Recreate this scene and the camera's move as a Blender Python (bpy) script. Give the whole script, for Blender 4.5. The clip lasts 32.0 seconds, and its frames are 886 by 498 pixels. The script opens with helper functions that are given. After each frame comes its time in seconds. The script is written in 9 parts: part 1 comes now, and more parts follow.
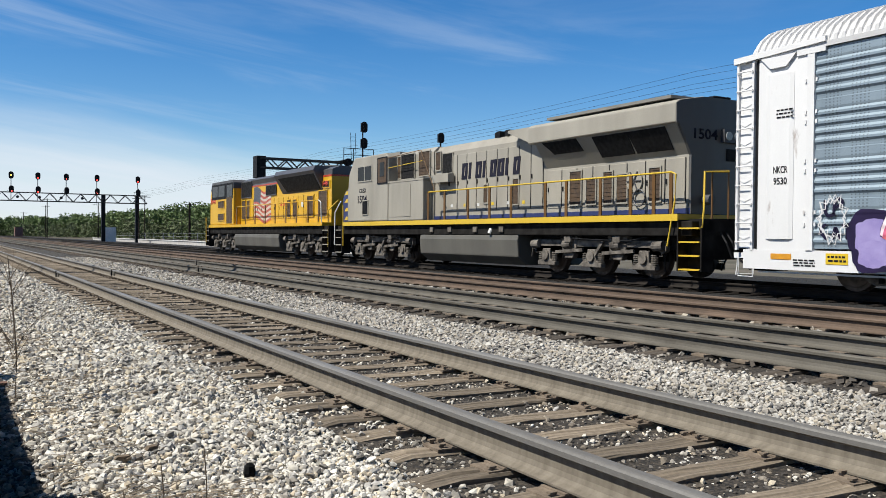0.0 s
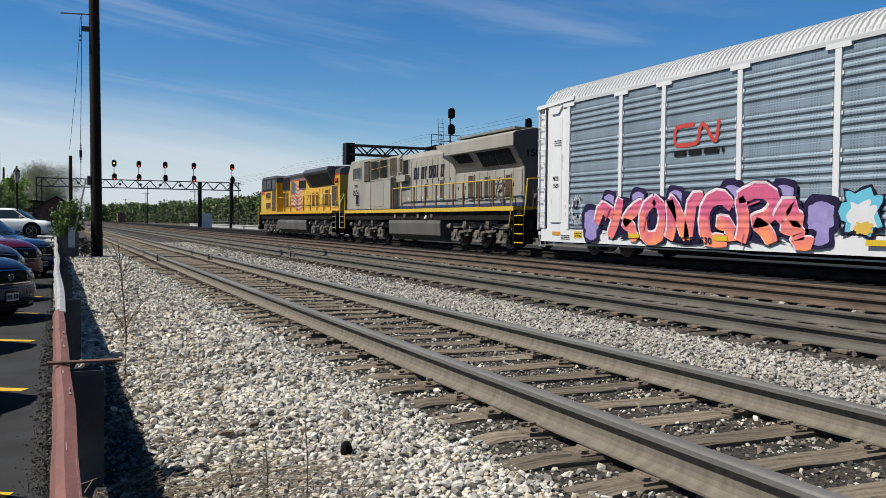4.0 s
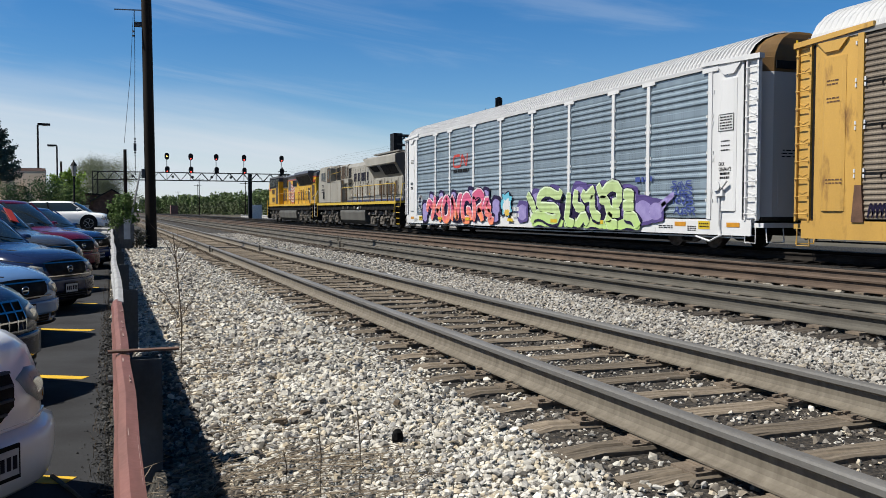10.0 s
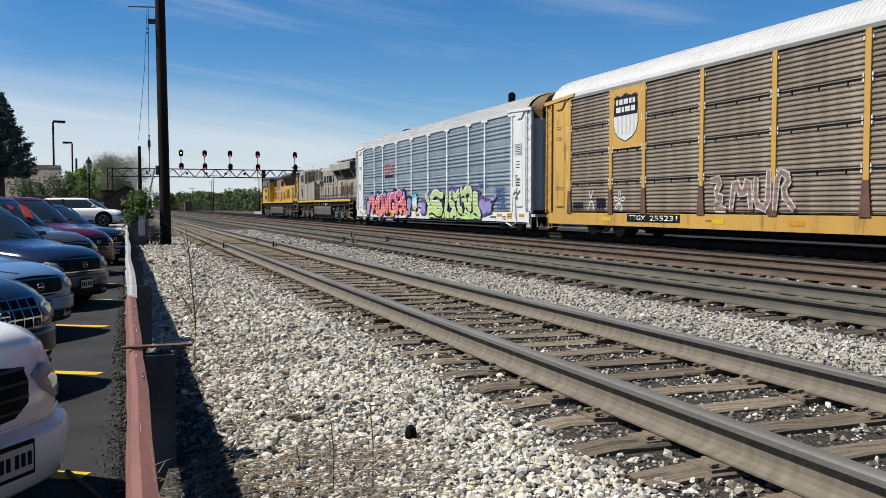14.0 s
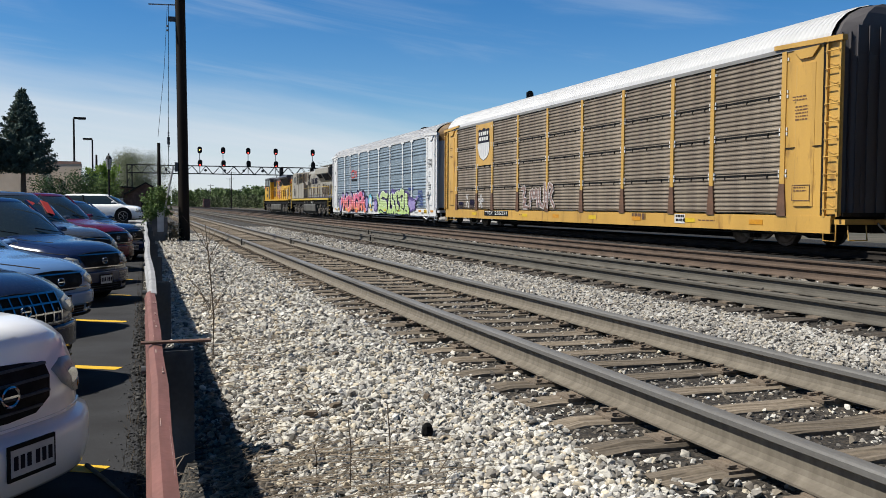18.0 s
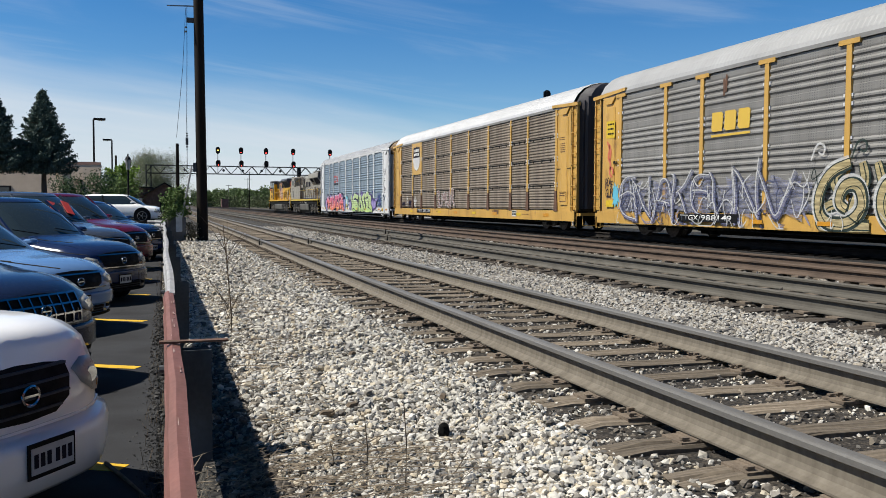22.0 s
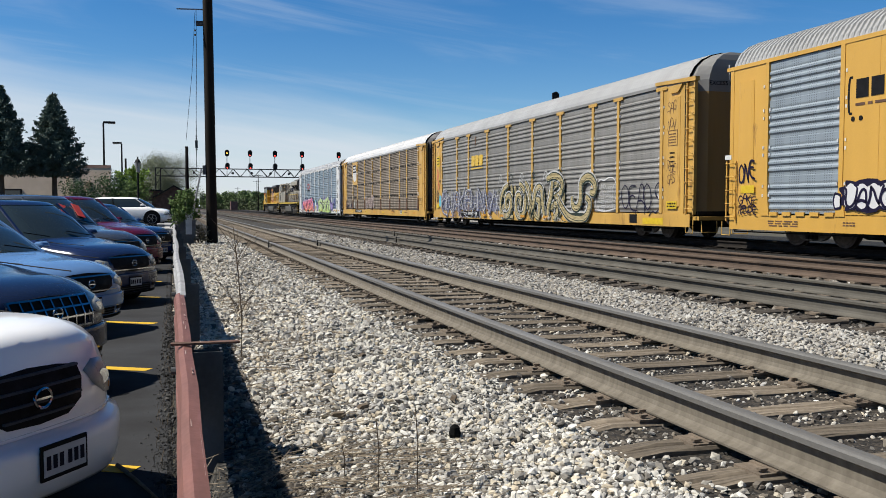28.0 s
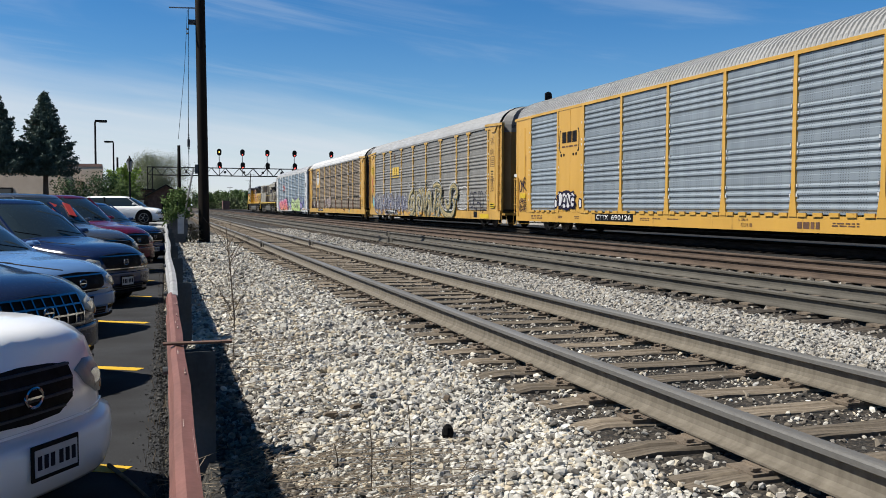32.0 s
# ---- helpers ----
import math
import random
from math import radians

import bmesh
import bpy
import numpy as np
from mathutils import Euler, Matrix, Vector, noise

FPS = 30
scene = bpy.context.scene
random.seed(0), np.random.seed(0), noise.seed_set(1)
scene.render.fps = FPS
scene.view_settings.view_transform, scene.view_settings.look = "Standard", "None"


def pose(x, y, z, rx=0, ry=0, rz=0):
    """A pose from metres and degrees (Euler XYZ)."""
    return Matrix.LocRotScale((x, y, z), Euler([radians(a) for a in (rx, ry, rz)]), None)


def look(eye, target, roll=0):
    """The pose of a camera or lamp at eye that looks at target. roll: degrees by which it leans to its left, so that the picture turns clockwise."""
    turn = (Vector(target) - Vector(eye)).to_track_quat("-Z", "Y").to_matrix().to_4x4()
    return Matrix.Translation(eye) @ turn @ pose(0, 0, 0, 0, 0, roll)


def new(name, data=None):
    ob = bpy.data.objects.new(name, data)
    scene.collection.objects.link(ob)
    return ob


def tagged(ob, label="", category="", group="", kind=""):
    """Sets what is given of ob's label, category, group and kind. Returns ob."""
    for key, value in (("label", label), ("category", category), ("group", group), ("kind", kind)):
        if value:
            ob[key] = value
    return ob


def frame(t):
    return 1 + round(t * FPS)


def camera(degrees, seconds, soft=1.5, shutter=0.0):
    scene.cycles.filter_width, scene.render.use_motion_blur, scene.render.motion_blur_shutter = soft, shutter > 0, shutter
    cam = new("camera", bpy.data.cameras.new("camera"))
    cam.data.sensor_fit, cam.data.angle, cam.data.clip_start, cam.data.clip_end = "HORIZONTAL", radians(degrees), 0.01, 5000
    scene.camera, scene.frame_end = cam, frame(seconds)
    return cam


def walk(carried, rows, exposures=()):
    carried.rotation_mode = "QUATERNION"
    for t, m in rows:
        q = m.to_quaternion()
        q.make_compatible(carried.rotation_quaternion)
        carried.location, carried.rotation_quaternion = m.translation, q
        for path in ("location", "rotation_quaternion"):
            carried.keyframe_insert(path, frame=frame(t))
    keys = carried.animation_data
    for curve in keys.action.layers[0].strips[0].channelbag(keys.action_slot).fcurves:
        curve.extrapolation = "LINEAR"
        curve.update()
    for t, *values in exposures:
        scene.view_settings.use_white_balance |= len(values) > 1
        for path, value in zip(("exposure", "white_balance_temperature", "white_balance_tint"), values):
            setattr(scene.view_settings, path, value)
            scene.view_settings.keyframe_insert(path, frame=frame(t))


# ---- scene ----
EYE = 1.26  # eye height over the ballast
# seconds, yaw, pitch, roll, and the small sway of the eye in x, y, z
PATH = [
    (0, pose(0.054, 0.012, EYE + 0.011, 89.20, -0.53, -29.59)),
    (0.5, pose(0.016, -0.024, EYE + 0.010, 89.31, -0.80, -28.20)),
    (1, pose(0.010, -0.038, EYE + 0.007, 89.28, -0.78, -26.85)),
    (1.5, pose(0.005, -0.049, EYE + 0.009, 89.29, -0.75, -26.72)),
    (2, pose(0.010, -0.034, EYE + 0.007, 89.20, -0.64, -26.16)),
    (2.5, pose(0.006, -0.047, EYE + 0.011, 88.98, -0.49, -24.91)),
    (3, pose(-0.003, -0.033, EYE + 0.005, 88.56, -0.45, -24.10)),
    (3.5, pose(0.002, -0.021, EYE + 0.004, 88.34, -0.52, -24.10)),
    (5.5, pose(0.005, -0.010, EYE + 0.005, 87.84, -0.36, -22.14)),
    (6, pose(0.011, -0.012, EYE + 0.004, 87.78, -0.20, -21.38)),
    (6.5, pose(0.008, -0.010, EYE + 0.005, 87.75, -0.23, -21.08)),
    (7, pose(0.003, -0.009, EYE + 0.005, 87.66, -0.16, -21.51)),
    (7.5, pose(0.003, -0.011, EYE + 0.008, 87.64, -0.15, -21.87)),
    (8, pose(-0.001, -0.010, EYE + 0.005, 87.61, -0.14, -21.91)),
    (8.5, pose(-0.004, -0.017, EYE + 0.004, 87.57, -0.21, -21.88)),
    (9, pose(-0.007, -0.032, EYE + 0.005, 87.58, -0.18, -21.37)),
    (9.5, pose(-0.009, -0.029, EYE + 0.005, 87.55, -0.10, -20.78)),
    (10, pose(-0.011, -0.027, EYE + 0.004, 87.54, -0.11, -20.81)),
    (10.5, pose(-0.008, -0.018, EYE + 0.003, 87.49, 0.01, -20.19)),
    (11, pose(-0.002, -0.008, EYE + 0.003, 87.46, 0.07, -20.25)),
    (11.5, pose(0.007, -0.001, EYE + 0.000, 87.40, 0.06, -19.89)),
    (12, pose(0.002, 0.011, EYE + -0.001, 87.44, 0.12, -19.37)),
    (12.5, pose(-0.002, 0.003, EYE + 0.001, 87.42, 0.08, -19.38)),
    (13, pose(-0.002, 0.002, EYE + -0.000, 87.38, 0.04, -19.50)),
    (13.5, pose(-0.003, -0.005, EYE + 0.001, 87.35, 0.00, -19.53)),
    (14, pose(-0.001, -0.005, EYE + -0.000, 87.27, 0.03, -19.95)),
    (14.5, pose(-0.005, -0.008, EYE + 0.003, 87.25, -0.02, -20.51)),
    (16.5, pose(-0.004, -0.008, EYE + -0.001, 87.13, -0.23, -19.43)),
    (17, pose(-0.007, -0.008, EYE + 0.001, 87.14, -0.26, -19.07)),
    (17.5, pose(-0.010, -0.010, EYE + 0.000, 87.18, -0.28, -18.83)),
    (18, pose(-0.009, -0.010, EYE + 0.001, 87.15, -0.32, -18.84)),
    (18.5, pose(-0.006, -0.003, EYE + 0.002, 87.16, -0.27, -18.56)),
    (19, pose(-0.005, -0.009, EYE + 0.000, 87.15, -0.30, -18.24)),
    (19.5, pose(-0.007, -0.015, EYE + -0.000, 87.20, -0.35, -17.99)),
    (20, pose(-0.010, -0.006, EYE + 0.001, 87.19, -0.28, -17.95)),
    (20.5, pose(-0.017, -0.015, EYE + -0.001, 87.19, -0.33, -17.68)),
    (21, pose(-0.016, -0.011, EYE + 0.000, 87.17, -0.34, -17.52)),
    (21.5, pose(-0.013, -0.009, EYE + -0.000, 87.16, -0.31, -17.36)),
    (22, pose(-0.006, -0.011, EYE + 0.002, 87.13, -0.25, -17.73)),
    (22.5, pose(-0.010, -0.019, EYE + 0.003, 87.15, -0.25, -18.68)),
    (23, pose(-0.011, -0.015, EYE + 0.001, 87.12, -0.25, -18.41)),
    (23.5, pose(-0.015, -0.018, EYE + -0.001, 87.16, -0.28, -18.53)),
    (24, pose(-0.016, -0.013, EYE + 0.000, 87.17, -0.19, -18.29)),
    (24.5, pose(-0.016, -0.010, EYE + -0.003, 87.08, -0.21, -18.04)),
    (25, pose(-0.013, -0.001, EYE + -0.001, 87.10, -0.11, -17.75)),
    (25.5, pose(-0.012, 0.006, EYE + -0.002, 87.10, -0.03, -17.54)),
    (27.5, pose(-0.015, -0.004, EYE + 0.000, 87.21, -0.01, -17.32)),
    (28, pose(-0.015, -0.005, EYE + -0.001, 87.26, -0.09, -17.17)),
    (28.5, pose(-0.013, 0.003, EYE + -0.002, 87.24, -0.12, -17.07)),
    (29, pose(-0.014, 0.005, EYE + -0.004, 87.24, -0.12, -16.97)),
    (29.5, pose(-0.013, 0.005, EYE + -0.004, 87.23, -0.11, -16.86)),
    (30, pose(-0.013, 0.004, EYE + -0.002, 87.23, -0.14, -16.76)),
    (30.5, pose(-0.013, 0.004, EYE + -0.000, 87.21, -0.18, -16.70)),
    (31, pose(-0.015, 0.002, EYE + -0.002, 87.26, -0.21, -17.81)),
    (31.5, pose(-0.014, -0.001, EYE + -0.003, 87.27, -0.21, -17.84)),
    (32, pose(-0.017, 0.002, EYE + -0.001, 87.24, -0.21, -17.65)),
]
cam = camera(53.66, 32.0, 0.7)
walk(cam, PATH, ((0.0, 0.66), (0.5, 0.50), (1.0, 0.40), (3.0, 0.40), (8.0, 0.43), (12.0, 0.49), (32.0, 0.49)))

# ---- sky and sun ----
SUN_DIR = Vector((-0.72, 0.10, 1.0)).normalized()  # towards the sun: high, beyond the parking side
world = bpy.data.worlds.new("sky")
scene.world = world
world.use_nodes = True


def build_sky():
    nt = world.node_tree
    nt.nodes.clear()
    n, ln = nt.nodes, nt.links
    out = n.new("ShaderNodeOutputWorld")
    bg = n.new("ShaderNodeBackground")
    sky = n.new("ShaderNodeTexSky")
    sky.sky_type, sky.sun_disc = "NISHITA", False
    sky.sun_elevation = math.asin(SUN_DIR.z)
    sky.sun_rotation = math.atan2(SUN_DIR.x, SUN_DIR.y)
    sky.altitude = 900
    sky.air_density, sky.dust_density, sky.ozone_density = 1.0, 0.1, 2.6
    bg.inputs["Strength"].default_value = 0.058
    rich = n.new("ShaderNodeHueSaturation")
    rich.inputs["Hue"].default_value = 0.505
    rich.inputs["Saturation"].default_value = 1.42
    rich.inputs["Value"].default_value = 1.32
    ln.new(sky.outputs[0], rich.inputs["Color"])
    tc = n.new("ShaderNodeTexCoord")
    sep = n.new("ShaderNodeSeparateXYZ")
    ln.new(tc.outputs["Generated"], sep.inputs["Vector"])

    def calc(op, a, b, c=None):
        m = n.new("ShaderNodeMath")
        m.operation = op
        for i, v in enumerate((a, b, c)):
            if v is None:
                continue
            if isinstance(v, (int, float)):
                m.inputs[i].default_value = v
            else:
                ln.new(v, m.inputs[i])
        return m.outputs[0]

    def noise(sx, sy, sz, scale, detail, rough, twist):
        """Cloud noise combed out along the wind, which slopes gently down towards +x."""
        cv = n.new("ShaderNodeCombineXYZ")
        ln.new(calc("MULTIPLY", sep.outputs["X"], sx), cv.inputs[0])
        ln.new(calc("MULTIPLY", sep.outputs["Y"], sy), cv.inputs[1])
        ln.new(calc("MULTIPLY", lean, sz), cv.inputs[2])
        t = n.new("ShaderNodeTexNoise")
        t.inputs["Scale"].default_value, t.inputs["Detail"].default_value = scale, detail
        t.inputs["Roughness"].default_value, t.inputs["Distortion"].default_value = rough, twist
        ln.new(cv.outputs[0], t.inputs["Vector"])
        return t.outputs["Fac"]

    def ramp(v, a, b, lo=0.0, hi=1.0):
        r = n.new("ShaderNodeMapRange")
        r.interpolation_type = "SMOOTHSTEP"
        r.inputs["From Min"].default_value, r.inputs["From Max"].default_value = a, b
        r.inputs["To Min"].default_value, r.inputs["To Max"].default_value = lo, hi
        ln.new(v, r.inputs["Value"])
        return r.outputs[0]

    lean = calc("MULTIPLY_ADD", sep.outputs["X"], 0.135, sep.outputs["Z"])
    soft = noise(1.0, 1.0, 7.0, 2.2, 6, 0.5, 0.3)
    wisp = noise(1.6, 1.6, 26.0, 1.6, 7, 0.55, 0.5)
    high = noise(1.2, 1.2, 9.0, 1.4, 6, 0.6, 0.8)
    # a bank of thin cloud below about eight degrees with a ragged top, and faint wisps above it
    edge = calc("MULTIPLY_ADD", calc("SUBTRACT", soft, 0.5), 0.10, lean)
    bank = ramp(edge, 0.158, 0.092)
    body = calc("MULTIPLY", bank, ramp(wisp, 0.25, 0.72, 0.66, 0.97))
    veil = calc("MULTIPLY", ramp(high, 0.44, 0.74), ramp(lean, 0.46, 0.14, 0.0, 0.34))
    thick = calc("MAXIMUM", body, veil)
    mix = n.new("ShaderNodeMix"); mix.data_type = "RGBA"
    mix.inputs[7].default_value = (8.3, 9.1, 10.0, 1.0)
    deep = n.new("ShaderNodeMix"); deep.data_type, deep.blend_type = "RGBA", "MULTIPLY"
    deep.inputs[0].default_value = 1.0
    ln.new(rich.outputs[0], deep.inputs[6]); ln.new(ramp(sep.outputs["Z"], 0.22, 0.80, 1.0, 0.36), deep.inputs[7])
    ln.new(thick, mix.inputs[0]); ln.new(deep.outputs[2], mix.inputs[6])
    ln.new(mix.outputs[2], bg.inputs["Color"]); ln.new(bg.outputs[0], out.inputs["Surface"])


build_sky()
sun = new("sun", bpy.data.lights.new("sun", "SUN"))
sun.data.energy, sun.data.angle, sun.data.color = 5.0, radians(0.53), (1.0, 0.965, 0.885)
sun.matrix_world = look(SUN_DIR * 50, (0, 0, 0))
scene.view_settings.exposure = 0.0

# ---- materials ----
MATS = {}
BASE_SCALE = 0.76  # scales every base colour down, to deepen shade against the sunlit parts


def surf(name, base, dark=None, scale=6.0, rough=0.6, metal=0.0, bump=0.0, fine=60.0, spread=0.5, streak=1.0, rand=0.0, coat=0.0,
         island=0.0):
    """A surface of two colours mixed by coarse stains and fine grain, with relief and a roughness that varies.
    streak: stretch of the stains in z (below 1 draws them out downwards)."""
    if name in MATS:
        return MATS[name]
    m = bpy.data.materials.new(name)
    m.use_nodes = True
    nt = m.node_tree
    n, ln = nt.nodes, nt.links
    bs = n["Principled BSDF"]
    dark = tuple(c * BASE_SCALE for c in (dark or [v * 0.6 for v in base]))
    base = tuple(c * BASE_SCALE for c in base)
    tc = n.new("ShaderNodeTexCoord")
    mp = n.new("ShaderNodeMapping")
    mp.inputs["Scale"].default_value = streak if isinstance(streak, tuple) else (1, 1, streak)
    ln.new(tc.outputs["Object"], mp.inputs["Vector"])
    big = n.new("ShaderNodeTexNoise")
    big.inputs["Scale"].default_value, big.inputs["Detail"].default_value = scale, 6
    ln.new(mp.outputs[0], big.inputs["Vector"])
    small = n.new("ShaderNodeTexNoise")
    small.inputs["Scale"].default_value, small.inputs["Detail"].default_value = fine, 4
    ln.new(tc.outputs["Object"], small.inputs["Vector"])
    add = n.new("ShaderNodeMath"); add.operation = "MULTIPLY_ADD"
    add.inputs[1].default_value = 0.35
    ln.new(small.outputs["Fac"], add.inputs[0]); ln.new(big.outputs["Fac"], add.inputs[2])
    rg = n.new("ShaderNodeMapRange")
    rg.inputs["From Min"].default_value, rg.inputs["From Max"].default_value = 0.68 - spread * 0.4, 0.68 + spread * 0.4
    ln.new(add.outputs[0], rg.inputs["Value"])
    mix = n.new("ShaderNodeMix"); mix.data_type = "RGBA"
    mix.inputs[6].default_value, mix.inputs[7].default_value = (*dark, 1), (*base, 1)
    ln.new(rg.outputs[0], mix.inputs[0])
    col = mix.outputs[2]
    if rand or island:
        hs = n.new("ShaderNodeHueSaturation")
        if island:
            src = n.new("ShaderNodeNewGeometry").outputs["Random Per Island"]
        else:
            src = n.new("ShaderNodeObjectInfo").outputs["Random"]
        k = rand or island
        rr = n.new("ShaderNodeMapRange")
        rr.inputs["To Min"].default_value, rr.inputs["To Max"].default_value = 1 - k, 1 + k
        ln.new(src, rr.inputs["Value"]); ln.new(rr.outputs[0], hs.inputs["Value"]); ln.new(col, hs.inputs["Color"])
        col = hs.outputs[0]
    ln.new(col, bs.inputs["Base Color"])
    rv = n.new("ShaderNodeMapRange")
    rv.inputs["To Min"].default_value, rv.inputs["To Max"].default_value = min(1, rough * 1.2), rough * 0.8
    ln.new(rg.outputs[0], rv.inputs["Value"]); ln.new(rv.outputs[0], bs.inputs["Roughness"])
    bs.inputs["Metallic"].default_value = metal
    if max(base) < 0.06 and not coat:
        bs.inputs["Specular IOR Level"].default_value = 0.12
    bs.inputs["Coat Weight"].default_value = coat
    bs.inputs["Coat Roughness"].default_value = 0.06
    if bump:
        bp = n.new("ShaderNodeBump")
        bp.inputs["Strength"].default_value, bp.inputs["Distance"].default_value = min(1, bump), 0.01
        ln.new(add.outputs[0], bp.inputs["Height"]); ln.new(bp.outputs[0], bs.inputs["Normal"])
    MATS[name] = m
    return m


def glow(name, color, strength):
    m = bpy.data.materials.new(name)
    m.use_nodes = True
    bs = m.node_tree.nodes["Principled BSDF"]
    bs.inputs["Base Color"].default_value = (*color, 1)
    bs.inputs["Emission Color"].default_value, bs.inputs["Emission Strength"].default_value = (*color, 1), strength
    return m


def glass(name, color, rough=0.03):
    m = bpy.data.materials.new(name)
    m.use_nodes = True
    bs = m.node_tree.nodes["Principled BSDF"]
    bs.inputs["Base Color"].default_value = (*color, 1)
    bs.inputs["Roughness"].default_value = rough
    bs.inputs["Specular IOR Level"].default_value = 0.62
    bs.inputs["Coat Weight"].default_value = 0.15
    return m


def perforated(name, base, dark, rough, metal, streak=0.25, hole=0.5):
    """Galvanised rack screen: rain streaks, scuffs, and columns of small punched holes."""
    m = surf(name, base, dark, 1.3, rough, metal, 0.15, 40, 0.7, streak, rand=0.06)
    nt = m.node_tree
    n, ln = nt.nodes, nt.links
    bs = n["Principled BSDF"]
    tc = n.new("ShaderNodeTexCoord")
    sp = n.new("ShaderNodeSeparateXYZ")
    ln.new(tc.outputs["Object"], sp.inputs[0])

    def wave(sock, freq, lim):
        a = n.new("ShaderNodeMath"); a.operation = "MULTIPLY"; a.inputs[1].default_value = freq
        ln.new(sock, a.inputs[0])
        s = n.new("ShaderNodeMath"); s.operation = "SINE"
        ln.new(a.outputs[0], s.inputs[0])
        g = n.new("ShaderNodeMath"); g.operation = "GREATER_THAN"; g.inputs[1].default_value = lim
        ln.new(s.outputs[0], g.inputs[0])
        return g.outputs[0]

    cols, rows, band = wave(sp.outputs["Y"], 2 * math.pi / 0.085, 0.3), wave(sp.outputs["Z"], 2 * math.pi / 0.06, 0.2), wave(
        sp.outputs["Y"], 2 * math.pi / 0.62, -0.35)
    m1 = n.new("ShaderNodeMath"); m1.operation = "MULTIPLY"
    ln.new(cols, m1.inputs[0]); ln.new(rows, m1.inputs[1])
    m2 = n.new("ShaderNodeMath"); m2.operation = "MULTIPLY"
    ln.new(m1.outputs[0], m2.inputs[0]); ln.new(band, m2.inputs[1])
    m3 = n.new("ShaderNodeMath"); m3.operation = "MULTIPLY"; m3.inputs[1].default_value = hole
    ln.new(m2.outputs[0], m3.inputs[0])
    old = bs.inputs["Base Color"].links[0].from_socket
    mix = n.new("ShaderNodeMix"); mix.data_type = "RGBA"
    mix.inputs[7].default_value = (0.03, 0.035, 0.04, 1)
    ln.new(m3.outputs[0], mix.inputs[0]); ln.new(old, mix.inputs[6]); ln.new(mix.outputs[2], bs.inputs["Base Color"])
    return m


# ---- mesh tools ----
class Shape:
    """Collects vertices and faces; turned into one mesh by part() or solid()."""

    def __init__(self):
        self.v, self.f = [], []

    def add(self, vs, fs):
        o = len(self.v)
        self.v += [tuple(p) for p in vs]
        self.f += [tuple(i + o for i in q) for q in fs]
        return self

    def box(self, x0, x1, y0, y1, z0, z1):
        return self.add([(x, y, z) for x in (x0, x1) for y in (y0, y1) for z in (z0, z1)],
                        [(0, 1, 3, 2), (4, 6, 7, 5), (0, 4, 5, 1), (2, 3, 7, 6), (0, 2, 6, 4), (1, 5, 7, 3)])

    def bar(self, p0, p1, w, h=None, up=(0, 0, 1)):
        """A square bar from p0 to p1."""
        h = h or w
        p0, p1 = Vector(p0), Vector(p1)
        d = (p1 - p0).normalized()
        s = d.cross(Vector(up))
        if s.length < 1e-4:
            s = d.cross(Vector((1, 0, 0)))
        s.normalize()
        u = s.cross(d)
        vs = [p + s * a * w / 2 + u * b * h / 2 for p in (p0, p1) for a, b in ((-1, -1), (1, -1), (1, 1), (-1, 1))]
        return self.add(vs, [(3, 2, 1, 0), (4, 5, 6, 7), (0, 1, 5, 4), (1, 2, 6, 5), (2, 3, 7, 6), (3, 0, 4, 7)])

    def tube(self, pts, r, n=8, r1=None):
        pts = [Vector(p) for p in pts]
        k = len(pts)
        rs = [r + ((r1 if r1 is not None else r) - r) * i / max(1, k - 1) for i in range(k)]
        vs, fs = [], []
        for i, p in enumerate(pts):
            d = (pts[min(i + 1, k - 1)] - pts[max(i - 1, 0)]).normalized()
            a = d.cross(Vector((0, 0, 1)))
            if a.length < 1e-3:
                a = d.cross(Vector((1, 0, 0)))
            a.normalize()
            b = a.cross(d)
            for j in range(n):
                q = 2 * math.pi * j / n
                vs.append(p + (a * math.cos(q) + b * math.sin(q)) * rs[i])
        for i in range(k - 1):
            for j in range(n):
                fs.append((i * n + j, i * n + (j + 1) % n, (i + 1) * n + (j + 1) % n, (i + 1) * n + j))
        fs += [tuple(reversed(range(n))), tuple(range((k - 1) * n, k * n))]
        return self.add(vs, fs)

    def prism(self, prof, axis, a, b):
        """A profile of 2D points drawn out along axis from a to b: x takes (y, z), y takes (x, z), z takes (x, y)."""
        def at(p, c):
            return {"x": (c, p[0], p[1]), "y": (p[0], c, p[1]), "z": (p[0], p[1], c)}[axis]
        k = len(prof)
        vs = [at(p, c) for c in (a, b) for p in prof]
        fs = [(i, (i + 1) % k, k + (i + 1) % k, k + i) for i in range(k)]
        fs += [tuple(reversed(range(k))), tuple(range(k, 2 * k))]
        return self.add(vs, fs)

    def loft(self, rings, cap=True, closed=True, top_only=False):
        k = len(rings[0])
        vs = [p for r in rings for p in r]
        fs = []
        for i in range(len(rings) - 1):
            for j in range(k if closed else k - 1):
                fs.append((i * k + j, i * k + (j + 1) % k, (i + 1) * k + (j + 1) % k, (i + 1) * k + j))
        if cap and closed:
            fs += [] if top_only else [tuple(reversed(range(k)))]
            fs.append(tuple(range((len(rings) - 1) * k, len(rings) * k)))
        return self.add(vs, fs)

    def disc(self, c, axis, r, thick, n=20):
        """A flat round plate centred on c, its axis along x, y or z."""
        d = {"x": Vector((1, 0, 0)), "y": Vector((0, 1, 0)), "z": Vector((0, 0, 1))}[axis]
        c = Vector(c)
        return self.tube([c - d * thick / 2, c + d * thick / 2], r, n)

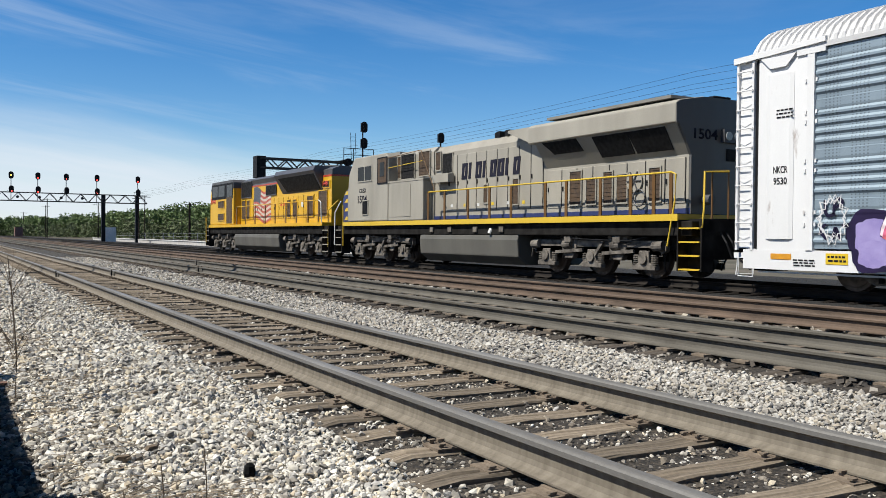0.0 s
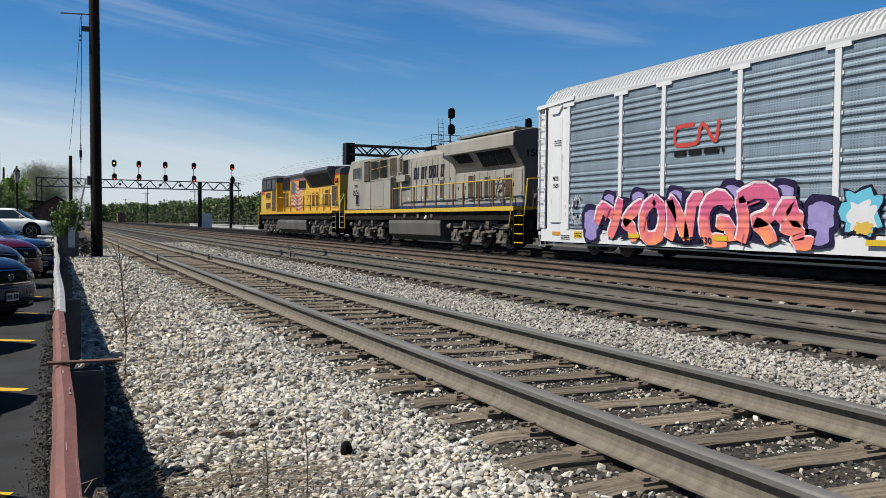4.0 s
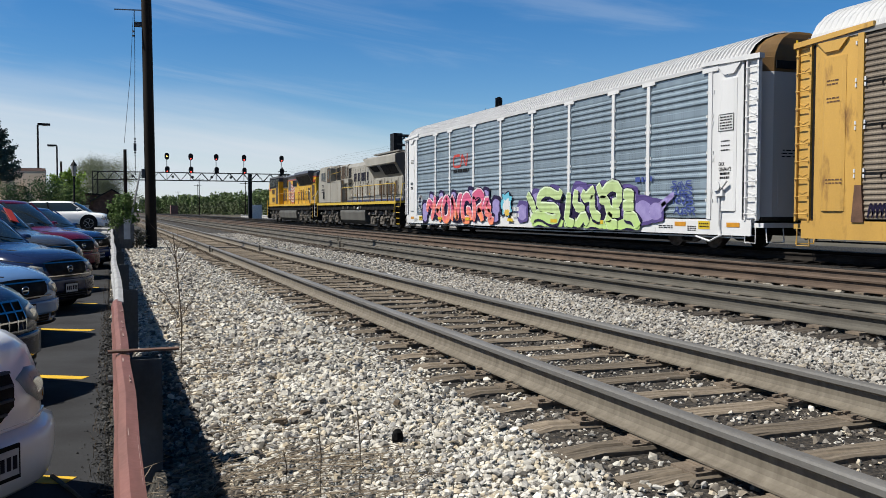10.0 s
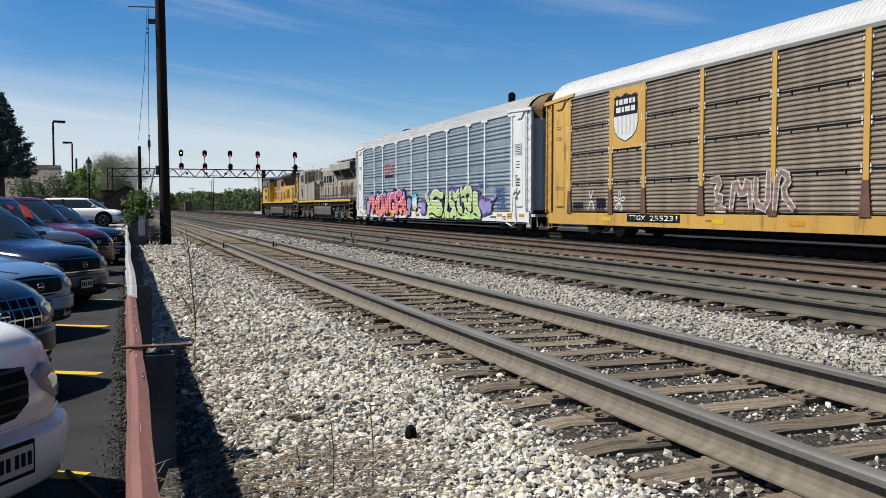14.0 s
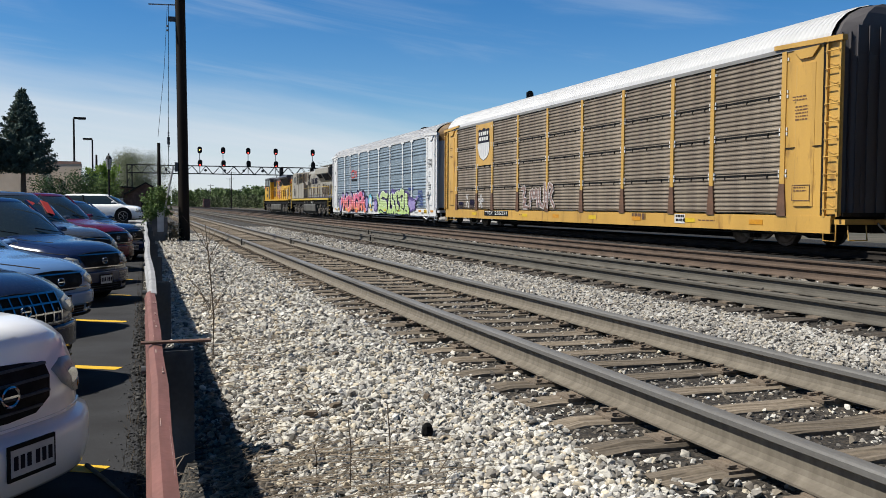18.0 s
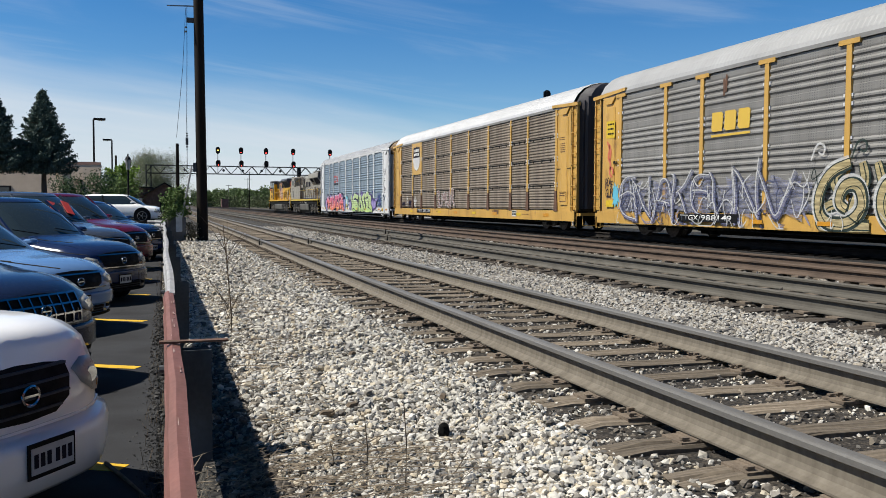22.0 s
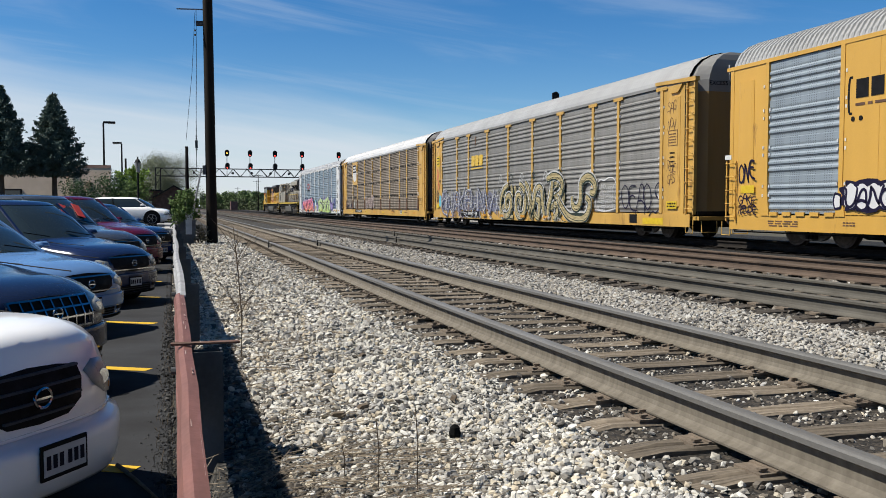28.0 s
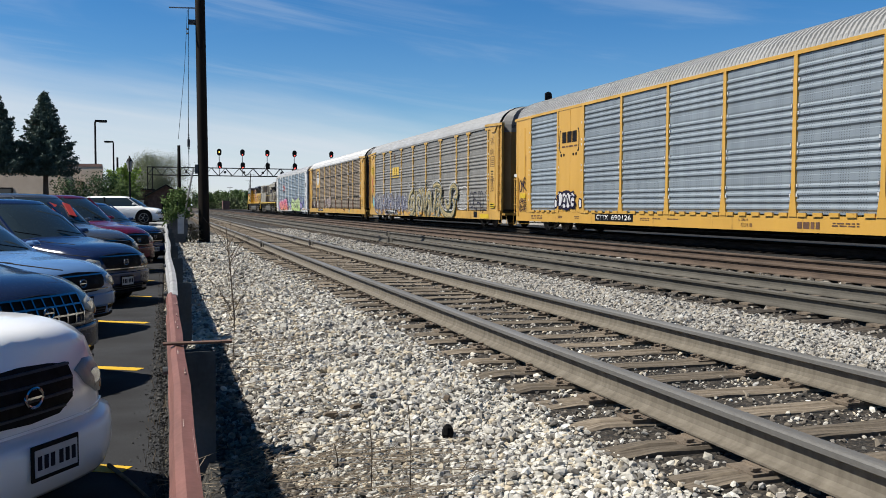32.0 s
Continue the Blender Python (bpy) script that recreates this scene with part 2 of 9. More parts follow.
    def mesh(self, name, mat, smooth=False):
        me = bpy.data.meshes.new(name)
        me.from_pydata(self.v, [], self.f)
        bm = bmesh.new()
        bm.from_mesh(me)
        bmesh.ops.recalc_face_normals(bm, faces=bm.faces)
        bm.to_mesh(me)
        bm.free()
        if mat:
            me.materials.append(mat)
        if smooth:
            for p in me.polygons:
                p.use_smooth = True
        return me


def part(name, shape, mat, parent, label="", smooth=False, at=None):
    """Links a shape (or a ready mesh) as one mesh object under a thing or a part."""
    me = shape if isinstance(shape, bpy.types.Mesh) else shape.mesh(name, mat, smooth)
    ob = new(name, me)
    ob.parent = parent
    if at is not None:
        ob.matrix_basis = at
    if label:
        ob["label"] = label
    return ob


def thing(name, label, category, m=None, group="", kind=""):
    ob = new(name)
    ob.empty_display_size = 0.3
    if m is not None:
        ob.matrix_basis = m
    return tagged(ob, label, category, group, kind)


def solid(name, shape, mat, label, category, m=None, group="", kind="", smooth=False):
    me = shape if isinstance(shape, bpy.types.Mesh) else shape.mesh(name, mat, smooth)
    ob = new(name, me)
    if m is not None:
        ob.matrix_basis = m
    return tagged(ob, label, category, group, kind)


def soften(ob, w=0.02, seg=2, angle=40):
    b = ob.modifiers.new("edge", "BEVEL")
    b.width, b.segments, b.limit_method, b.angle_limit = w, seg, "ANGLE", radians(angle)
    return ob


def letters(name, text, height, mat, parent, place, width=0.0, bold=0.0, deep=0.003, shear=0.0, label=""):
    """Raised writing in the built-in font. place puts its lower left corner; the text runs along local x and stands up in local y."""
    cu = bpy.data.curves.new(name, "FONT")
    cu.body, cu.size, cu.offset, cu.extrude, cu.shear = text, 1.0, bold, 0.0, shear
    cu.resolution_u = 3
    tmp = bpy.data.objects.new(name, cu)
    scene.collection.objects.link(tmp)
    me = bpy.data.meshes.new_from_object(tmp.evaluated_get(bpy.context.evaluated_depsgraph_get()))
    scene.collection.objects.unlink(tmp)
    bpy.data.objects.remove(tmp)
    co = np.empty(len(me.vertices) * 3)
    me.vertices.foreach_get("co", co)
    co = co.reshape(-1, 3)
    lo, hi = co.min(0), co.max(0)
    sy = height / (hi[1] - lo[1])
    sx = width / (hi[0] - lo[0]) if width else sy
    co = (co - [lo[0], lo[1], 0]) * [sx, sy, 1]
    me.vertices.foreach_set("co", co.ravel())
    bm = bmesh.new()
    bm.from_mesh(me)
    ret = bmesh.ops.extrude_face_region(bm, geom=bm.faces[:])
    bmesh.ops.translate(bm, vec=(0, 0, deep), verts=[g for g in ret["geom"] if isinstance(g, bmesh.types.BMVert)])
    bm.to_mesh(me)
    bm.free()
    me.materials.clear()
    me.materials.append(mat)
    ob = new(name, me)
    ob.parent, ob.matrix_basis = parent, place
    if label:
        ob["label"] = label
    return ob


def side(y, z, x=-1.56):
    """The place of flat work on the side of a rail vehicle that faces -x: it reads from the vehicle's leading end to its tail."""
    return Matrix(((0, 0, -1, x), (-1, 0, 0, y), (0, 1, 0, z), (0, 0, 0, 1)))

# ---- plan, in metres: x across the tracks, y along them, z up from the ballast ----
RAIL = 0.24                       # top of rail
TRACKS = (3.465, 7.90, 11.42, 16.92)  # centre lines; the train runs on the last
LOT = -0.46                       # level of the parking lot


def gravel_mat(name, pale, tan, dark, size, bump=0.9):
    """Crushed stone seen from afar: cells of random grey and tan with deep joints."""
    pale, tan, dark = (tuple(v * BASE_SCALE for v in c) for c in (pale, tan, dark))
    m = bpy.data.materials.new(name)
    m.use_nodes = True
    n, ln = m.node_tree.nodes, m.node_tree.links
    bs = n["Principled BSDF"]
    bs.inputs["Roughness"].default_value = 0.95
    tc = n.new("ShaderNodeTexCoord")
    vo = n.new("ShaderNodeTexVoronoi")
    vo.inputs["Scale"].default_value = 1 / size
    ln.new(tc.outputs["Object"], vo.inputs["Vector"])
    ramp = n.new("ShaderNodeValToRGB")
    e = ramp.color_ramp.elements
    e[0].position, e[0].color = 0.0, (*dark, 1)
    e[1].position, e[1].color = 1.0, (*pale, 1)
    for p, c in ((0.25, tan), (0.6, tuple((a + b) / 2 for a, b in zip(pale, tan)))):
        q = e.new(p)
        q.color = (*c, 1)
    sp = n.new("ShaderNodeSeparateColor")
    ln.new(vo.outputs["Color"], sp.inputs[0]); ln.new(sp.outputs[0], ramp.inputs[0])
    big = n.new("ShaderNodeTexNoise")
    big.inputs["Scale"].default_value, big.inputs["Detail"].default_value = 0.6, 5
    ln.new(tc.outputs["Object"], big.inputs["Vector"])
    rg = n.new("ShaderNodeMapRange")
    rg.inputs["From Min"].default_value, rg.inputs["From Max"].default_value = 0.3, 0.7
    rg.inputs["To Min"].default_value, rg.inputs["To Max"].default_value = 0.72, 1.06
    ln.new(big.outputs["Fac"], rg.inputs["Value"])
    joint = n.new("ShaderNodeMapRange")
    joint.inputs["From Min"].default_value, joint.inputs["From Max"].default_value = 0.75, 0.35
    joint.inputs["To Min"].default_value = 0.25
    ln.new(vo.outputs["Distance"], joint.inputs["Value"])
    mu = n.new("ShaderNodeMath"); mu.operation = "MULTIPLY"
    ln.new(rg.outputs[0], mu.inputs[0]); ln.new(joint.outputs[0], mu.inputs[1])
    hs = n.new("ShaderNodeHueSaturation")
    ln.new(mu.outputs[0], hs.inputs["Value"]); ln.new(ramp.outputs[0], hs.inputs["Color"])
    ln.new(hs.outputs[0], bs.inputs["Base Color"])
    bp = n.new("ShaderNodeBump")
    bp.invert = True
    bp.inputs["Strength"].default_value, bp.inputs["Distance"].default_value = bump, size * 0.6
    ln.new(vo.outputs["Distance"], bp.inputs["Height"]); ln.new(bp.outputs[0], bs.inputs["Normal"])
    return m


GRAVEL = gravel_mat("ballast", (0.11, 0.10, 0.085), (0.065, 0.058, 0.047), (0.018, 0.016, 0.014), 0.034)
CINDER = gravel_mat("track_ballast", (0.085, 0.068, 0.050), (0.045, 0.036, 0.027), (0.012, 0.010, 0.008), 0.022)
# The train's deep shade is put into this near-black ballast colour.
SHADE_BED = gravel_mat("shade_black_ballast", (0.020, 0.017, 0.014), (0.012, 0.010, 0.008), (0.005, 0.004, 0.004), 0.035)
EARTH = surf("dry_earth", (0.13, 0.11, 0.075), (0.06, 0.055, 0.035), 0.35, 0.95, 0, 0.6, 8)
ASPHALT = surf("asphalt", (0.052, 0.053, 0.056), (0.034, 0.034, 0.036), 1.2, 0.9, 0, 0.5, 140)
YELLOW_LINE = surf("lot_paint", (0.86, 0.52, 0.012), (0.66, 0.40, 0.02), 9, 0.7, 0, 0.3, 120)
# Ties under the train, with its shade painted into the wood colour.
TIE_SHADE = surf("shade_black_tie_wood", (0.022, 0.018, 0.015), (0.010, 0.008, 0.007), 2.6, 0.95, 0, 0.6, 30, 0.7, (0.7, 16, 9))
TIE_WOOD = surf("tie_wood", (0.335, 0.270, 0.195), (0.055, 0.042, 0.030), 2.6, 0.95, 0, 0.9, 30, 0.75, (0.7, 16, 9), rand=0.28)
TIE_OLD = surf("old_tie_wood", (0.115, 0.09, 0.067), (0.035, 0.029, 0.023), 2.6, 0.95, 0, 0.8, 30, 0.7, (0.7, 16, 9), rand=0.25)
RAIL_STEEL = surf("rail_steel", (0.225, 0.195, 0.150), (0.115, 0.096, 0.072), 7, 0.75, 0.1, 0.2, 50, 0.75, (1, 2.0, 0.12))
RAIL_DARK = surf("dull_rail_steel", (0.130, 0.118, 0.096), (0.070, 0.062, 0.050), 5, 0.75, 0.1, 0.2, 50, 0.7, (1, 0.4, 1))
# Rails under the train, blackened to paint in its shade.
RAIL_SHADE = surf("shade_black_rail_steel", (0.035, 0.030, 0.026), (0.018, 0.015, 0.013), 5, 0.8, 0.1, 0.2, 50, 0.7, (1, 0.4, 1))
RAIL_RUST = surf("rail_rust", (0.150, 0.100, 0.068), (0.065, 0.046, 0.034), 4, 0.8, 0.15, 0.3, 50, 0.7, (1, 0.4, 1))
RAIL_TOP = surf("rail_tread", (0.235, 0.228, 0.215), (0.125, 0.118, 0.108), 3, 0.6, 0.2, 0.1, 40, 0.8, (1, 0.25, 1))
PLATE_STEEL = surf("tie_plate_rust", (0.26, 0.205, 0.15), (0.13, 0.10, 0.074), 14, 0.85, 0.2, 0.5, 90)


def lot_height(y):
    """The lot is level by the stalls and climbs to track level at its far end."""
    return LOT + (0.70 * min(1.0, max(0.0, (y - 30) / 19)))


def ground_height(x, y):
    a = min(1.0, max(0.0, (x + 0.02) / 0.2))
    low = lot_height(y) - 0.03
    far = -0.25 if x > 24 else 0.0
    return low + (far - low) * a


def build_ground():
    xs = [-3000, -800, -200, -60, -25, -8, -3, -1, -0.4, -0.1, -0.02, 0.06, 0.12, 0.18, 0.3, 1.2, 2.2, 4.7, 6.4, 9.3, 13, 15, 18.6, 21, 24, 30, 60, 160,
          500, 3000]
    ys = [-3000, -400, -80, -20, -6, -2, 0, 2, 4, 6, 9, 13, 20, 26, 38, 50, 60, 70, 75, 110, 170, 260, 420, 800, 1600, 3500]
    s = Shape()
    s.v = [(x, y, ground_height(x, y)) for y in ys for x in xs]
    k = len(xs)
    me = bpy.data.meshes.new("ground")
    faces, mats = [], []
    for j in range(len(ys) - 1):
        for i in range(k - 1):
            faces.append((j * k + i, j * k + i + 1, (j + 1) * k + i + 1, (j + 1) * k + i))
            cx = (xs[i] + xs[i + 1]) / 2
            bed = any(abs(cx - c) < 1.55 for c in TRACKS)
            # Index 3 paints the train's shade on the ground from x 13 to 30.
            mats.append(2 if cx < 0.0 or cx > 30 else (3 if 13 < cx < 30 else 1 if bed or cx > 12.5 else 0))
    me.from_pydata(s.v, [], faces)
    for m in (GRAVEL, CINDER, EARTH, SHADE_BED):
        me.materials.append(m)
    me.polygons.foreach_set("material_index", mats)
    ob = new("ground", me)
    tagged(ob, "pale crushed limestone ballast beside weedy dry earth", "ground", kind="structure")
    ring = [[(-40, y, lot_height(y) - 0.3), (-40, y, lot_height(y)), (-0.07, y, lot_height(y)), (-0.03, y, lot_height(y) - 0.03), (-0.03, y, lot_height(y) - 0.3)] for y in (-25, 0, 26, 38, 50, 72)]
    lot = Shape().loft(ring)
    solid("parking_lot", lot, ASPHALT, "fresh black asphalt parking lot with angled yellow stalls", "parking lot", kind="structure")


build_ground()


def rail_shape(y0, y1):
    h = [(-0.074, 0), (-0.074, 0.011), (-0.040, 0.024), (-0.019, 0.040), (-0.010, 0.066), (-0.008, 0.100), (-0.010, 0.132), (-0.039, 0.146), (-0.041, 0.172), (-0.034, 0.182), (-0.020, 0.1865)]
    return Shape().prism(h + [(-a, b) for a, b in reversed(h)], "y", y0, y1)


def tie_mesh(name, seed, mat):
    """A weathered timber: split, hollowed and rounded, 2.6 m long across the track."""
    rnd = random.Random(seed)
    nx, prof = 12, [(-0.100, -0.17), (-0.104, -0.012), (-0.092, 0.0), (-0.04, 0.003), (-0.012, -0.012), (0.012, 0.002), (0.080, 0.0), (0.103, -0.012), (0.100, -0.17)]
    rings = []
    for i in range(nx + 1):
        x = -1.3 + 2.6 * i / nx + rnd.uniform(-0.03, 0.03)
        worn = rnd.uniform(-0.007, 0.003) - (0.02 if i in (0, nx) else 0)
        rings.append([(x + rnd.uniform(-0.02, 0.02), a + rnd.uniform(-0.006, 0.006), b + (worn if b > -0.1 else 0) + rnd.uniform(-0.005, 0.004)) for a, b in prof])
    return Shape().loft(rings).mesh(name, mat)


def plate_mesh(name, seed):
    """A tie plate with its shoulders and the heads of its spikes."""
    rnd = random.Random(seed)
    s = Shape().box(-0.19, 0.19, -0.095, 0.095, 0, 0.018)
    s.box(-0.10, -0.08, -0.095, 0.095, 0.018, 0.026).box(0.08, 0.10, -0.095, 0.095, 0.018, 0.026)
    for x, y in ((-0.095, 0.055), (0.095, -0.05), (-0.15, -0.06), (0.15, 0.06), (-0.15, 0.06)):
        if rnd.random() < 0.85:
            z = 0.026 + rnd.uniform(0.0, 0.012)
            s.box(x - 0.011, x + 0.011, y - 0.011, y + 0.011, 0.0, z)
            s.box(x - 0.020, x + 0.024, y - 0.015, y + 0.015, z, z + 0.010)
    return s.mesh(name, PLATE_STEEL)


TIE_TOP = 0.036


def track(cx, label, rail_mat, tie_mat, n0, n1, plates, seed):
    """One track: two rails, its ties and tie plates. n0 to n1: metres of track with ties as pieces of their own."""
    root = thing("railway_track", label, "railway track", pose(cx, 0, 0), "parallel tracks", "structure")
    for sx in (-0.7525, 0.7525):
        r = part("rail", rail_shape(-60, 420), rail_mat, root, at=pose(sx, 0, RAIL - 0.186))
        part("rail_tread", Shape().prism([(-0.0425, 0.1475), (-0.0425, 0.1735), (-0.035, 0.1840), (-0.020, 0.1885), (0.020, 0.1885), (0.035, 0.1840), (0.0425, 0.1735), (0.0425, 0.1475)], "y", -60, 420), RAIL_TOP if rail_mat is RAIL_STEEL else rail_mat, r, "worn grey rail head")
    ties = [tie_mesh("tie", seed + i, tie_mat) for i in range(5)]
    pls = [plate_mesh("tie_plate", seed + i) for i in range(4)]
    rnd = random.Random(seed)
    y, far_tie, far_plate = n0, Shape(), Shape()
    while y < 150:
        if y < n1:
            part("tie", rnd.choice(ties), None, root, at=pose(rnd.uniform(-0.06, 0.06), y, TIE_TOP + rnd.uniform(-0.012, 0.004), 0, 0, rnd.uniform(-1.6, 1.6)))
            for sx in (-0.7525, 0.7525):
                if plates and y < plates:
                    part("tie_plate", rnd.choice(pls), None, root, at=pose(sx, y + rnd.uniform(-0.02, 0.02), TIE_TOP - 0.010, 0, 0, rnd.choice((0, 180)) + rnd.uniform(-3, 3)))
                else:
                    far_plate.box(sx - 0.18, sx + 0.18, y - 0.09, y + 0.09, TIE_TOP - 0.004, TIE_TOP + 0.02)
        else:
            far_tie.box(-1.3, 1.3, y - 0.11, y + 0.11, -0.1, TIE_TOP)
        y += 0.53 + rnd.uniform(-0.02, 0.02)
    tagged(part("distant_ties", far_tie, tie_mat, root), kind="stuff")
    if far_plate.v:
        tagged(part("tie_plates", far_plate, TIE_SHADE if tie_mat is TIE_SHADE else PLATE_STEEL, root), kind="stuff")
    return root

# ---- the tracks ----
track(TRACKS[0], "weathered siding with split timber ties and brown rails", RAIL_STEEL, TIE_WOOD, -7.2, 60, 34, 10)
track(TRACKS[1], "main track with worn grey-brown rails in pale ballast", RAIL_DARK, TIE_OLD, -7.0, 75, 0, 20)
track(TRACKS[2], "little-used track with rusty red-brown rails", RAIL_RUST, TIE_OLD, -7.0, 75, 0, 30)
track(TRACKS[3], "main track under the freight train, its shade painted in near-black", RAIL_SHADE, TIE_SHADE, -10, 120, 0, 40)

# ---- paints of the train ----
def paint(name, c, dirt=0.55, rough=0.45, streak=0.22, scale=1.1, rust=0.0):
    """Weathered rail paint; rust: how much of it has gone to brown blotches that run downwards."""
    m = surf(name, c, tuple(v * dirt for v in c), scale, rough, 0.0, 0.12, 35, 0.85, streak)
    if rust:
        n, ln = m.node_tree.nodes, m.node_tree.links
        bs = n["Principled BSDF"]
        tc, mp, no, rg, mix = n.new("ShaderNodeTexCoord"), n.new("ShaderNodeMapping"), n.new("ShaderNodeTexNoise"), n.new("ShaderNodeMapRange"), n.new("ShaderNodeMix")
        mp.inputs["Scale"].default_value, mp.inputs["Location"].default_value = (1, 1, 0.32), (3.1, 7.7, 1.3)
        no.inputs["Scale"].default_value, no.inputs["Detail"].default_value, no.inputs["Roughness"].default_value = 2.4, 8, 0.68
        rg.inputs["From Min"].default_value, rg.inputs["From Max"].default_value, rg.inputs["To Max"].default_value = 0.66 - rust * 0.16, 0.80 - rust * 0.10, 0.85
        mix.data_type = "RGBA"
        mix.inputs[7].default_value = (0.115, 0.048, 0.020, 1)
        ln.new(tc.outputs["Object"], mp.inputs[0]); ln.new(mp.outputs[0], no.inputs["Vector"]); ln.new(no.outputs["Fac"], rg.inputs["Value"])
        old = bs.inputs["Base Color"].links[0].from_socket
        ln.new(rg.outputs[0], mix.inputs[0]); ln.new(old, mix.inputs[6]); ln.new(mix.outputs[2], bs.inputs["Base Color"])
    return m


WHITE_PAINT = paint("white_car_paint", (0.84, 0.84, 0.84), 0.80, rust=0.12)
WHITE_ROOF = paint("white_roof_paint", (0.63, 0.63, 0.635), 0.80)
GREY_ROOF = paint("galvanised_roof", (0.46, 0.458, 0.45), 0.72)
CAR_YELLOW = paint("faded_yellow_paint", (0.74, 0.435, 0.10), 0.62, rust=0.62)
RACK_YELLOW = paint("clean_yellow_paint", (0.74, 0.42, 0.08), 0.78, rust=0.25)
SCREEN_BLUE = perforated("blue_grey_rack_screen", (0.345, 0.43, 0.495), (0.225, 0.29, 0.345), 0.5, 0.35)
SCREEN_BROWN = perforated("grimy_brown_rack_screen", (0.345, 0.285, 0.215), (0.085, 0.062, 0.047), 0.7, 0.1, 0.10, 0.35)
SCREEN_GREY = perforated("dull_grey_rack_screen", (0.345, 0.335, 0.315), (0.21, 0.20, 0.185), 0.6, 0.25, 0.2, 0.45)
SCREEN_STEEL = perforated("bright_steel_rack_screen", (0.385, 0.44, 0.485), (0.265, 0.31, 0.35), 0.5, 0.35)
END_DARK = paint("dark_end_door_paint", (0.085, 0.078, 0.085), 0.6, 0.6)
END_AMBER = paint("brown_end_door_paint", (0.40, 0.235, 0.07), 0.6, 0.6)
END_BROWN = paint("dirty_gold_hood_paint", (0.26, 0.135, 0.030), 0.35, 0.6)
END_GREY = paint("grey_hood_paint_eave_shade", (0.30, 0.295, 0.285), 0.6, 0.6)
END_WHITE = paint("white_end_door_paint", (0.72, 0.71, 0.70), 0.85, 0.6)
UNDER = surf("underframe_grime", (0.026, 0.024, 0.022), (0.010, 0.009, 0.0085), 3, 0.85, 0.1, 0.4, 40)
TRUCK = surf("truck_casting", (0.25, 0.22, 0.185), (0.05, 0.043, 0.037), 4, 0.8, 0.15, 0.4, 50)
WHEEL = surf("wheel_steel", (0.16, 0.125, 0.10), (0.08, 0.062, 0.05), 6, 0.6, 0.5, 0.2, 50)
RUSTY = surf("rust_brown", (0.19, 0.095, 0.055), (0.09, 0.05, 0.034), 3, 0.85, 0.1, 0.4, 60)
BLACK = surf("black_paint", (0.016, 0.016, 0.018), (0.008, 0.008, 0.009), 4, 0.6, 0, 0.05, 50)
PLAIN_WHITE = surf("white_lettering", (0.80, 0.80, 0.79), (0.62, 0.62, 0.60), 5, 0.6, 0, 0, 50)
LABEL_YELLOW = surf("yellow_label", (0.78, 0.54, 0.02), (0.62, 0.42, 0.02), 6, 0.5)
LABEL_ORANGE = surf("orange_reflector", (0.72, 0.33, 0.02), (0.55, 0.24, 0.02), 6, 0.4)
RED_PAINT = surf("red_lettering", (0.62, 0.05, 0.03), (0.50, 0.05, 0.04), 3, 0.6, 0, 0, 50)
NAVY_PAINT = surf("navy_lettering", (0.022, 0.022, 0.038), (0.016, 0.016, 0.028), 3, 0.7)

# ---- rail wheels, trucks, couplers ----
WHEELS = []  # turning wheelsets and their radius


def wheelset(parent, y, r, mesh=[]):
    key = round(r, 3)
    for k, me in mesh:
        if k == key:
            break
    else:
        s = Shape().tube([(-1.0, 0, 0), (1.0, 0, 0)], 0.08, 10)
        for sx in (-1, 1):
            s.tube([(sx * 0.70, 0, 0), (sx * 0.715, 0, 0)], r + 0.028, 24)
            s.tube([(sx * 0.715, 0, 0), (sx * 0.85, 0, 0)], r, 24)
            s.tube([(sx * 0.85, 0, 0), (sx * 0.862, 0, 0)], r * 0.84, 24, r * 0.80)
            s.tube([(sx * 0.862, 0, 0), (sx * 0.93, 0, 0)], r * 0.26, 12)
            for q in range(6):
                a = q * math.pi / 3
                s.box(sx * 0.858 - 0.006, sx * 0.858 + 0.006, math.cos(a) * r * 0.55 - 0.035, math.cos(a) * r * 0.55 + 0.035, math.sin(a) * r * 0.55 - 0.035,
                      math.sin(a) * r * 0.55 + 0.035)
        me = s.mesh("wheelset", WHEEL)
        mesh.append((key, me))
    ob = part("wheelset", me, None, parent, at=pose(0, y, r))
    WHEELS.append((ob, y, r))
    return ob


def car_truck(parent, y):
    """A two-axle freight truck: cast side frames, bolster, springs, and its wheelsets."""
    root = part("truck", Shape().box(-1.05, 1.05, -0.2, 0.2, 0.36, 0.62), UNDER, parent, at=pose(0, y, 0))
    prof = [(-1.12, 0.44), (-1.12, 0.60), (-0.80, 0.66), (-0.35, 0.74), (0.35, 0.74), (0.80, 0.66), (1.12, 0.60), (1.12, 0.44), (0.72, 0.40), (0.45, 0.20), (0.30, 0.15),
            (-0.30, 0.15), (-0.45, 0.20), (-0.72, 0.40)]
    for sx in (-1, 1):
        s = Shape().prism(prof, "x", sx * 0.95, sx * 1.07)
        soften(part("side_frame", s, TRUCK, root), 0.02)
        for q in (-0.16, 0.0, 0.16):
            part("spring", Shape().tube([(sx * 1.09, q, 0.20), (sx * 1.09, q, 0.46)], 0.055, 10), UNDER, root)
        for q in (-0.89, 0.89):
            part("bearing_cap", Shape().disc((sx * 1.11, q, 0.46), "x", 0.11, 0.09, 14), TRUCK, root)
    for q in (-0.89, 0.89):
        wheelset(root, q, 0.46)
    return root


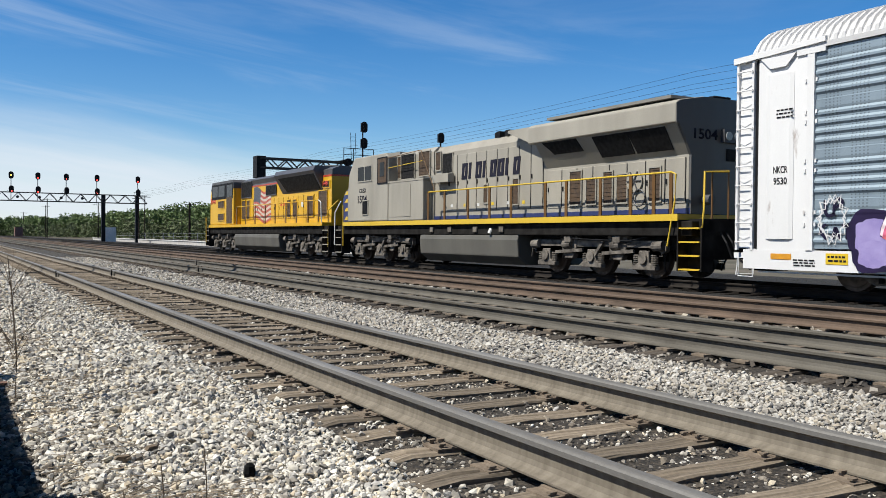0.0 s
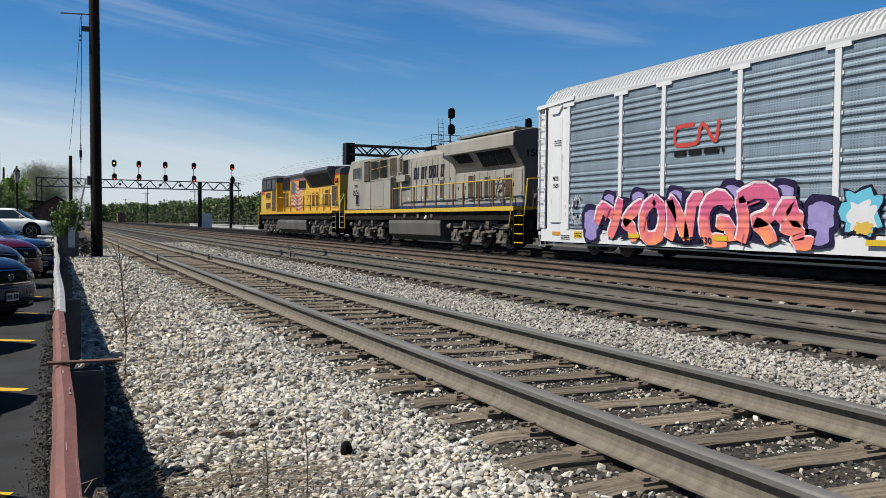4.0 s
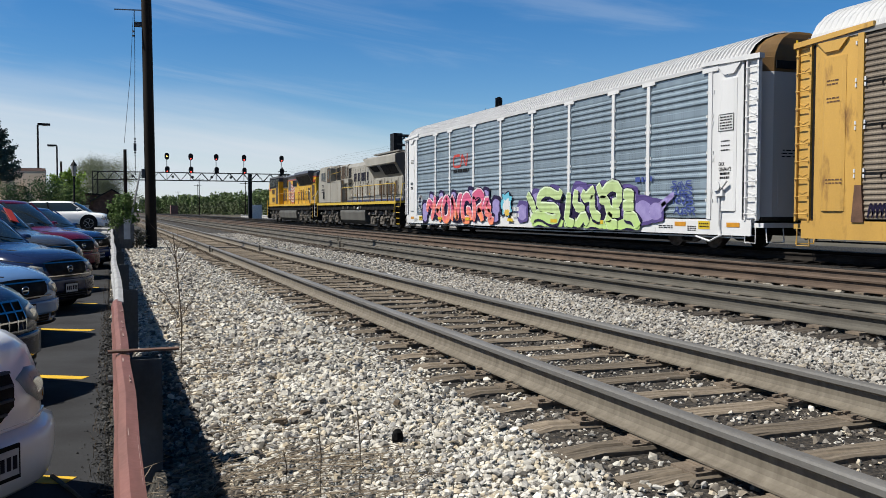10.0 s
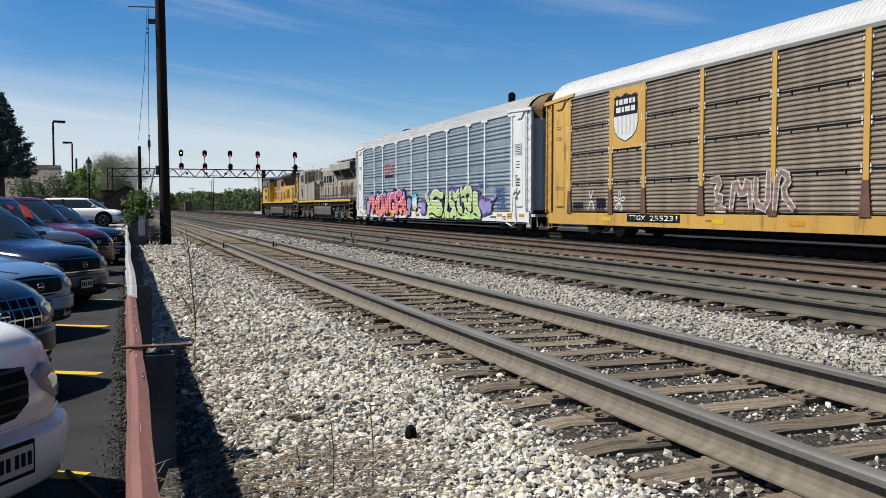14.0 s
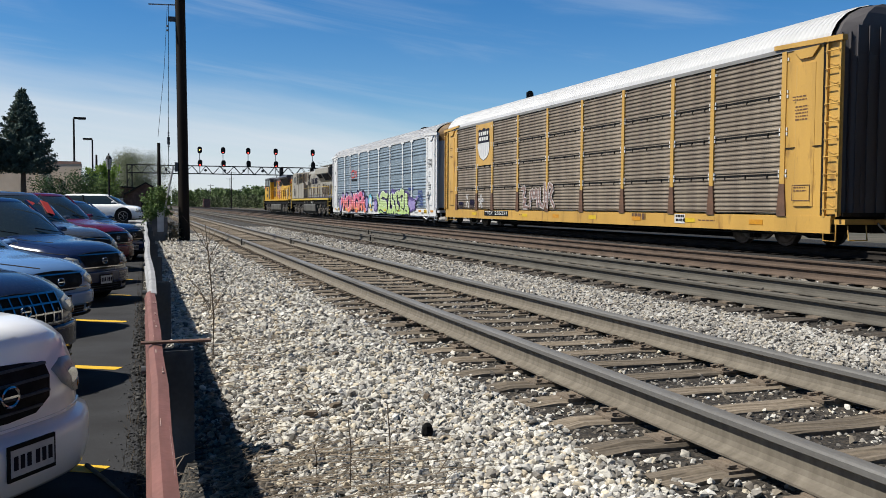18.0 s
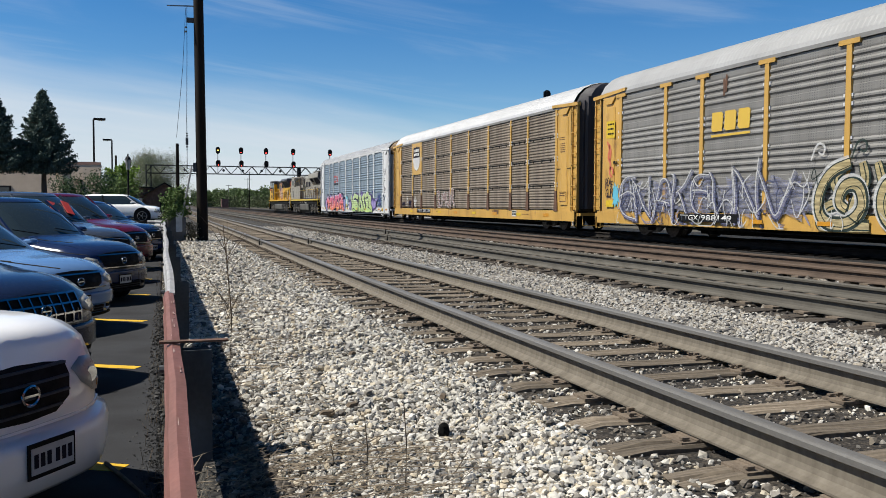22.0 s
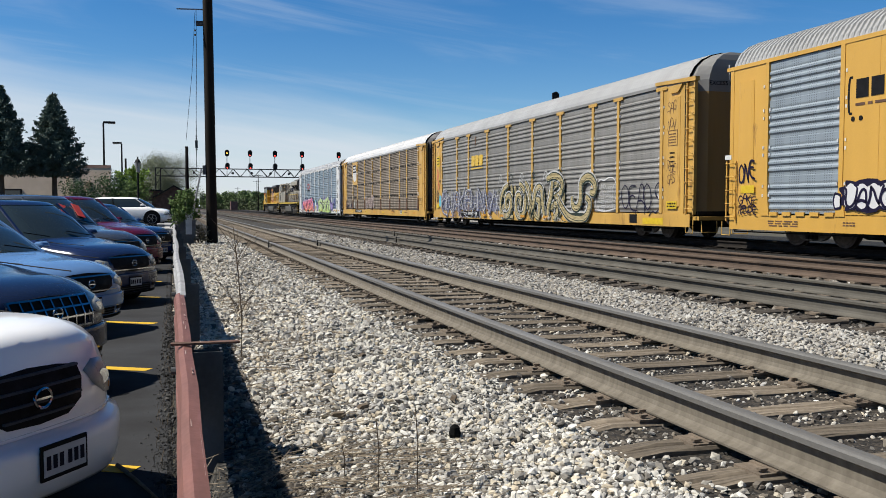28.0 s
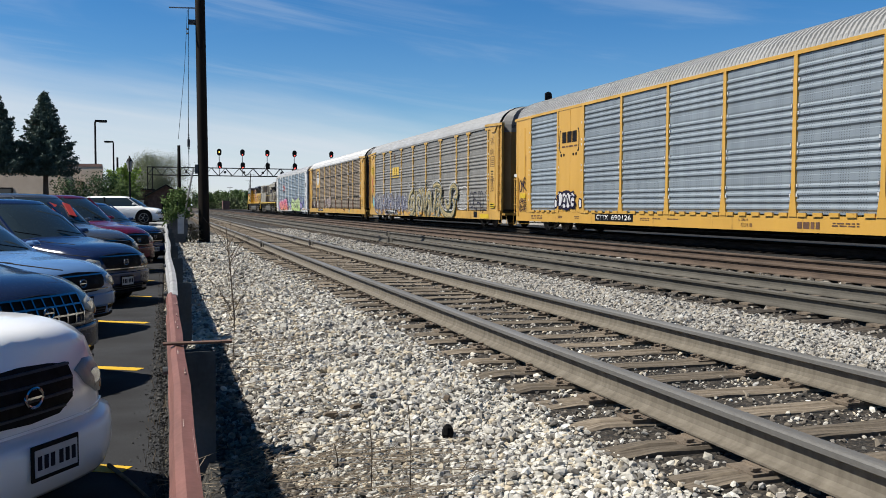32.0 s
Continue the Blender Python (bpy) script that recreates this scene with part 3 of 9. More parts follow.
def coupler(parent, y, d):
    s = Shape().box(-0.09, 0.09, min(y, y + d * 0.72), max(y, y + d * 0.72), 0.72, 0.92)
    s.prism([(-0.17, 0.0), (-0.17, d * 0.2), (0.02, d * 0.32), (0.16, d * 0.18), (0.16, 0.0)], "z", 0.68, 0.96)
    s.v = s.v[:8] + [(a, b + y + d * 0.55, c) for a, b, c in s.v[8:]]
    soften(part("coupler", s, TRUCK, parent), 0.03)
    hose = [(-0.4, y + d * 0.05, 0.75), (-0.42, y + d * 0.25, 0.55), (-0.36, y + d * 0.5, 0.34), (-0.2, y + d * 0.75, 0.42)]
    part("air_hose", Shape().tube(hose, 0.028, 8), BLACK, parent)


def end_face(x, z, off=0.0):
    """The place of flat work on a rack car's trailing end door: it reads across the car from -x to +x."""
    return Matrix(((1, 0, 0, x), (0, 0, -1, -LEN + 0.036 + off), (0, 1, 0, z), (0, 0, 0, 1)))


# ---- the rack cars ----
LEN, SILL0, SILL1 = 28.5, 0.40, 0.82


def roof_profile(up=0.0, crown=1.0):
    """Half an arched roof and its mirror; crown: how much steeper it rises than the lowest of the cars."""
    p = [(x, 5.02 + (z - 5.02) * crown) for x, z in ((-1.50, 5.02), (-1.45, 5.14), (-1.30, 5.34), (-1.05, 5.52), (-0.7, 5.65), (-0.3, 5.72))]
    q = []
    for i, (x, z) in enumerate(p):
        k, u = math.hypot(x, z - 4.3), up * (0.0, 0.7, 1.0, 1.0, 1.0, 1.0)[i]
        q.append((x * (1 + u / k), z + u * (z - 4.3) / k))
    return q + [(-x, z) for x, z in reversed(q)]


def roof_shape(y0, y1, pitch, rib, crown):
    """Roof sheet with pressed ribs from eave to eave."""
    rings, y = [], y0
    while y > y1 + pitch:
        for d, u in ((0.0, 0.0), (0.3, 0.0), (0.42, rib), (0.82, rib), (0.94, 0.0)):
            rings.append([(a, y - d * pitch, b) for a, b in roof_profile(u, crown)])
        y -= pitch
    rings.append([(a, y1, b) for a, b in roof_profile(0, crown)])
    return Shape().loft(rings, cap=False, closed=False)


def screen_mesh(name, width, style, mat, z0=0.86, z1=4.92):
    """One bay of side screening; it stands at x = 0 and waves out towards -x."""
    pts = [(0.0, z0)]
    if style == "bands":  # flat strips between groups of four pressed waves
        n, unit = 4, (z1 - z0) / 4
        for k in range(n):
            z = z0 + k * unit
            pts += [(0.0, z + 0.04)]
            for w in range(4):
                q = z + 0.06 + w * 0.185
                pts += [(-0.004, q + 0.02), (-0.036, q + 0.07), (-0.036, q + 0.115), (-0.004, q + 0.165)]
            pts += [(-0.014, z + 0.83), (-0.014, z + unit - 0.02), (0.0, z + unit - 0.012)]
    else:  # fine waves, with an open seam between four tiers
        tiers = (z0, 1.87, 2.93, 3.87, z1)
        for a, b in zip(tiers, tiers[1:]):
            k = max(1, round((b - a - 0.06) / 0.118))
            st = (b - a - 0.05) / k
            pts += [(0.03, a + 0.002), (0.03, a + 0.02), (-0.010, a + 0.024)]
            for w in range(k):
                q = a + 0.03 + w * st
                pts += [(-0.008, q + st * 0.15), (-0.030, q + st * 0.4), (-0.030, q + st * 0.65), (-0.008, q + st * 0.92)]
            pts += [(-0.010, b - 0.006), (0.03, b - 0.002)]
    pts += [(0.0, z1)]
    s = Shape()
    k = len(pts)
    s.v = [(x, y, z) for y in (0.0, -width) for x, z in pts] + [(0.05, 0, z0), (0.05, 0, z1), (0.05, -width, z0), (0.05, -width, z1)]
    s.f = [(i, i + 1, k + i + 1, k + i) for i in range(k - 1)]
    s.f.append((2 * k, 2 * k + 1, 2 * k + 3, 2 * k + 2))
    me = bpy.data.meshes.new(name)
    me.from_pydata(s.v, [], s.f)
    me.materials.append(mat)
    return me


FLIP = Matrix.Rotation(math.pi, 4, "Z")


def rack_car(label, wall, screen, roof, sill, style, end_low, end_cap, rib, post_dirt=None, posts=None, tall_end=True, caps=True, crown=1.0):
    """A covered rack car for automobiles. Local y runs back from its leading end (0 to -LEN), z up from the rail."""
    root = thing("rack_car", label, "railroad car", None, "rack cars of the freight train")
    posts = posts or [1.95, 4.85, 6.85, 9.80, 12.75, 15.70, 18.65, 21.60, 23.60, 26.55]
    rf = part("roof", roof_shape(-0.42 if tall_end else -0.60, -LEN + 0.42, 0.178, rib, crown), roof, root, "ribbed arched roof sheet")
    # The grey chord on tall-ended yellow cars paints in the eave's shadow line.
    part("top_chord", Shape().box(-1.515, -1.40, -LEN + 0.3, -0.3, 4.93, 5.035).box(1.40, 1.515, -LEN + 0.3, -0.3, 4.93, 5.035), sill if not tall_end else roof if wall is WHITE_PAINT else END_GREY, root)
    # screens, both sides, sharing one mesh for each width
    cache = {}
    solid_bay = None if tall_end else 1
    for i, (a, b) in enumerate(zip(posts, posts[1:])):
        w = round(b - a - 0.02, 2)
        if w not in cache:
            cache[w] = screen_mesh("side_screen", w, style, screen)
        if i == solid_bay:
            part("solid_panel", Shape().box(-1.50, -1.44, -b + 0.01, -a - 0.01, 0.84, 4.93), wall, root, "smooth painted panel between the screens")
            part("panel_seam", Shape().box(-1.506, -1.50, -(a + b) / 2 - 0.012, -(a + b) / 2 + 0.012, 0.84, 4.9), sill, root)
        else:
            part("side_screen", cache[w], None, root, at=pose(-1.455, -a - 0.01, 0))
        if style == "seams" and i != solid_bay:
            for z in (1.87, 2.93, 3.87):
                part("screen_seam", Shape().box(-1.492, -1.45, -b + 0.03, -a - 0.03, z - 0.016, z + 0.014), BLACK, root, "dark gap between the tiers of screens")
                for q in (0.2, 0.5, 0.8):
                    part("seam_clip", Shape().box(-1.50, -1.47, -a - (b - a) * q - 0.02, -a - (b - a) * q + 0.02, z - 0.10, z + 0.02), UNDER, root)
        part("side_screen", cache[w], None, root, at=Matrix.Translation((1.455, -b + 0.01, 0)) @ FLIP)
    # posts
    pw = 0.085 if tall_end else 0.07
    s = Shape().box(-0.045, 0.10, -pw, pw, 0.82, 4.95)
    if caps:
        s.box(-0.052, 0.06, -0.34, 0.34, 4.84, 4.96)
    if not tall_end:
        s.prism([(-0.16, 0.80), (0.16, 0.80), (pw, 1.45), (-pw, 1.45)], "x", -0.048, 0.02)
    me = s.mesh("side_post", wall)
    gus = Shape().prism([(-0.17, 0.80), (0.17, 0.80), (0.092, 1.62), (-0.092, 1.62)], "x", -0.056, 0.02).mesh("gusset", post_dirt) if post_dirt else None
    bolt = Shape()
    for z in ((1.35, 1.6, 2.45, 2.65, 3.45, 3.65, 4.3) if style != "seams" else (1.82, 1.94, 2.88, 3.0, 3.82, 3.94, 4.75)):
        for q in (-0.13, 0.13):
            bolt.box(-0.04, 0.0, q - 0.022, q + 0.022, z - 0.04, z + 0.04)
    bme = bolt.mesh("fastener_strip", WHITE_PAINT)
    for y in posts:
        p = part("side_post", me, None, root, at=pose(-1.475, -y, 0))
        tagged(part("fastener_strip", bme, None, p), kind="stuff")
        if gus:
            part("gusset", gus, None, p, "rust-brown flared foot")
        part("side_post", me, None, root, at=Matrix.Translation((1.475, -y, 0)) @ FLIP)
    # side sills
    for sx in (-1, 1):
        s = Shape().prism([(sx * 1.50, SILL0), (sx * 1.50, SILL1), (sx * 1.36, SILL1), (sx * 1.36, SILL1 - 0.06), (sx * 1.47, SILL1 - 0.1), (sx * 1.47, SILL0 + 0.03), (sx * 1.38, SILL0 + 0.02),
                           (sx * 1.38, SILL0)], "y", -LEN + (0.25 if tall_end else 0.5), -0.25 if tall_end else -0.5)
        part("side_sill", s, sill, root)
    part("deck", Shape().box(-1.44, 1.44, -LEN + 0.3, -0.3, 0.70, 0.80), UNDER, root)
    part("centre_sill", Shape().box(-0.35, 0.35, -LEN + 5.2, -5.2, 0.14, 0.70).box(-0.30, 0.30, -LEN + 0.2, -0.2, 0.40, 0.70), UNDER, root)
    for k in range(7):
        part("crossbearer", Shape().prism([(-1.38, 0.70), (-1.38, 0.42), (-0.4, 0.20), (0.4, 0.20), (1.38, 0.42), (1.38, 0.70)], "y", -6.0 - k * 2.75 - 0.1, -6.0 - k * 2.75 + 0.1), UNDER, root)
    part("brake_rod", Shape().tube([(-0.75, -5.0, 0.30), (-0.75, -14.0, 0.24), (-0.75, -LEN + 5, 0.30)], 0.03, 6), UNDER, root)
    # end walls: doors that bow out with chamfered corners, and a hood of the same plan under the roof's arch
    plan = [(-1.40, -0.10), (-1.40, 0.10), (-1.02, 0.36), (1.02, 0.36), (1.40, 0.10), (1.40, -0.10)]
    for y, d in ((-0.40 if tall_end else -0.85, 1), (-LEN + 0.40, -1)):
        e = part("end_door", Shape().prism([(x, y + d * q) for x, q in plan], "z", 0.80, 4.62), end_low, root)
        levels = [(1.0, 4.623), (1.0, 4.99)] + [(-x / 1.50 * 0.985, z - 0.02) for x, z in roof_profile(0, crown)[:6]]
        part("end_cap", Shape().loft([[(x * k, y + d * q * (0.55 + 0.45 * k), z) for x, q in plan] for k, z in levels]), end_cap, e, "chamfered hood over the end doors")
        part("door_gap", Shape().box(-0.012, 0.012, y + d * 0.355, y + d * 0.366, 0.84, 4.58), BLACK, e)
        part("door_hatch", Shape().box(-0.85, -0.35, y + d * 0.355, y + d * 0.372, 1.05, 2.05), end_low, e)
        part("door_sill", Shape().box(-1.38, 1.38, min(y + d * 0.30, y + d * 0.40), max(y + d * 0.30, y + d * 0.40), 0.80, 0.90), UNDER, e)
        if style == "seams":
            for q in (-1.0, -0.66, -0.33, 0.0, 0.33, 0.66, 1.0):
                part("end_rib", Shape().box(q - 0.055, q + 0.055, y + d * 0.36, y + d * 0.395, 0.84, 5.30), end_low, e)
            for x0, q0 in ((-1.33, 0.15), (-1.16, 0.265)):
                part("end_rib", Shape().bar((x0, y + d * (q0 + 0.01), 0.84), (x0, y + d * (q0 + 0.01), 5.15), 0.07, 0.05), end_low, e)
        else:
            part("cap_strip", Shape().box(-0.30, -0.27, y + d * 0.33, y + d * 0.372, 4.98, 5.45), LABEL_YELLOW if wall is WHITE_PAINT else PLAIN_WHITE, e)
        part("end_platform", Shape().box(-1.40, 1.40, min(y, y + d * 0.50), max(y, y + d * 0.50), 0.62, 0.74), sill, root)
        part("end_step", Shape().tube([(-1.30, y + d * 0.48, 0.60), (-1.30, y + d * 0.52, 0.25), (-0.75, y + d * 0.52, 0.25), (-0.75, y + d * 0.48, 0.60)], 0.02, 6), sill, root)
        coupler(root, y + d * 0.34, d)
    # smooth corner panels with ladders
    rung = Shape().tube([(0, 0, 0), (-0.05, 0, 0), (-0.05, -0.44, 0), (0, -0.44, 0)], 0.014, 6).mesh("rung", wall)
    fold = Shape()
    for z in (0,):
        fold.prism([(-0.02, 0.0), (-0.23, -0.09), (-0.46, 0.0), (-0.46, 0.035), (-0.23, -0.055), (-0.02, 0.035)], "x", -0.012, 0.0)
    for sx in (-1, 1):
        for lead in (0, 1):
            # each corner is built for the leading end on the -x side, then turned or mirrored into place
            def corner(sh):
                if lead:
                    sh.v = [(x, -LEN - y, z) for x, y, z in sh.v]
                if sx > 0:
                    sh.v = [(-x, y, z) for x, y, z in sh.v]
                return sh
            y1 = -posts[0] + 0.08
            p = part("corner_panel", corner(Shape().box(-1.49, -1.42, y1, -0.62, 0.82, 4.93)), wall, root, "smooth painted corner panel")
            part("panel_boss", corner(Shape().prism([(-1.50, -0.86), (-1.53, -0.95), (-1.53, -1.45), (-1.50, -1.54), (-1.48, -1.54), (-1.48, -0.86)], "z", 1.05, 4.55)), wall, p)
            if sx < 0:
                part("door_track", corner(Shape().box(-1.475, -1.43, -0.62, -0.53, 0.85, 4.9)), BLACK, p)
            if tall_end:
                part("ladder_back", corner(Shape().box(-1.455, -1.42, -0.52, -0.02, 0.84, 4.93)), wall, p)
                for q in (-0.06, -0.48):
                    part("ladder_stile", corner(Shape().box(-1.52, -1.45, q - 0.03, q + 0.03, 0.80, 4.95)), wall, p)
                hi, n = 4.72, 10
                part("eave_header", corner(Shape().prism([(0.04, 4.92), (-2.30, 5.03), (-2.30, 5.14), (0.04, 5.05)], "x", -1.555, -1.40)), wall, p)
                part("header_bracket", corner(Shape().prism([(-0.70, 4.92), (-1.6, 4.92), (-1.35, 4.68), (-0.95, 4.68)], "x", -1.545, -1.48)), wall, p)
            else:
                part("corner_post", corner(Shape().box(-1.50, -1.40, -0.62, -0.46, 0.84, 4.97)), wall, p)
                for q in (-0.40, -0.82):
                    part("ladder_stile", corner(Shape().box(-1.56, -1.53, q - 0.02, q + 0.02, 0.62, 2.35)), wall, p)
                hi, n = 2.28, 5
            for k in range(n):
                z = 0.98 + (hi - 0.98) * k / (n - 1) if tall_end else 0.75 + (hi - 0.75) * k / (n - 1)
                if sx < 0:
                    y = (-0.05 if not lead else -LEN + 0.49) if tall_end else (-0.39 if not lead else -LEN + 0.83)
                    part("rung", rung, None, p, at=pose(-1.50 if tall_end else -1.53, y, z))
                    if tall_end and k < n - 1:
                        fm = Shape()
                        fm.v, fm.f = [(x - 1.455, (b if not lead else -LEN - b), c + z + 0.14) for x, b, c in fold.v], list(fold.f)
                        part("tread_fold", fm, wall, p)
            # grab iron and sill step under the corner
            st = [(-1.48, -0.1, 0.62), (-1.48, -0.1, 0.22), (-1.48, -0.5, 0.22), (-1.48, -0.5, 0.62)]
            part("sill_step", corner(Shape().tube(st, 0.018, 6)), WHITE_PAINT if wall is WHITE_PAINT else sill, root)
    # trucks and brake gear
    for y in (-3.45, -LEN + 3.45):
        car_truck(root, y)
    part("brake_reservoir", Shape().tube([(-0.8, -11.2, 0.42), (-0.8, -12.4, 0.42)], 0.2, 14), UNDER, root)
    part("brake_cylinder", Shape().tube([(0.7, -16.0, 0.45), (0.7, -16.7, 0.45)], 0.16, 14), UNDER, root)
    part("train_line", Shape().tube([(-1.40, -0.6, 0.34), (-1.40, -9, 0.34), (-1.35, -10, 0.30), (-1.35, -19, 0.30), (-1.40, -20, 0.34), (-1.40, -LEN + 0.6, 0.34)], 0.022, 6), sill if wall is WHITE_PAINT else UNDER, root)
    return root


def tag_plate(name, root, y, z, w, h, mat, x=-1.506, label=""):
    """A flat decal: y, z is its corner nearest the leading end, below."""
    return part(name, Shape().box(0, w, 0, h, 0, 0.004), mat, root, label, at=side(y, z, x))


def small_print(root, y, z, w, rows, mat=BLACK, h=0.035, gap=0.075, x=-1.506, seed=1):
    """Stencilled lines too small to read, as bars."""
    rnd = random.Random(seed)
    s = Shape()
    for r in range(rows):
        u = rnd.uniform(0, 0.06) * w
        while u < w:
            l = rnd.uniform(0.10, 0.28) * w
            s.box(u, min(w, u + l), -r * gap, -r * gap + h, 0, 0.003)
            u += l + 0.06 * w
    return tagged(part("stencil", s, mat, root, at=side(y, z, x)), kind="stuff")


def ribbon(root, name, lines, width, mat, place, lift=0.0, taper=0.4, rounds=2):
    """Spray strokes: flat bands along polylines in the plane of the car's side (u back along the car, v up)."""
    for ln in lines:
        p = [Vector((a, b)) for a, b in ln]
        for _ in range(rounds):  # round the corners
            q = [p[0]]
            for a, b in zip(p, p[1:]):
                q += [a * 0.75 + b * 0.25, a * 0.25 + b * 0.75]
            p = q + [p[-1]]
        k = len(p)
        vs = []
        low = 0.425 - place[2][3] + width / 2
        for i, c in enumerate(p):
            c = Vector((c.x, max(c.y, low))) if place[2][3] < 1.6 else c
            d = (p[min(i + 1, k - 1)] - p[max(i - 1, 0)])
            d = d.normalized() if d.length > 1e-6 else Vector((1, 0))
            w = width / 2 * (1 - taper * abs(2 * i / (k - 1) - 1) ** 3)
            nrm = Vector((-d.y, d.x)) * w
            vs += [(c.x + nrm.x, c.y + nrm.y, lift), (c.x - nrm.x, c.y - nrm.y, lift)]
        me = bpy.data.meshes.new(name)
        me.from_pydata(vs, [], [(2 * i, 2 * i + 1, 2 * i + 3, 2 * i + 2) for i in range(k - 1)])
        me.materials.append(mat)
        part(name, me, None, root, at=place)


def splash(root, name, w, h, mat, place, seed, lift=0.0, spikes=9, deep=0.25):
    """A sprayed cloud with a ragged outline, w by h."""
    rnd = random.Random(seed)
    k = spikes * 4
    vs = [(w / 2, h / 2, lift)]
    for i in range(k):
        a = 2 * math.pi * i / k
        r = 1 - deep * (0.5 + 0.5 * math.cos(spikes * a + rnd.uniform(-0.4, 0.4))) - rnd.uniform(0, deep * 0.3)
        e = 0.62
        cx, cy = math.copysign(abs(math.cos(a)) ** e, math.cos(a)), math.copysign(abs(math.sin(a)) ** e, math.sin(a))
        vs.append((w / 2 + cx * r * w / 2, h / 2 + cy * r * h / 2, lift))
    me = bpy.data.meshes.new(name)
    me.from_pydata(vs, [], [(0, 1 + i, 1 + (i + 1) % k) for i in range(k)])
    me.materials.append(mat)
    return part(name, me, None, root, at=place)


SPRAY = {k: surf("spray_" + k, c, d, 2.2, 0.55, 0, 0.05, 18, 0.9, (1, 0.6, 1)) for k, c, d in (
    ("rose", (0.52, 0.06, 0.17), (0.60, 0.12, 0.18)), ("black", (0.012, 0.012, 0.022), (0.02, 0.015, 0.05)), ("white", (0.80, 0.79, 0.78), (0.62, 0.62, 0.64)), ("cyan", (0.06, 0.45, 0.62), (0.20, 0.55, 0.68)), ("gold", (0.74, 0.50, 0.05), (0.66, 0.42, 0.08)), ("navy", (0.03, 0.06, 0.25), (0.06, 0.09, 0.32)), ("red", (0.58, 0.10, 0.05), (0.66, 0.22, 0.12)))}


def worn(m, lo, hi):
    """Thin spray paint: the surface under it shows through in weathered patches."""
    n, ln = m.node_tree.nodes, m.node_tree.links
    tc, mp, no, rg = n.new("ShaderNodeTexCoord"), n.new("ShaderNodeMapping"), n.new("ShaderNodeTexNoise"), n.new("ShaderNodeMapRange")
    mp.inputs["Scale"].default_value = (1.2, 7.0, 1.0)
    no.inputs["Scale"].default_value, no.inputs["Detail"].default_value = 2.5, 5
    ln.new(tc.outputs["Object"], mp.inputs[0]); ln.new(mp.outputs[0], no.inputs["Vector"])
    rg.inputs["From Min"].default_value, rg.inputs["From Max"].default_value = 0.35, 0.65
    rg.inputs["To Min"].default_value, rg.inputs["To Max"].default_value = lo, hi
    ln.new(no.outputs["Fac"], rg.inputs["Value"]); ln.new(rg.outputs[0], n["Principled BSDF"].inputs["Alpha"])
    return m


def pressed(m):
    """Paint on the rack screens takes on their pressed waves: groups of four, with a flat strip between the groups."""
    n, ln = m.node_tree.nodes, m.node_tree.links
    bs = n["Principled BSDF"]
    tc, sp = n.new("ShaderNodeTexCoord"), n.new("ShaderNodeSeparateXYZ")
    ln.new(tc.outputs["Object"], sp.inputs[0])

    def calc(op, a, b):
        q = n.new("ShaderNodeMath"); q.operation = op
        ln.new(a, q.inputs[0])
        if isinstance(b, float):
            q.inputs[1].default_value = b
        else:
            ln.new(b, q.inputs[1])
        return q.outputs[0]
    z = calc("SUBTRACT", sp.outputs["Y"], 0.92)
    wave = calc("SINE", calc("MULTIPLY", z, 2 * math.pi / 0.185), 0.0)
    group = calc("LESS_THAN", calc("MODULO", z, 1.015), 0.75)
    above = calc("GREATER_THAN", z, 0.0)
    bp = n.new("ShaderNodeBump")
    bp.inputs["Strength"].default_value, bp.inputs["Distance"].default_value = 0.6, 0.010
    ln.new(calc("MULTIPLY", calc("MULTIPLY", wave, group), above), bp.inputs["Height"]); ln.new(bp.outputs[0], bs.inputs["Normal"])
    return m


def spray_fade(name, top, low, h):
    """Sprayed paint that fades from one colour to another over its height, in uneven patches."""
    m = surf(name, top, tuple(v * 0.8 for v in top), 2.2, 0.55, 0, 0.05, 18)
    n, ln = m.node_tree.nodes, m.node_tree.links
    bs = n["Principled BSDF"]
    tc, sp, no = n.new("ShaderNodeTexCoord"), n.new("ShaderNodeSeparateXYZ"), n.new("ShaderNodeTexNoise")
    no.inputs["Scale"].default_value, no.inputs["Detail"].default_value = 2.0, 3
    ln.new(tc.outputs["Object"], sp.inputs[0]); ln.new(tc.outputs["Object"], no.inputs["Vector"])
    ad = n.new("ShaderNodeMath"); ad.operation = "MULTIPLY_ADD"; ad.inputs[1].default_value = h * 1.3
    ln.new(no.outputs["Fac"], ad.inputs[0]); ln.new(sp.outputs["Y"], ad.inputs[2])
    rg = n.new("ShaderNodeMapRange")
    rg.inputs["From Min"].default_value, rg.inputs["From Max"].default_value = h * 0.75, h * 1.45
    ln.new(ad.outputs[0], rg.inputs["Value"])
    mix = n.new("ShaderNodeMix"); mix.data_type = "RGBA"
    old = bs.inputs["Base Color"].links[0].from_socket
    mix.inputs[6].default_value = (*low, 1)
    ln.new(rg.outputs[0], mix.inputs[0]); ln.new(old, mix.inputs[7]); ln.new(mix.outputs[2], bs.inputs["Base Color"])
    return m


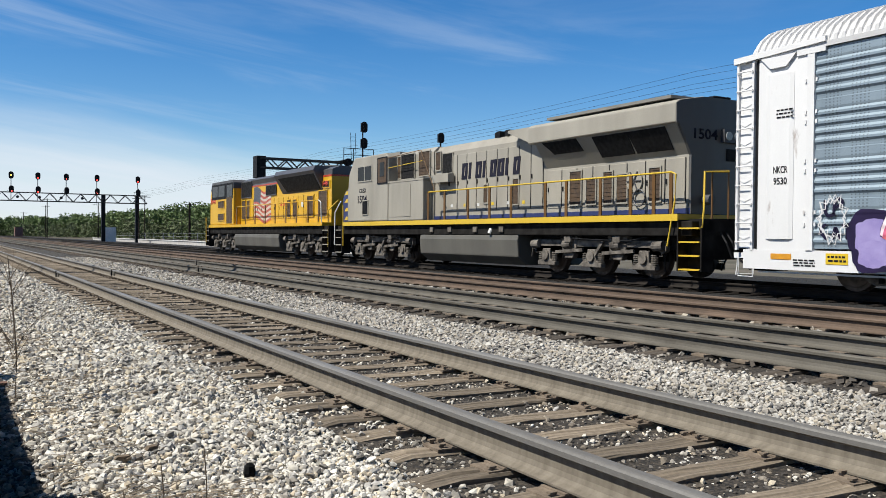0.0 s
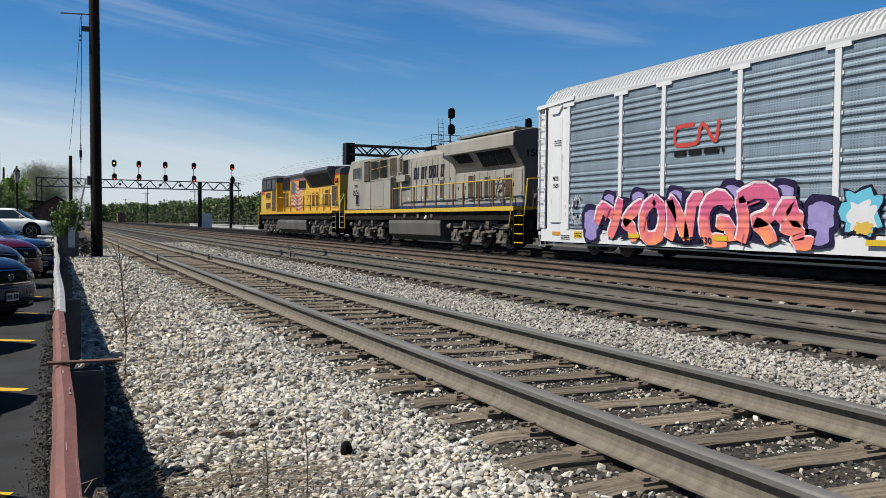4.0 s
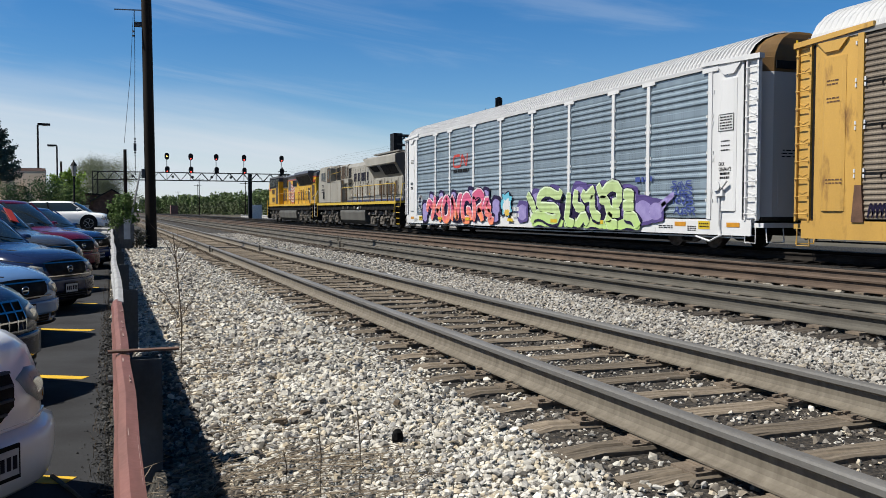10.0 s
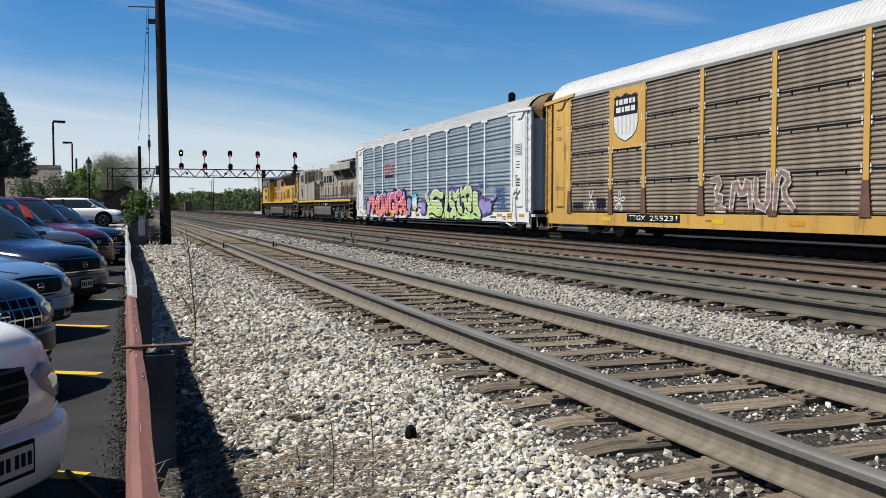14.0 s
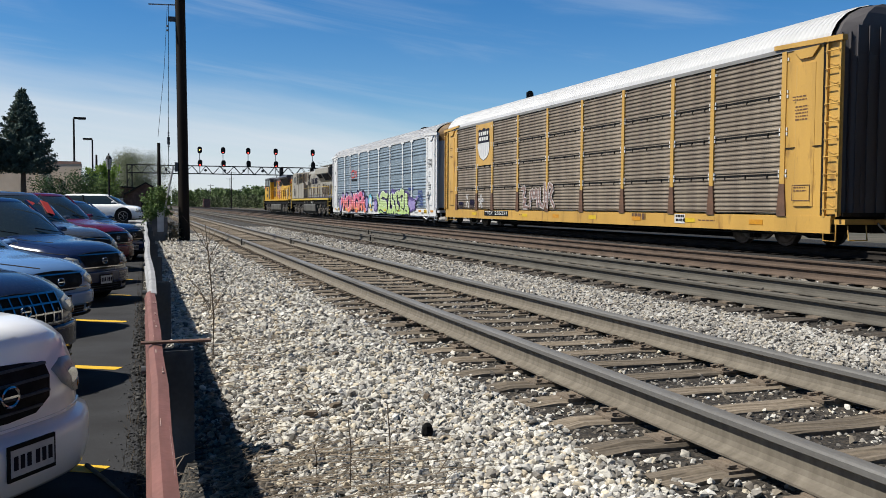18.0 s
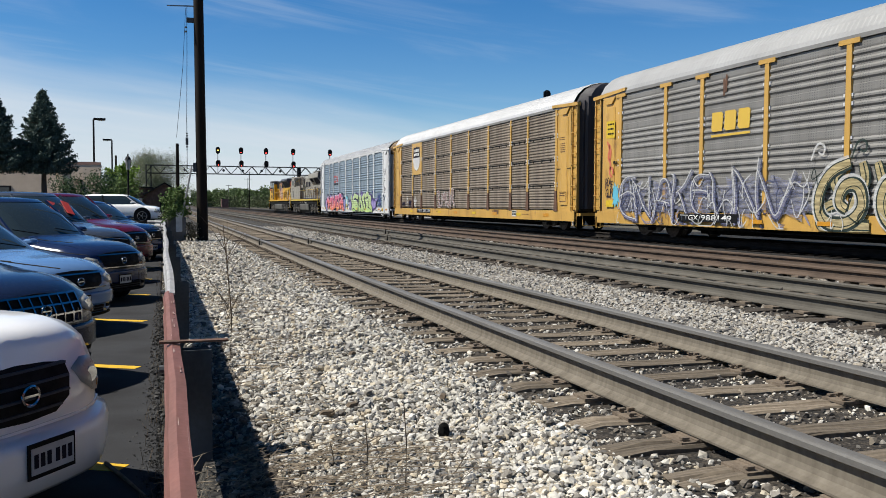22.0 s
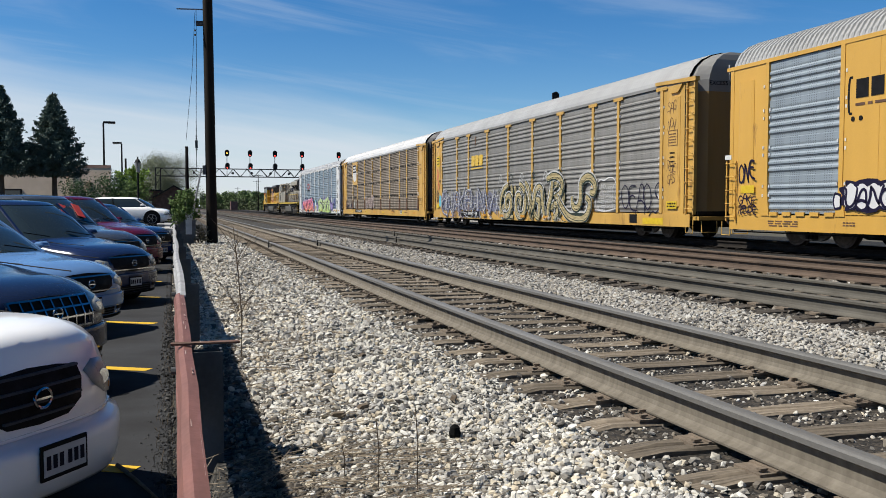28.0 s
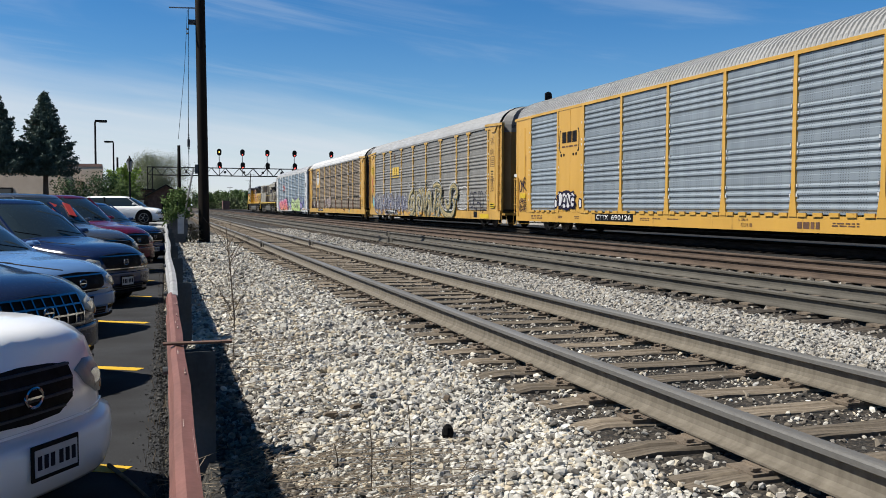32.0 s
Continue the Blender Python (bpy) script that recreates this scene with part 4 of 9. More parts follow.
# sprayed letter shapes in a unit cell: u along the car, v up; legs run below the line
STROKES = {
    "K": (((0.02, 1.10), (0.16, 0.95), (0.08, 0.45), (0.16, -0.22)), ((0.95, 1.12), (0.55, 0.75), (0.22, 0.5)), ((0.25, 0.55), (0.6, 0.2), (0.72, -0.1), (1.05, -0.26))),
    "O": (((0.5, 1.02), (0.12, 0.85), (0.04, 0.4), (0.25, -0.02), (0.62, -0.04), (0.95, 0.3), (0.90, 0.8), (0.45, 1.04)),),
    "N": (((0.0, -0.26), (0.16, 0.3), (0.10, 1.0)), ((0.02, 1.06), (0.3, 0.8), (0.6, 0.25), (0.86, -0.12)), ((0.82, -0.1), (0.80, 0.55), (0.98, 1.12))),
    "G": (((1.0, 0.82), (0.7, 1.04), (0.28, 0.95), (0.06, 0.45), (0.25, 0.0), (0.66, -0.1), (0.9, 0.12)), ((1.04, -0.28), (0.88, 0.1), (0.94, 0.45), (0.5, 0.46))),
    "R": (((-0.02, -0.28), (0.14, 0.2), (0.10, 1.0)), ((0.0, 1.02), (0.6, 1.10), (0.96, 0.82), (0.72, 0.5), (0.3, 0.45)), ((0.42, 0.48), (0.66, 0.15), (0.74, -0.1), (1.1, -0.27))),
    "S": (((0.95, 0.92), (0.55, 1.08), (0.12, 0.88), (0.28, 0.6), (0.75, 0.45), (0.9, 0.12), (0.5, -0.1), (0.1, 0.0), (-0.18, -0.22)),),
    "U": (((-0.02, 1.1), (0.12, 0.9), (0.10, 0.35), (0.3, -0.08), (0.66, -0.05), (0.88, 0.4), (0.86, 1.08)), ((0.88, 0.4), (0.9, 0.0), (1.08, -0.25))),
    "E": (((1.0, 0.95), (0.4, 1.04), (0.1, 0.8), (0.12, 0.2), (0.35, -0.08), (1.05, -0.2)), ((0.12, 0.5), (0.5, 0.58), (0.86, 0.46))),
    "C": (((0.95, 0.7), (0.8, 1.02), (0.35, 1.0), (0.05, 0.5), (0.25, -0.02), (0.75, -0.08), (0.96, 0.25), (0.72, 0.5), (0.5, 0.3)),),
    "V": (((-0.05, 1.08), (0.2, 0.6), (0.5, -0.1), (0.75, 0.5), (1.02, 1.1)), ((0.5, -0.05), (0.7, -0.3))),
    "A": (((-0.08, -0.25), (0.22, 0.4), (0.42, 1.05), (0.78, 1.0), (0.88, 0.3), (1.05, -0.26)), ((0.15, 0.32), (0.5, 0.4), (0.85, 0.28)))}


def sprayed_word(root, word, y, z, w, h, layers, seed, x0=-1.556, wild=1.0):
    """A word in overlapping sprayed letters. layers: stroke width, paint, shift along and up, and whether only the upper part is drawn."""
    rnd = random.Random(seed)
    cw = w / len(word)
    for i, ch in enumerate(word):
        ww, hh = cw * rnd.uniform(1.04, 1.22), h * rnd.uniform(0.9, 1.12)
        dz, sh = rnd.uniform(-0.06, 0.06) * wild, rnd.uniform(-0.12, 0.16) * wild
        st = [[((a + sh * b + rnd.uniform(-0.04, 0.04) * wild) * ww, (b + rnd.uniform(-0.04, 0.04) * wild) * hh + dz) for a, b in l] for l in STROKES[ch]]
        for k, (width, mat, du, dv) in enumerate(layers):
            ribbon(root, "sprayed_letter", [[(a + du, b + dv) for a, b in l] for l in st], width, mat, side(y - i * cw, z, x0 - i * 0.0035 - k * 0.0011), taper=0.25)


def jags(root, y, z, w, h, count, width, mat, seed, x):
    """Quick jagged strokes of the can between and over the letters."""
    rnd = random.Random(seed)
    lines = []
    for _ in range(count):
        u, v = rnd.uniform(0, w), rnd.uniform(0, h * 0.7)
        l = [(u, v)]
        for _ in range(rnd.randint(2, 4)):
            u, v = u + rnd.uniform(-0.25, 0.45), min(h, max(-0.2, v + rnd.choice((-1, 1)) * rnd.uniform(0.15, 0.6)))
            l.append((u, v))
        lines.append(l)
    ribbon(root, "sprayed_stroke", lines, width, mat, side(y, z, x), taper=0.6)


def sprayed_piece(root, glyphs, layers, x0, rounds=1):
    """Big sprayed letters: glyphs are groups of strokes in metres (back along the car, up from the rail); layers are stroke
    width, paint and shift, from the outline inwards. Each glyph overlaps the one before it."""
    for i, strokes in enumerate(glyphs):
        for k, (width, mat, du, dv) in enumerate(layers):
            ribbon(root, "sprayed_letter", [[(a + du, b + dv) for a, b in l] for l in strokes], width, mat, side(0.0, 0.0, x0 - i * 0.0035 - k * 0.0009), taper=0.3, rounds=rounds)


def puffs(root, spots, edge, fill, x0):
    """Round sprayed clouds with a dark edge: back along the car, up, radius."""
    for i, (u, v, r) in enumerate(spots):
        splash(root, "sprayed_cloud", 2.6 * r, 2.3 * r, edge, side(-u + 1.30 * r, v - 1.1 * r, x0 - i * 0.0004), 300 + i, spikes=5, deep=0.10)
        splash(root, "sprayed_cloud", 1.9 * r, 1.55 * r, fill, side(-u + 0.95 * r, v - 0.80 * r, x0 - 0.0045 - i * 0.0004), 320 + i, spikes=6, deep=0.12)


HOT_WORD = (
    (((3.3, 1.05), (3.55, 1.55), (3.95, 1.42), (4.25, 1.30)), ((4.62, 1.78), (4.42, 1.2), (4.05, 0.62)), ((5.80, 1.62), (5.25, 1.40), (4.80, 1.05)), ((4.75, 1.08), (5.25, 0.95), (5.30, 0.70), (5.55, 0.45))),
    (((6.35, 1.72), (5.82, 1.45), (5.78, 0.80), (6.20, 0.48), (6.70, 0.80), (6.78, 1.45), (6.30, 1.74)),),
    (((7.00, 0.48), (7.20, 1.05), (7.05, 1.70)), ((7.02, 1.74), (7.45, 1.35), (7.80, 0.62)), ((7.85, 0.50), (7.95, 1.2), (8.05, 1.70), (8.50, 1.72))),
    (((9.62, 1.50), (9.20, 1.78), (8.62, 1.60), (8.50, 0.95), (8.85, 0.50), (9.45, 0.55)), ((9.05, 1.10), (9.58, 1.05), (9.62, 0.45))),
    (((9.92, 0.46), (10.12, 1.1), (9.90, 1.72)), ((9.85, 1.70), (10.65, 1.92), (11.22, 1.62), (10.95, 1.22), (10.35, 1.12)), ((10.45, 1.12), (10.95, 0.85), (11.10, 0.45))),
    (((11.20, 1.15), (11.62, 1.62), (11.75, 1.20), (12.05, 1.15)), ((11.35, 1.02), (11.95, 0.95), (11.85, 0.62), (12.35, 0.42))))
LIME_WORD = (
    (((15.45, 1.70), (15.85, 1.35), (16.10, 1.02)), ((18.20, 1.80), (18.05, 1.55), (17.10, 1.82), (16.45, 1.62), (16.40, 1.20), (17.10, 1.18), (17.85, 1.15), (18.05, 0.80), (17.40, 0.70), (16.50, 0.95), (15.95, 0.85), (15.80, 0.48))),
    (((18.80, 1.70), (18.72, 1.15), (18.60, 0.70), (19.15, 0.50)), ((19.32, 1.78), (19.22, 1.20), (19.90, 1.12))),
    (((19.35, 0.50), (19.85, 0.92), (20.12, 0.60)), ((19.72, 1.68), (20.00, 1.45), (20.55, 1.80)), ((20.42, 1.60), (20.45, 0.95), (20.95, 0.82))),
    (((20.78, 1.92), (21.02, 1.55), (21.55, 1.90), (22.12, 1.80), (22.12, 1.32), (21.72, 1.30)), ((20.92, 1.45), (21.35, 1.40), (21.50, 1.02), (22.15, 0.98)), ((21.60, 1.0), (21.35, 0.60), (22.00, 0.48))),
    (((22.38, 1.58), (22.95, 1.52)), ((22.35, 1.22), (22.95, 1.20)), ((22.40, 0.92), (22.95, 0.90), (23.25, 0.48))))
SCROLLS = (
    (((12.95, 2.05), (12.25, 1.85), (11.85, 1.2), (12.05, 0.62), (12.85, 0.55), (13.40, 0.95), (13.25, 1.55), (12.75, 1.55), (12.55, 1.10), (12.85, 0.95)),),
    (((14.35, 2.10), (14.95, 1.85), (15.15, 1.2), (14.85, 0.62), (14.20, 0.55), (13.85, 1.05), (14.05, 1.60), (14.55, 1.50), (14.50, 1.05)),),
    (((15.05, 2.15), (15.55, 1.75), (15.75, 1.1), (15.60, 0.52)), ((15.55, 0.62), (16.05, 1.1), (16.25, 1.85), (16.95, 1.90), (17.00, 1.2), (17.25, 0.52)), ((16.35, 1.35), (16.75, 1.3), (16.60, 0.55))),
    (((17.45, 2.20), (18.25, 2.38), (19.10, 2.10), (18.95, 1.55), (18.25, 1.42)), ((18.05, 2.10), (17.95, 1.45), (17.55, 0.95), (17.70, 0.50)), ((18.00, 1.00), (18.45, 1.20), (18.65, 0.80), (18.25, 0.60))),
    (((18.55, 1.45), (18.95, 1.05), (19.60, 0.62), (20.50, 0.50), (21.30, 0.60), (21.62, 1.20), (21.20, 1.42)), ((19.95, 1.45), (20.05, 1.00), (20.55, 0.95), (20.80, 1.40), (20.70, 2.00), (21.40, 2.25), (22.00, 1.95), (21.95, 1.50), (21.55, 1.60))))


def car_one():
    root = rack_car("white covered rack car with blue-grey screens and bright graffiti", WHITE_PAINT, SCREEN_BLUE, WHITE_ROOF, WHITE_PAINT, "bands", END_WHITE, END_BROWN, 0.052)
    part("height_board", Shape().box(-0.98, 0.98, -LEN - 0.002, -LEN + 0.06, 4.70, 4.90), BLACK, root)
    letters("height_warning", "EXCESS HEIGHT CAR", 0.12, PLAIN_WHITE, root, end_face(-0.90, 4.74, -0.006), 1.75, 0.012)
    small_print(root, 0, 0, 0.7, 3, BLACK, 0.03, 0.08, seed=15).matrix_basis = end_face(-0.75, 2.6)
    letters("car_mark", "NKCR", 0.15, BLACK, root, side(-1.06, 2.44, -1.535), 0.36, 0.015)
    letters("car_number", "9530", 0.15, BLACK, root, side(-1.07, 2.20, -1.535), 0.34, 0.015)
    small_print(root, -1.12, 3.75, 0.42, 3, seed=3, x=-1.535)
    # railway emblem: one bent red band, and the dark web address beneath it
    ribbon(root, "emblem", [[(8.12, 3.66), (7.50, 3.66), (7.36, 3.60), (7.32, 3.40), (7.36, 3.18), (7.50, 3.14), (8.16, 3.14), (8.28, 3.22), (8.36, 3.62), (8.50, 3.66), (8.86, 3.18), (8.98, 3.16), (9.06, 3.70)]], 0.115, RED_PAINT, side(0, 0, -1.50), taper=0.0, rounds=1)
    small_print(root, -7.25, 2.86, 2.0, 1, BLACK, 0.15, x=-1.50, seed=5)
    # sprayed work, clouds first
    ink = pressed(surf("spray_outline", (0.014, 0.012, 0.030), (0.03, 0.02, 0.07), 2.2, 0.55))
    lilac = pressed(surf("spray_soft_lilac", (0.40, 0.34, 0.62), (0.24, 0.19, 0.45), 2.2, 0.55))
    pale = pressed(surf("spray_highlight", (0.84, 0.78, 0.80), (0.80, 0.62, 0.66), 2.2, 0.55))
    hot = pressed(spray_fade("spray_hot_pink", (0.70, 0.12, 0.25), (0.80, 0.26, 0.08), 1.9))
    lime = pressed(spray_fade("spray_pale_lime", (0.52, 0.66, 0.30), (0.40, 0.58, 0.17), 1.5))
    leaf = pressed(surf("spray_light_lime", (0.74, 0.86, 0.62), (0.66, 0.80, 0.50), 2.2, 0.55))
    puffs(root, ((3.42, 1.12, 0.46), (3.40, 0.78, 0.36), (4.35, 1.70, 0.30), (5.80, 1.72, 0.32), (7.45, 1.72, 0.32), (9.60, 1.74, 0.38), (11.30, 1.70, 0.36), (12.40, 1.25, 0.42), (12.35, 0.85, 0.34)), ink, lilac, -1.5405)
    splash(root, "sprayed_ground", 8.7, 1.50, ink, side(-3.55, 0.44, -1.5395), 350, spikes=30, deep=0.20)
    us = [p[0] for glyph in HOT_WORD for stroke in glyph for p in stroke]
    u0, u1 = min(us), max(us)
    slim = (u1 - u0 - 0.55) / (u1 - u0)
    hot_word = tuple(tuple(tuple((u0 + 0.40 + (p[0] - u0) * slim, p[1]) for p in stroke) for stroke in glyph) for glyph in HOT_WORD)
    sprayed_piece(root, hot_word, ((0.58, ink, 0.03, -0.02), (0.43, pale, -0.016, 0.022), (0.385, hot, 0.018, -0.024)), -1.5500)
    ribbon(root, "sprayed_line", [[(4.2, 1.1), (4.45, 1.5)], [(6.1, 0.8), (6.25, 1.35)], [(7.2, 1.4), (7.5, 1.0)], [(8.9, 0.85), (8.8, 1.35)], [(10.2, 1.5), (10.6, 1.6)], [(10.1, 0.8), (10.0, 0.5)]], 0.05, SPRAY["rose"], side(0, 0, -1.5745))
    letters("car_number", "NKCR 9530", 0.17, SPRAY["black"], root, side(-7.5, 0.53, -1.5790), 1.45, 0.012)
    # plain colour shapes between the two words
    for k, (u, v, w, h, c) in enumerate(((-12.78, 0.70, 1.35, 1.25, "black"), (-12.85, 0.78, 1.2, 1.10, "cyan"), (-13.05, 0.86, 0.85, 0.75, "white"), (-13.25, 0.82, 0.55, 0.32, "gold"))):
        splash(root, "sprayed_patch", w, h, SPRAY[c], side(u, v, -1.543 - 0.004 * k), 60 + k, spikes=7, deep=0.3)
    small_print(root, -14.05, 1.05, 0.6, 2, SPRAY["white"], 0.16, 0.26, -1.545, 7)
    # second word
    puffs(root, ((14.95, 1.0, 0.42), (16.2, 1.45, 0.42), (17.6, 1.55, 0.42), (19.5, 1.55, 0.48), (20.4, 1.45, 0.45), (21.2, 1.6, 0.42), (22.6, 1.35, 0.48), (23.4, 1.05, 0.45), (24.1, 1.05, 0.35)), pressed(surf("spray_deep_violet", (0.11, 0.07, 0.26), (0.07, 0.05, 0.18), 2.2, 0.55)), lilac, -1.5405)
    splash(root, "sprayed_ground", 7.9, 0.90, ink, side(-15.55, 0.44, -1.5395), 351, spikes=20, deep=0.12)
    sprayed_piece(root, tuple(((((u, 0.55), (u + 0.7, 0.72), (u + 1.3, 0.50)),)) for u in (15.8, 17.0, 18.4, 19.8, 21.0, 22.0)), ((0.46, ink, 0.02, -0.01), (0.34, lime, 0.0, 0.0)), -1.5470)
    sprayed_piece(root, LIME_WORD, ((0.52, ink, 0.03, -0.02), (0.385, leaf, -0.014, 0.02), (0.335, lime, 0.014, -0.018)), -1.5690)
    ribbon(root, "sprayed_arrow", [[(23.4, 1.0), (24.2, 1.15), (25.0, 1.55)], [(23.6, 0.8), (24.2, 1.0), (24.6, 1.3)]], 0.20, lilac, side(0, 0, -1.546))
    small_print(root, -22.9, 1.95, 1.0, 1, SPRAY["navy"], 0.15, x=-1.50, seed=8)
    for k, wd in enumerate(("AUGER", "NOVAS", "CURES", "SAVE")):
        sprayed_word(root, wd, -24.95 + 0.05 * k, 1.02 + 0.23 * k, 0.95, 0.16, ((0.045, SPRAY["navy"], 0.0, 0.0),), 60 + k, -1.50)
    ribbon(root, "sprayed_tag", [[(0.25, 0.9), (0.28, 0.55), (0.5, 0.6)], [(0.45, 0.6), (0.5, 0.95), (0.7, 0.85), (0.5, 0.72)], [(0.3, 0.4), (0.12, 0.3), (0.3, 0.1)], [(0.45, 0.1), (0.5, 0.4), (0.6, 0.1)], [(0.65, 0.38), (0.9, 0.38)], [(0.78, 0.42), (0.76, 0.1)]], 0.07, SPRAY["black"],
           side(-2.05, 0.95, -1.50))
    rnd = random.Random(77)
    for turn in range(3):
        ring = []
        for q in range(19):
            a = q / 18 * 2 * math.pi + turn * 0.35
            k = (1.0 if q % 2 else 0.70) * rnd.uniform(0.80, 1.15)
            ring.append((0.46 + 0.36 * k * math.cos(a), 0.50 + 0.48 * k * math.sin(a)))
        ribbon(root, "sprayed_tag", [ring], 0.026, SPRAY["white"], side(-2.02, 0.98, -1.502 - 0.001 * turn), rounds=0)
    # labels on the sill and the corner panels
    for y, m in ((-1.0, LABEL_ORANGE), (-3.25, LABEL_ORANGE), (-5.4, LABEL_YELLOW), (-9.0, LABEL_YELLOW), (-13.6, LABEL_YELLOW), (-17.4, LABEL_YELLOW), (-20.6, LABEL_YELLOW), (-25.0, LABEL_ORANGE), (-27.3, LABEL_ORANGE)):
        tag_plate("reflector", root, y, 0.62, 0.52, 0.12, m, x=-1.572 if m is LABEL_YELLOW else -1.506)
    for y in (-2.35, -26.1):
        p = tag_plate("warning_label", root, y, 0.55, 0.5, 0.22, LABEL_YELLOW)
        small_print(root, y - 0.04, 0.68, 0.42, 2, BLACK, 0.04, 0.08, -1.511, 4)
    for k, (y, w, n) in enumerate(((-1.55, 0.55, 3), (-3.3, 0.6, 1), (-4.3, 0.4, 2), (-24.2, 0.7, 2), (-25.6, 0.4, 3))):
        small_print(root, y, 0.60 if n > 1 else 0.50, w, n, BLACK, 0.03, 0.055, seed=10 + k)
    fr = Shape().box(0, 0.62, 0, 0.02, 0, 0.004).box(0, 0.62, 0.44, 0.46, 0, 0.004).box(0, 0.02, 0.02, 0.44, 0, 0.004).box(0.60, 0.62, 0.02, 0.44, 0, 0.004)
    part("test_box", fr, BLACK, root, at=side(-26.95, 3.18, -1.535))
    small_print(root, -27.0, 3.54, 0.5, 5, BLACK, 0.035, 0.075, -1.535, 21)
    small_print(root, -27.05, 2.9, 0.36, 3, BLACK, 0.035, 0.12, -1.535, 22)
    letters("clearance_mark", "DECK\nCLEARANCE", 0.24, BLACK, root, side(-26.98, 2.12, -1.535), 0.50, 0.01)
    small_print(root, -27.02, 2.02, 0.4, 2, BLACK, 0.06, 0.11, -1.535, 23)
    # hand brake
    b = part("hand_brake", Shape().box(-1.62, -1.50, -27.25, -26.85, 1.45, 1.62), WHITE_PAINT, root, "white brake housing and lever")
    part("brake_lever", Shape().bar((-1.60, -27.1, 1.6), (-1.64, -27.45, 1.85), 0.05), WHITE_PAINT, b)
    part("brake_chain", Shape().tube([(-1.56, -27.05, 1.45), (-1.56, -27.05, 0.75), (-1.52, -27.1, 0.4), (-1.5, -26.6, 0.22), (-1.5, -26.0, 0.34)], 0.03, 6), WHITE_PAINT, b)
    part("brake_wheel", Shape().disc((-1.66, -27.05, 1.72), "x", 0.14, 0.03, 16), WHITE_PAINT, b)
    return root


def car_two():
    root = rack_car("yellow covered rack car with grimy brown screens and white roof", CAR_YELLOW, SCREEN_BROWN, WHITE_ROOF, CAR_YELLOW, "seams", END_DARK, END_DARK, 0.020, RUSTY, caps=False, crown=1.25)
    part("emblem_panel", Shape().box(-1.512, -1.46, -6.78, -4.92, 2.95, 4.93), CAR_YELLOW, root, "yellow panel behind the shield emblem")

    def shield(w, h):
        pr = [(0.0, 0.72), (0.03, 0.86), (0.0, 0.93), (0.12, 0.97), (0.30, 0.94), (0.5, 1.0), (0.70, 0.94), (0.88, 0.97), (1.0, 0.93), (0.97, 0.86), (1.0, 0.72), (1.02, 0.4), (0.95, 0.2), (0.78, 0.08), (0.5, 0.0), (0.22, 0.08), (0.05, 0.2), (-0.02, 0.4)]
        return [(a * w, b * h) for a, b in pr]
    big = Shape().prism(shield(1.46, 1.58), "z", 0, 0.004)
    part("shield_edge", big, NAVY_PAINT, root, "navy edge of a shield emblem", at=side(-5.05, 3.16, -1.513))
    part("shield", Shape().prism([(a + 0.03, b + 0.03) for a, b in shield(1.40, 1.52)], "z", 0, 0.004), PLAIN_WHITE, root, "white shield with a navy chief", at=side(-5.05, 3.16, -1.518))
    top = [(a + 0.03, b + 0.03) for a, b in shield(1.40, 1.52) if b > 1.0]
    part("shield_chief", Shape().prism([(0.03, 0.86)] + top[:1] + top[1:] + [(1.43, 0.86)], "z", 0, 0.004), NAVY_PAINT, root, at=side(-5.05, 3.16, -1.523))
    for q in range(5):
        part("shield_stripe", Shape().box(0.22 + q * 0.24, 0.32 + q * 0.24, 0.18 + abs(q - 2) * 0.06, 0.84, 0, 0.003), surf("shield_grey", (0.62, 0.62, 0.66), (0.55, 0.55, 0.6), 4), root, at=side(-5.05, 3.16, -1.523))
    small_print(root, -5.2, 4.38, 1.15, 2, PLAIN_WHITE, 0.17, 0.25, -1.528, 31)
    tag_plate("number_board", root, -5.9, 0.55, 2.9, 0.25, BLACK)
    letters("car_mark", "TTGX", 0.165, PLAIN_WHITE, root, side(-6.02, 0.592, -1.511), 0.96, 0.012)
    letters("car_number", "255231", 0.165, PLAIN_WHITE, root, side(-7.22, 0.592, -1.511), 1.46, 0.012)
    small_print(root, -19.3, 0.60, 0.85, 1, RUSTY, 0.2, x=-1.506, seed=32)
    tag_plate("placard", root, -21.8, 0.52, 0.55, 0.28, PLAIN_WHITE)
    small_print(root, -21.85, 0.70, 0.45, 2, BLACK, 0.08, 0.12, -1.511, 33)
    # white sprayed tags
    faded = pressed(surf("spray_faded_rose", (0.30, 0.19, 0.17), (0.19, 0.13, 0.115), 3, 0.8))
    chalky = worn(pressed(surf("spray_chalky_white", (0.80, 0.75, 0.74), (0.62, 0.56, 0.55), 3)), 0.35, 1.0)
    tag = ((((10.25, 1.75), (10.75, 1.80), (10.45, 1.35), (10.85, 1.25), (10.35, 1.0), (10.95, 0.95)),), (((11.15, 0.92), (11.30, 1.85), (11.62, 1.2), (11.85, 1.9), (11.95, 0.95)),),
           (((12.15, 1.8), (12.12, 1.1), (12.60, 0.95), (12.62, 1.95)),), (((12.85, 0.92), (12.95, 1.95), (13.40, 1.75), (13.10, 1.40), (13.55, 0.95)),))
    sprayed_piece(root, tag, ((0.25, chalky, 0.0, 0.0), (0.135, faded, 0.0, 0.0)), -1.533)
    ribbon(root, "sprayed_tag", [[(0, 0.0), (0.1, 0.3), (0.3, 0.3), (0.35, 0.0)], [(0.05, 0.65), (0.15, 0.35), (0.3, 0.68)]], 0.06, SPRAY["white"], side(-3.35, 0.92, -1.495))
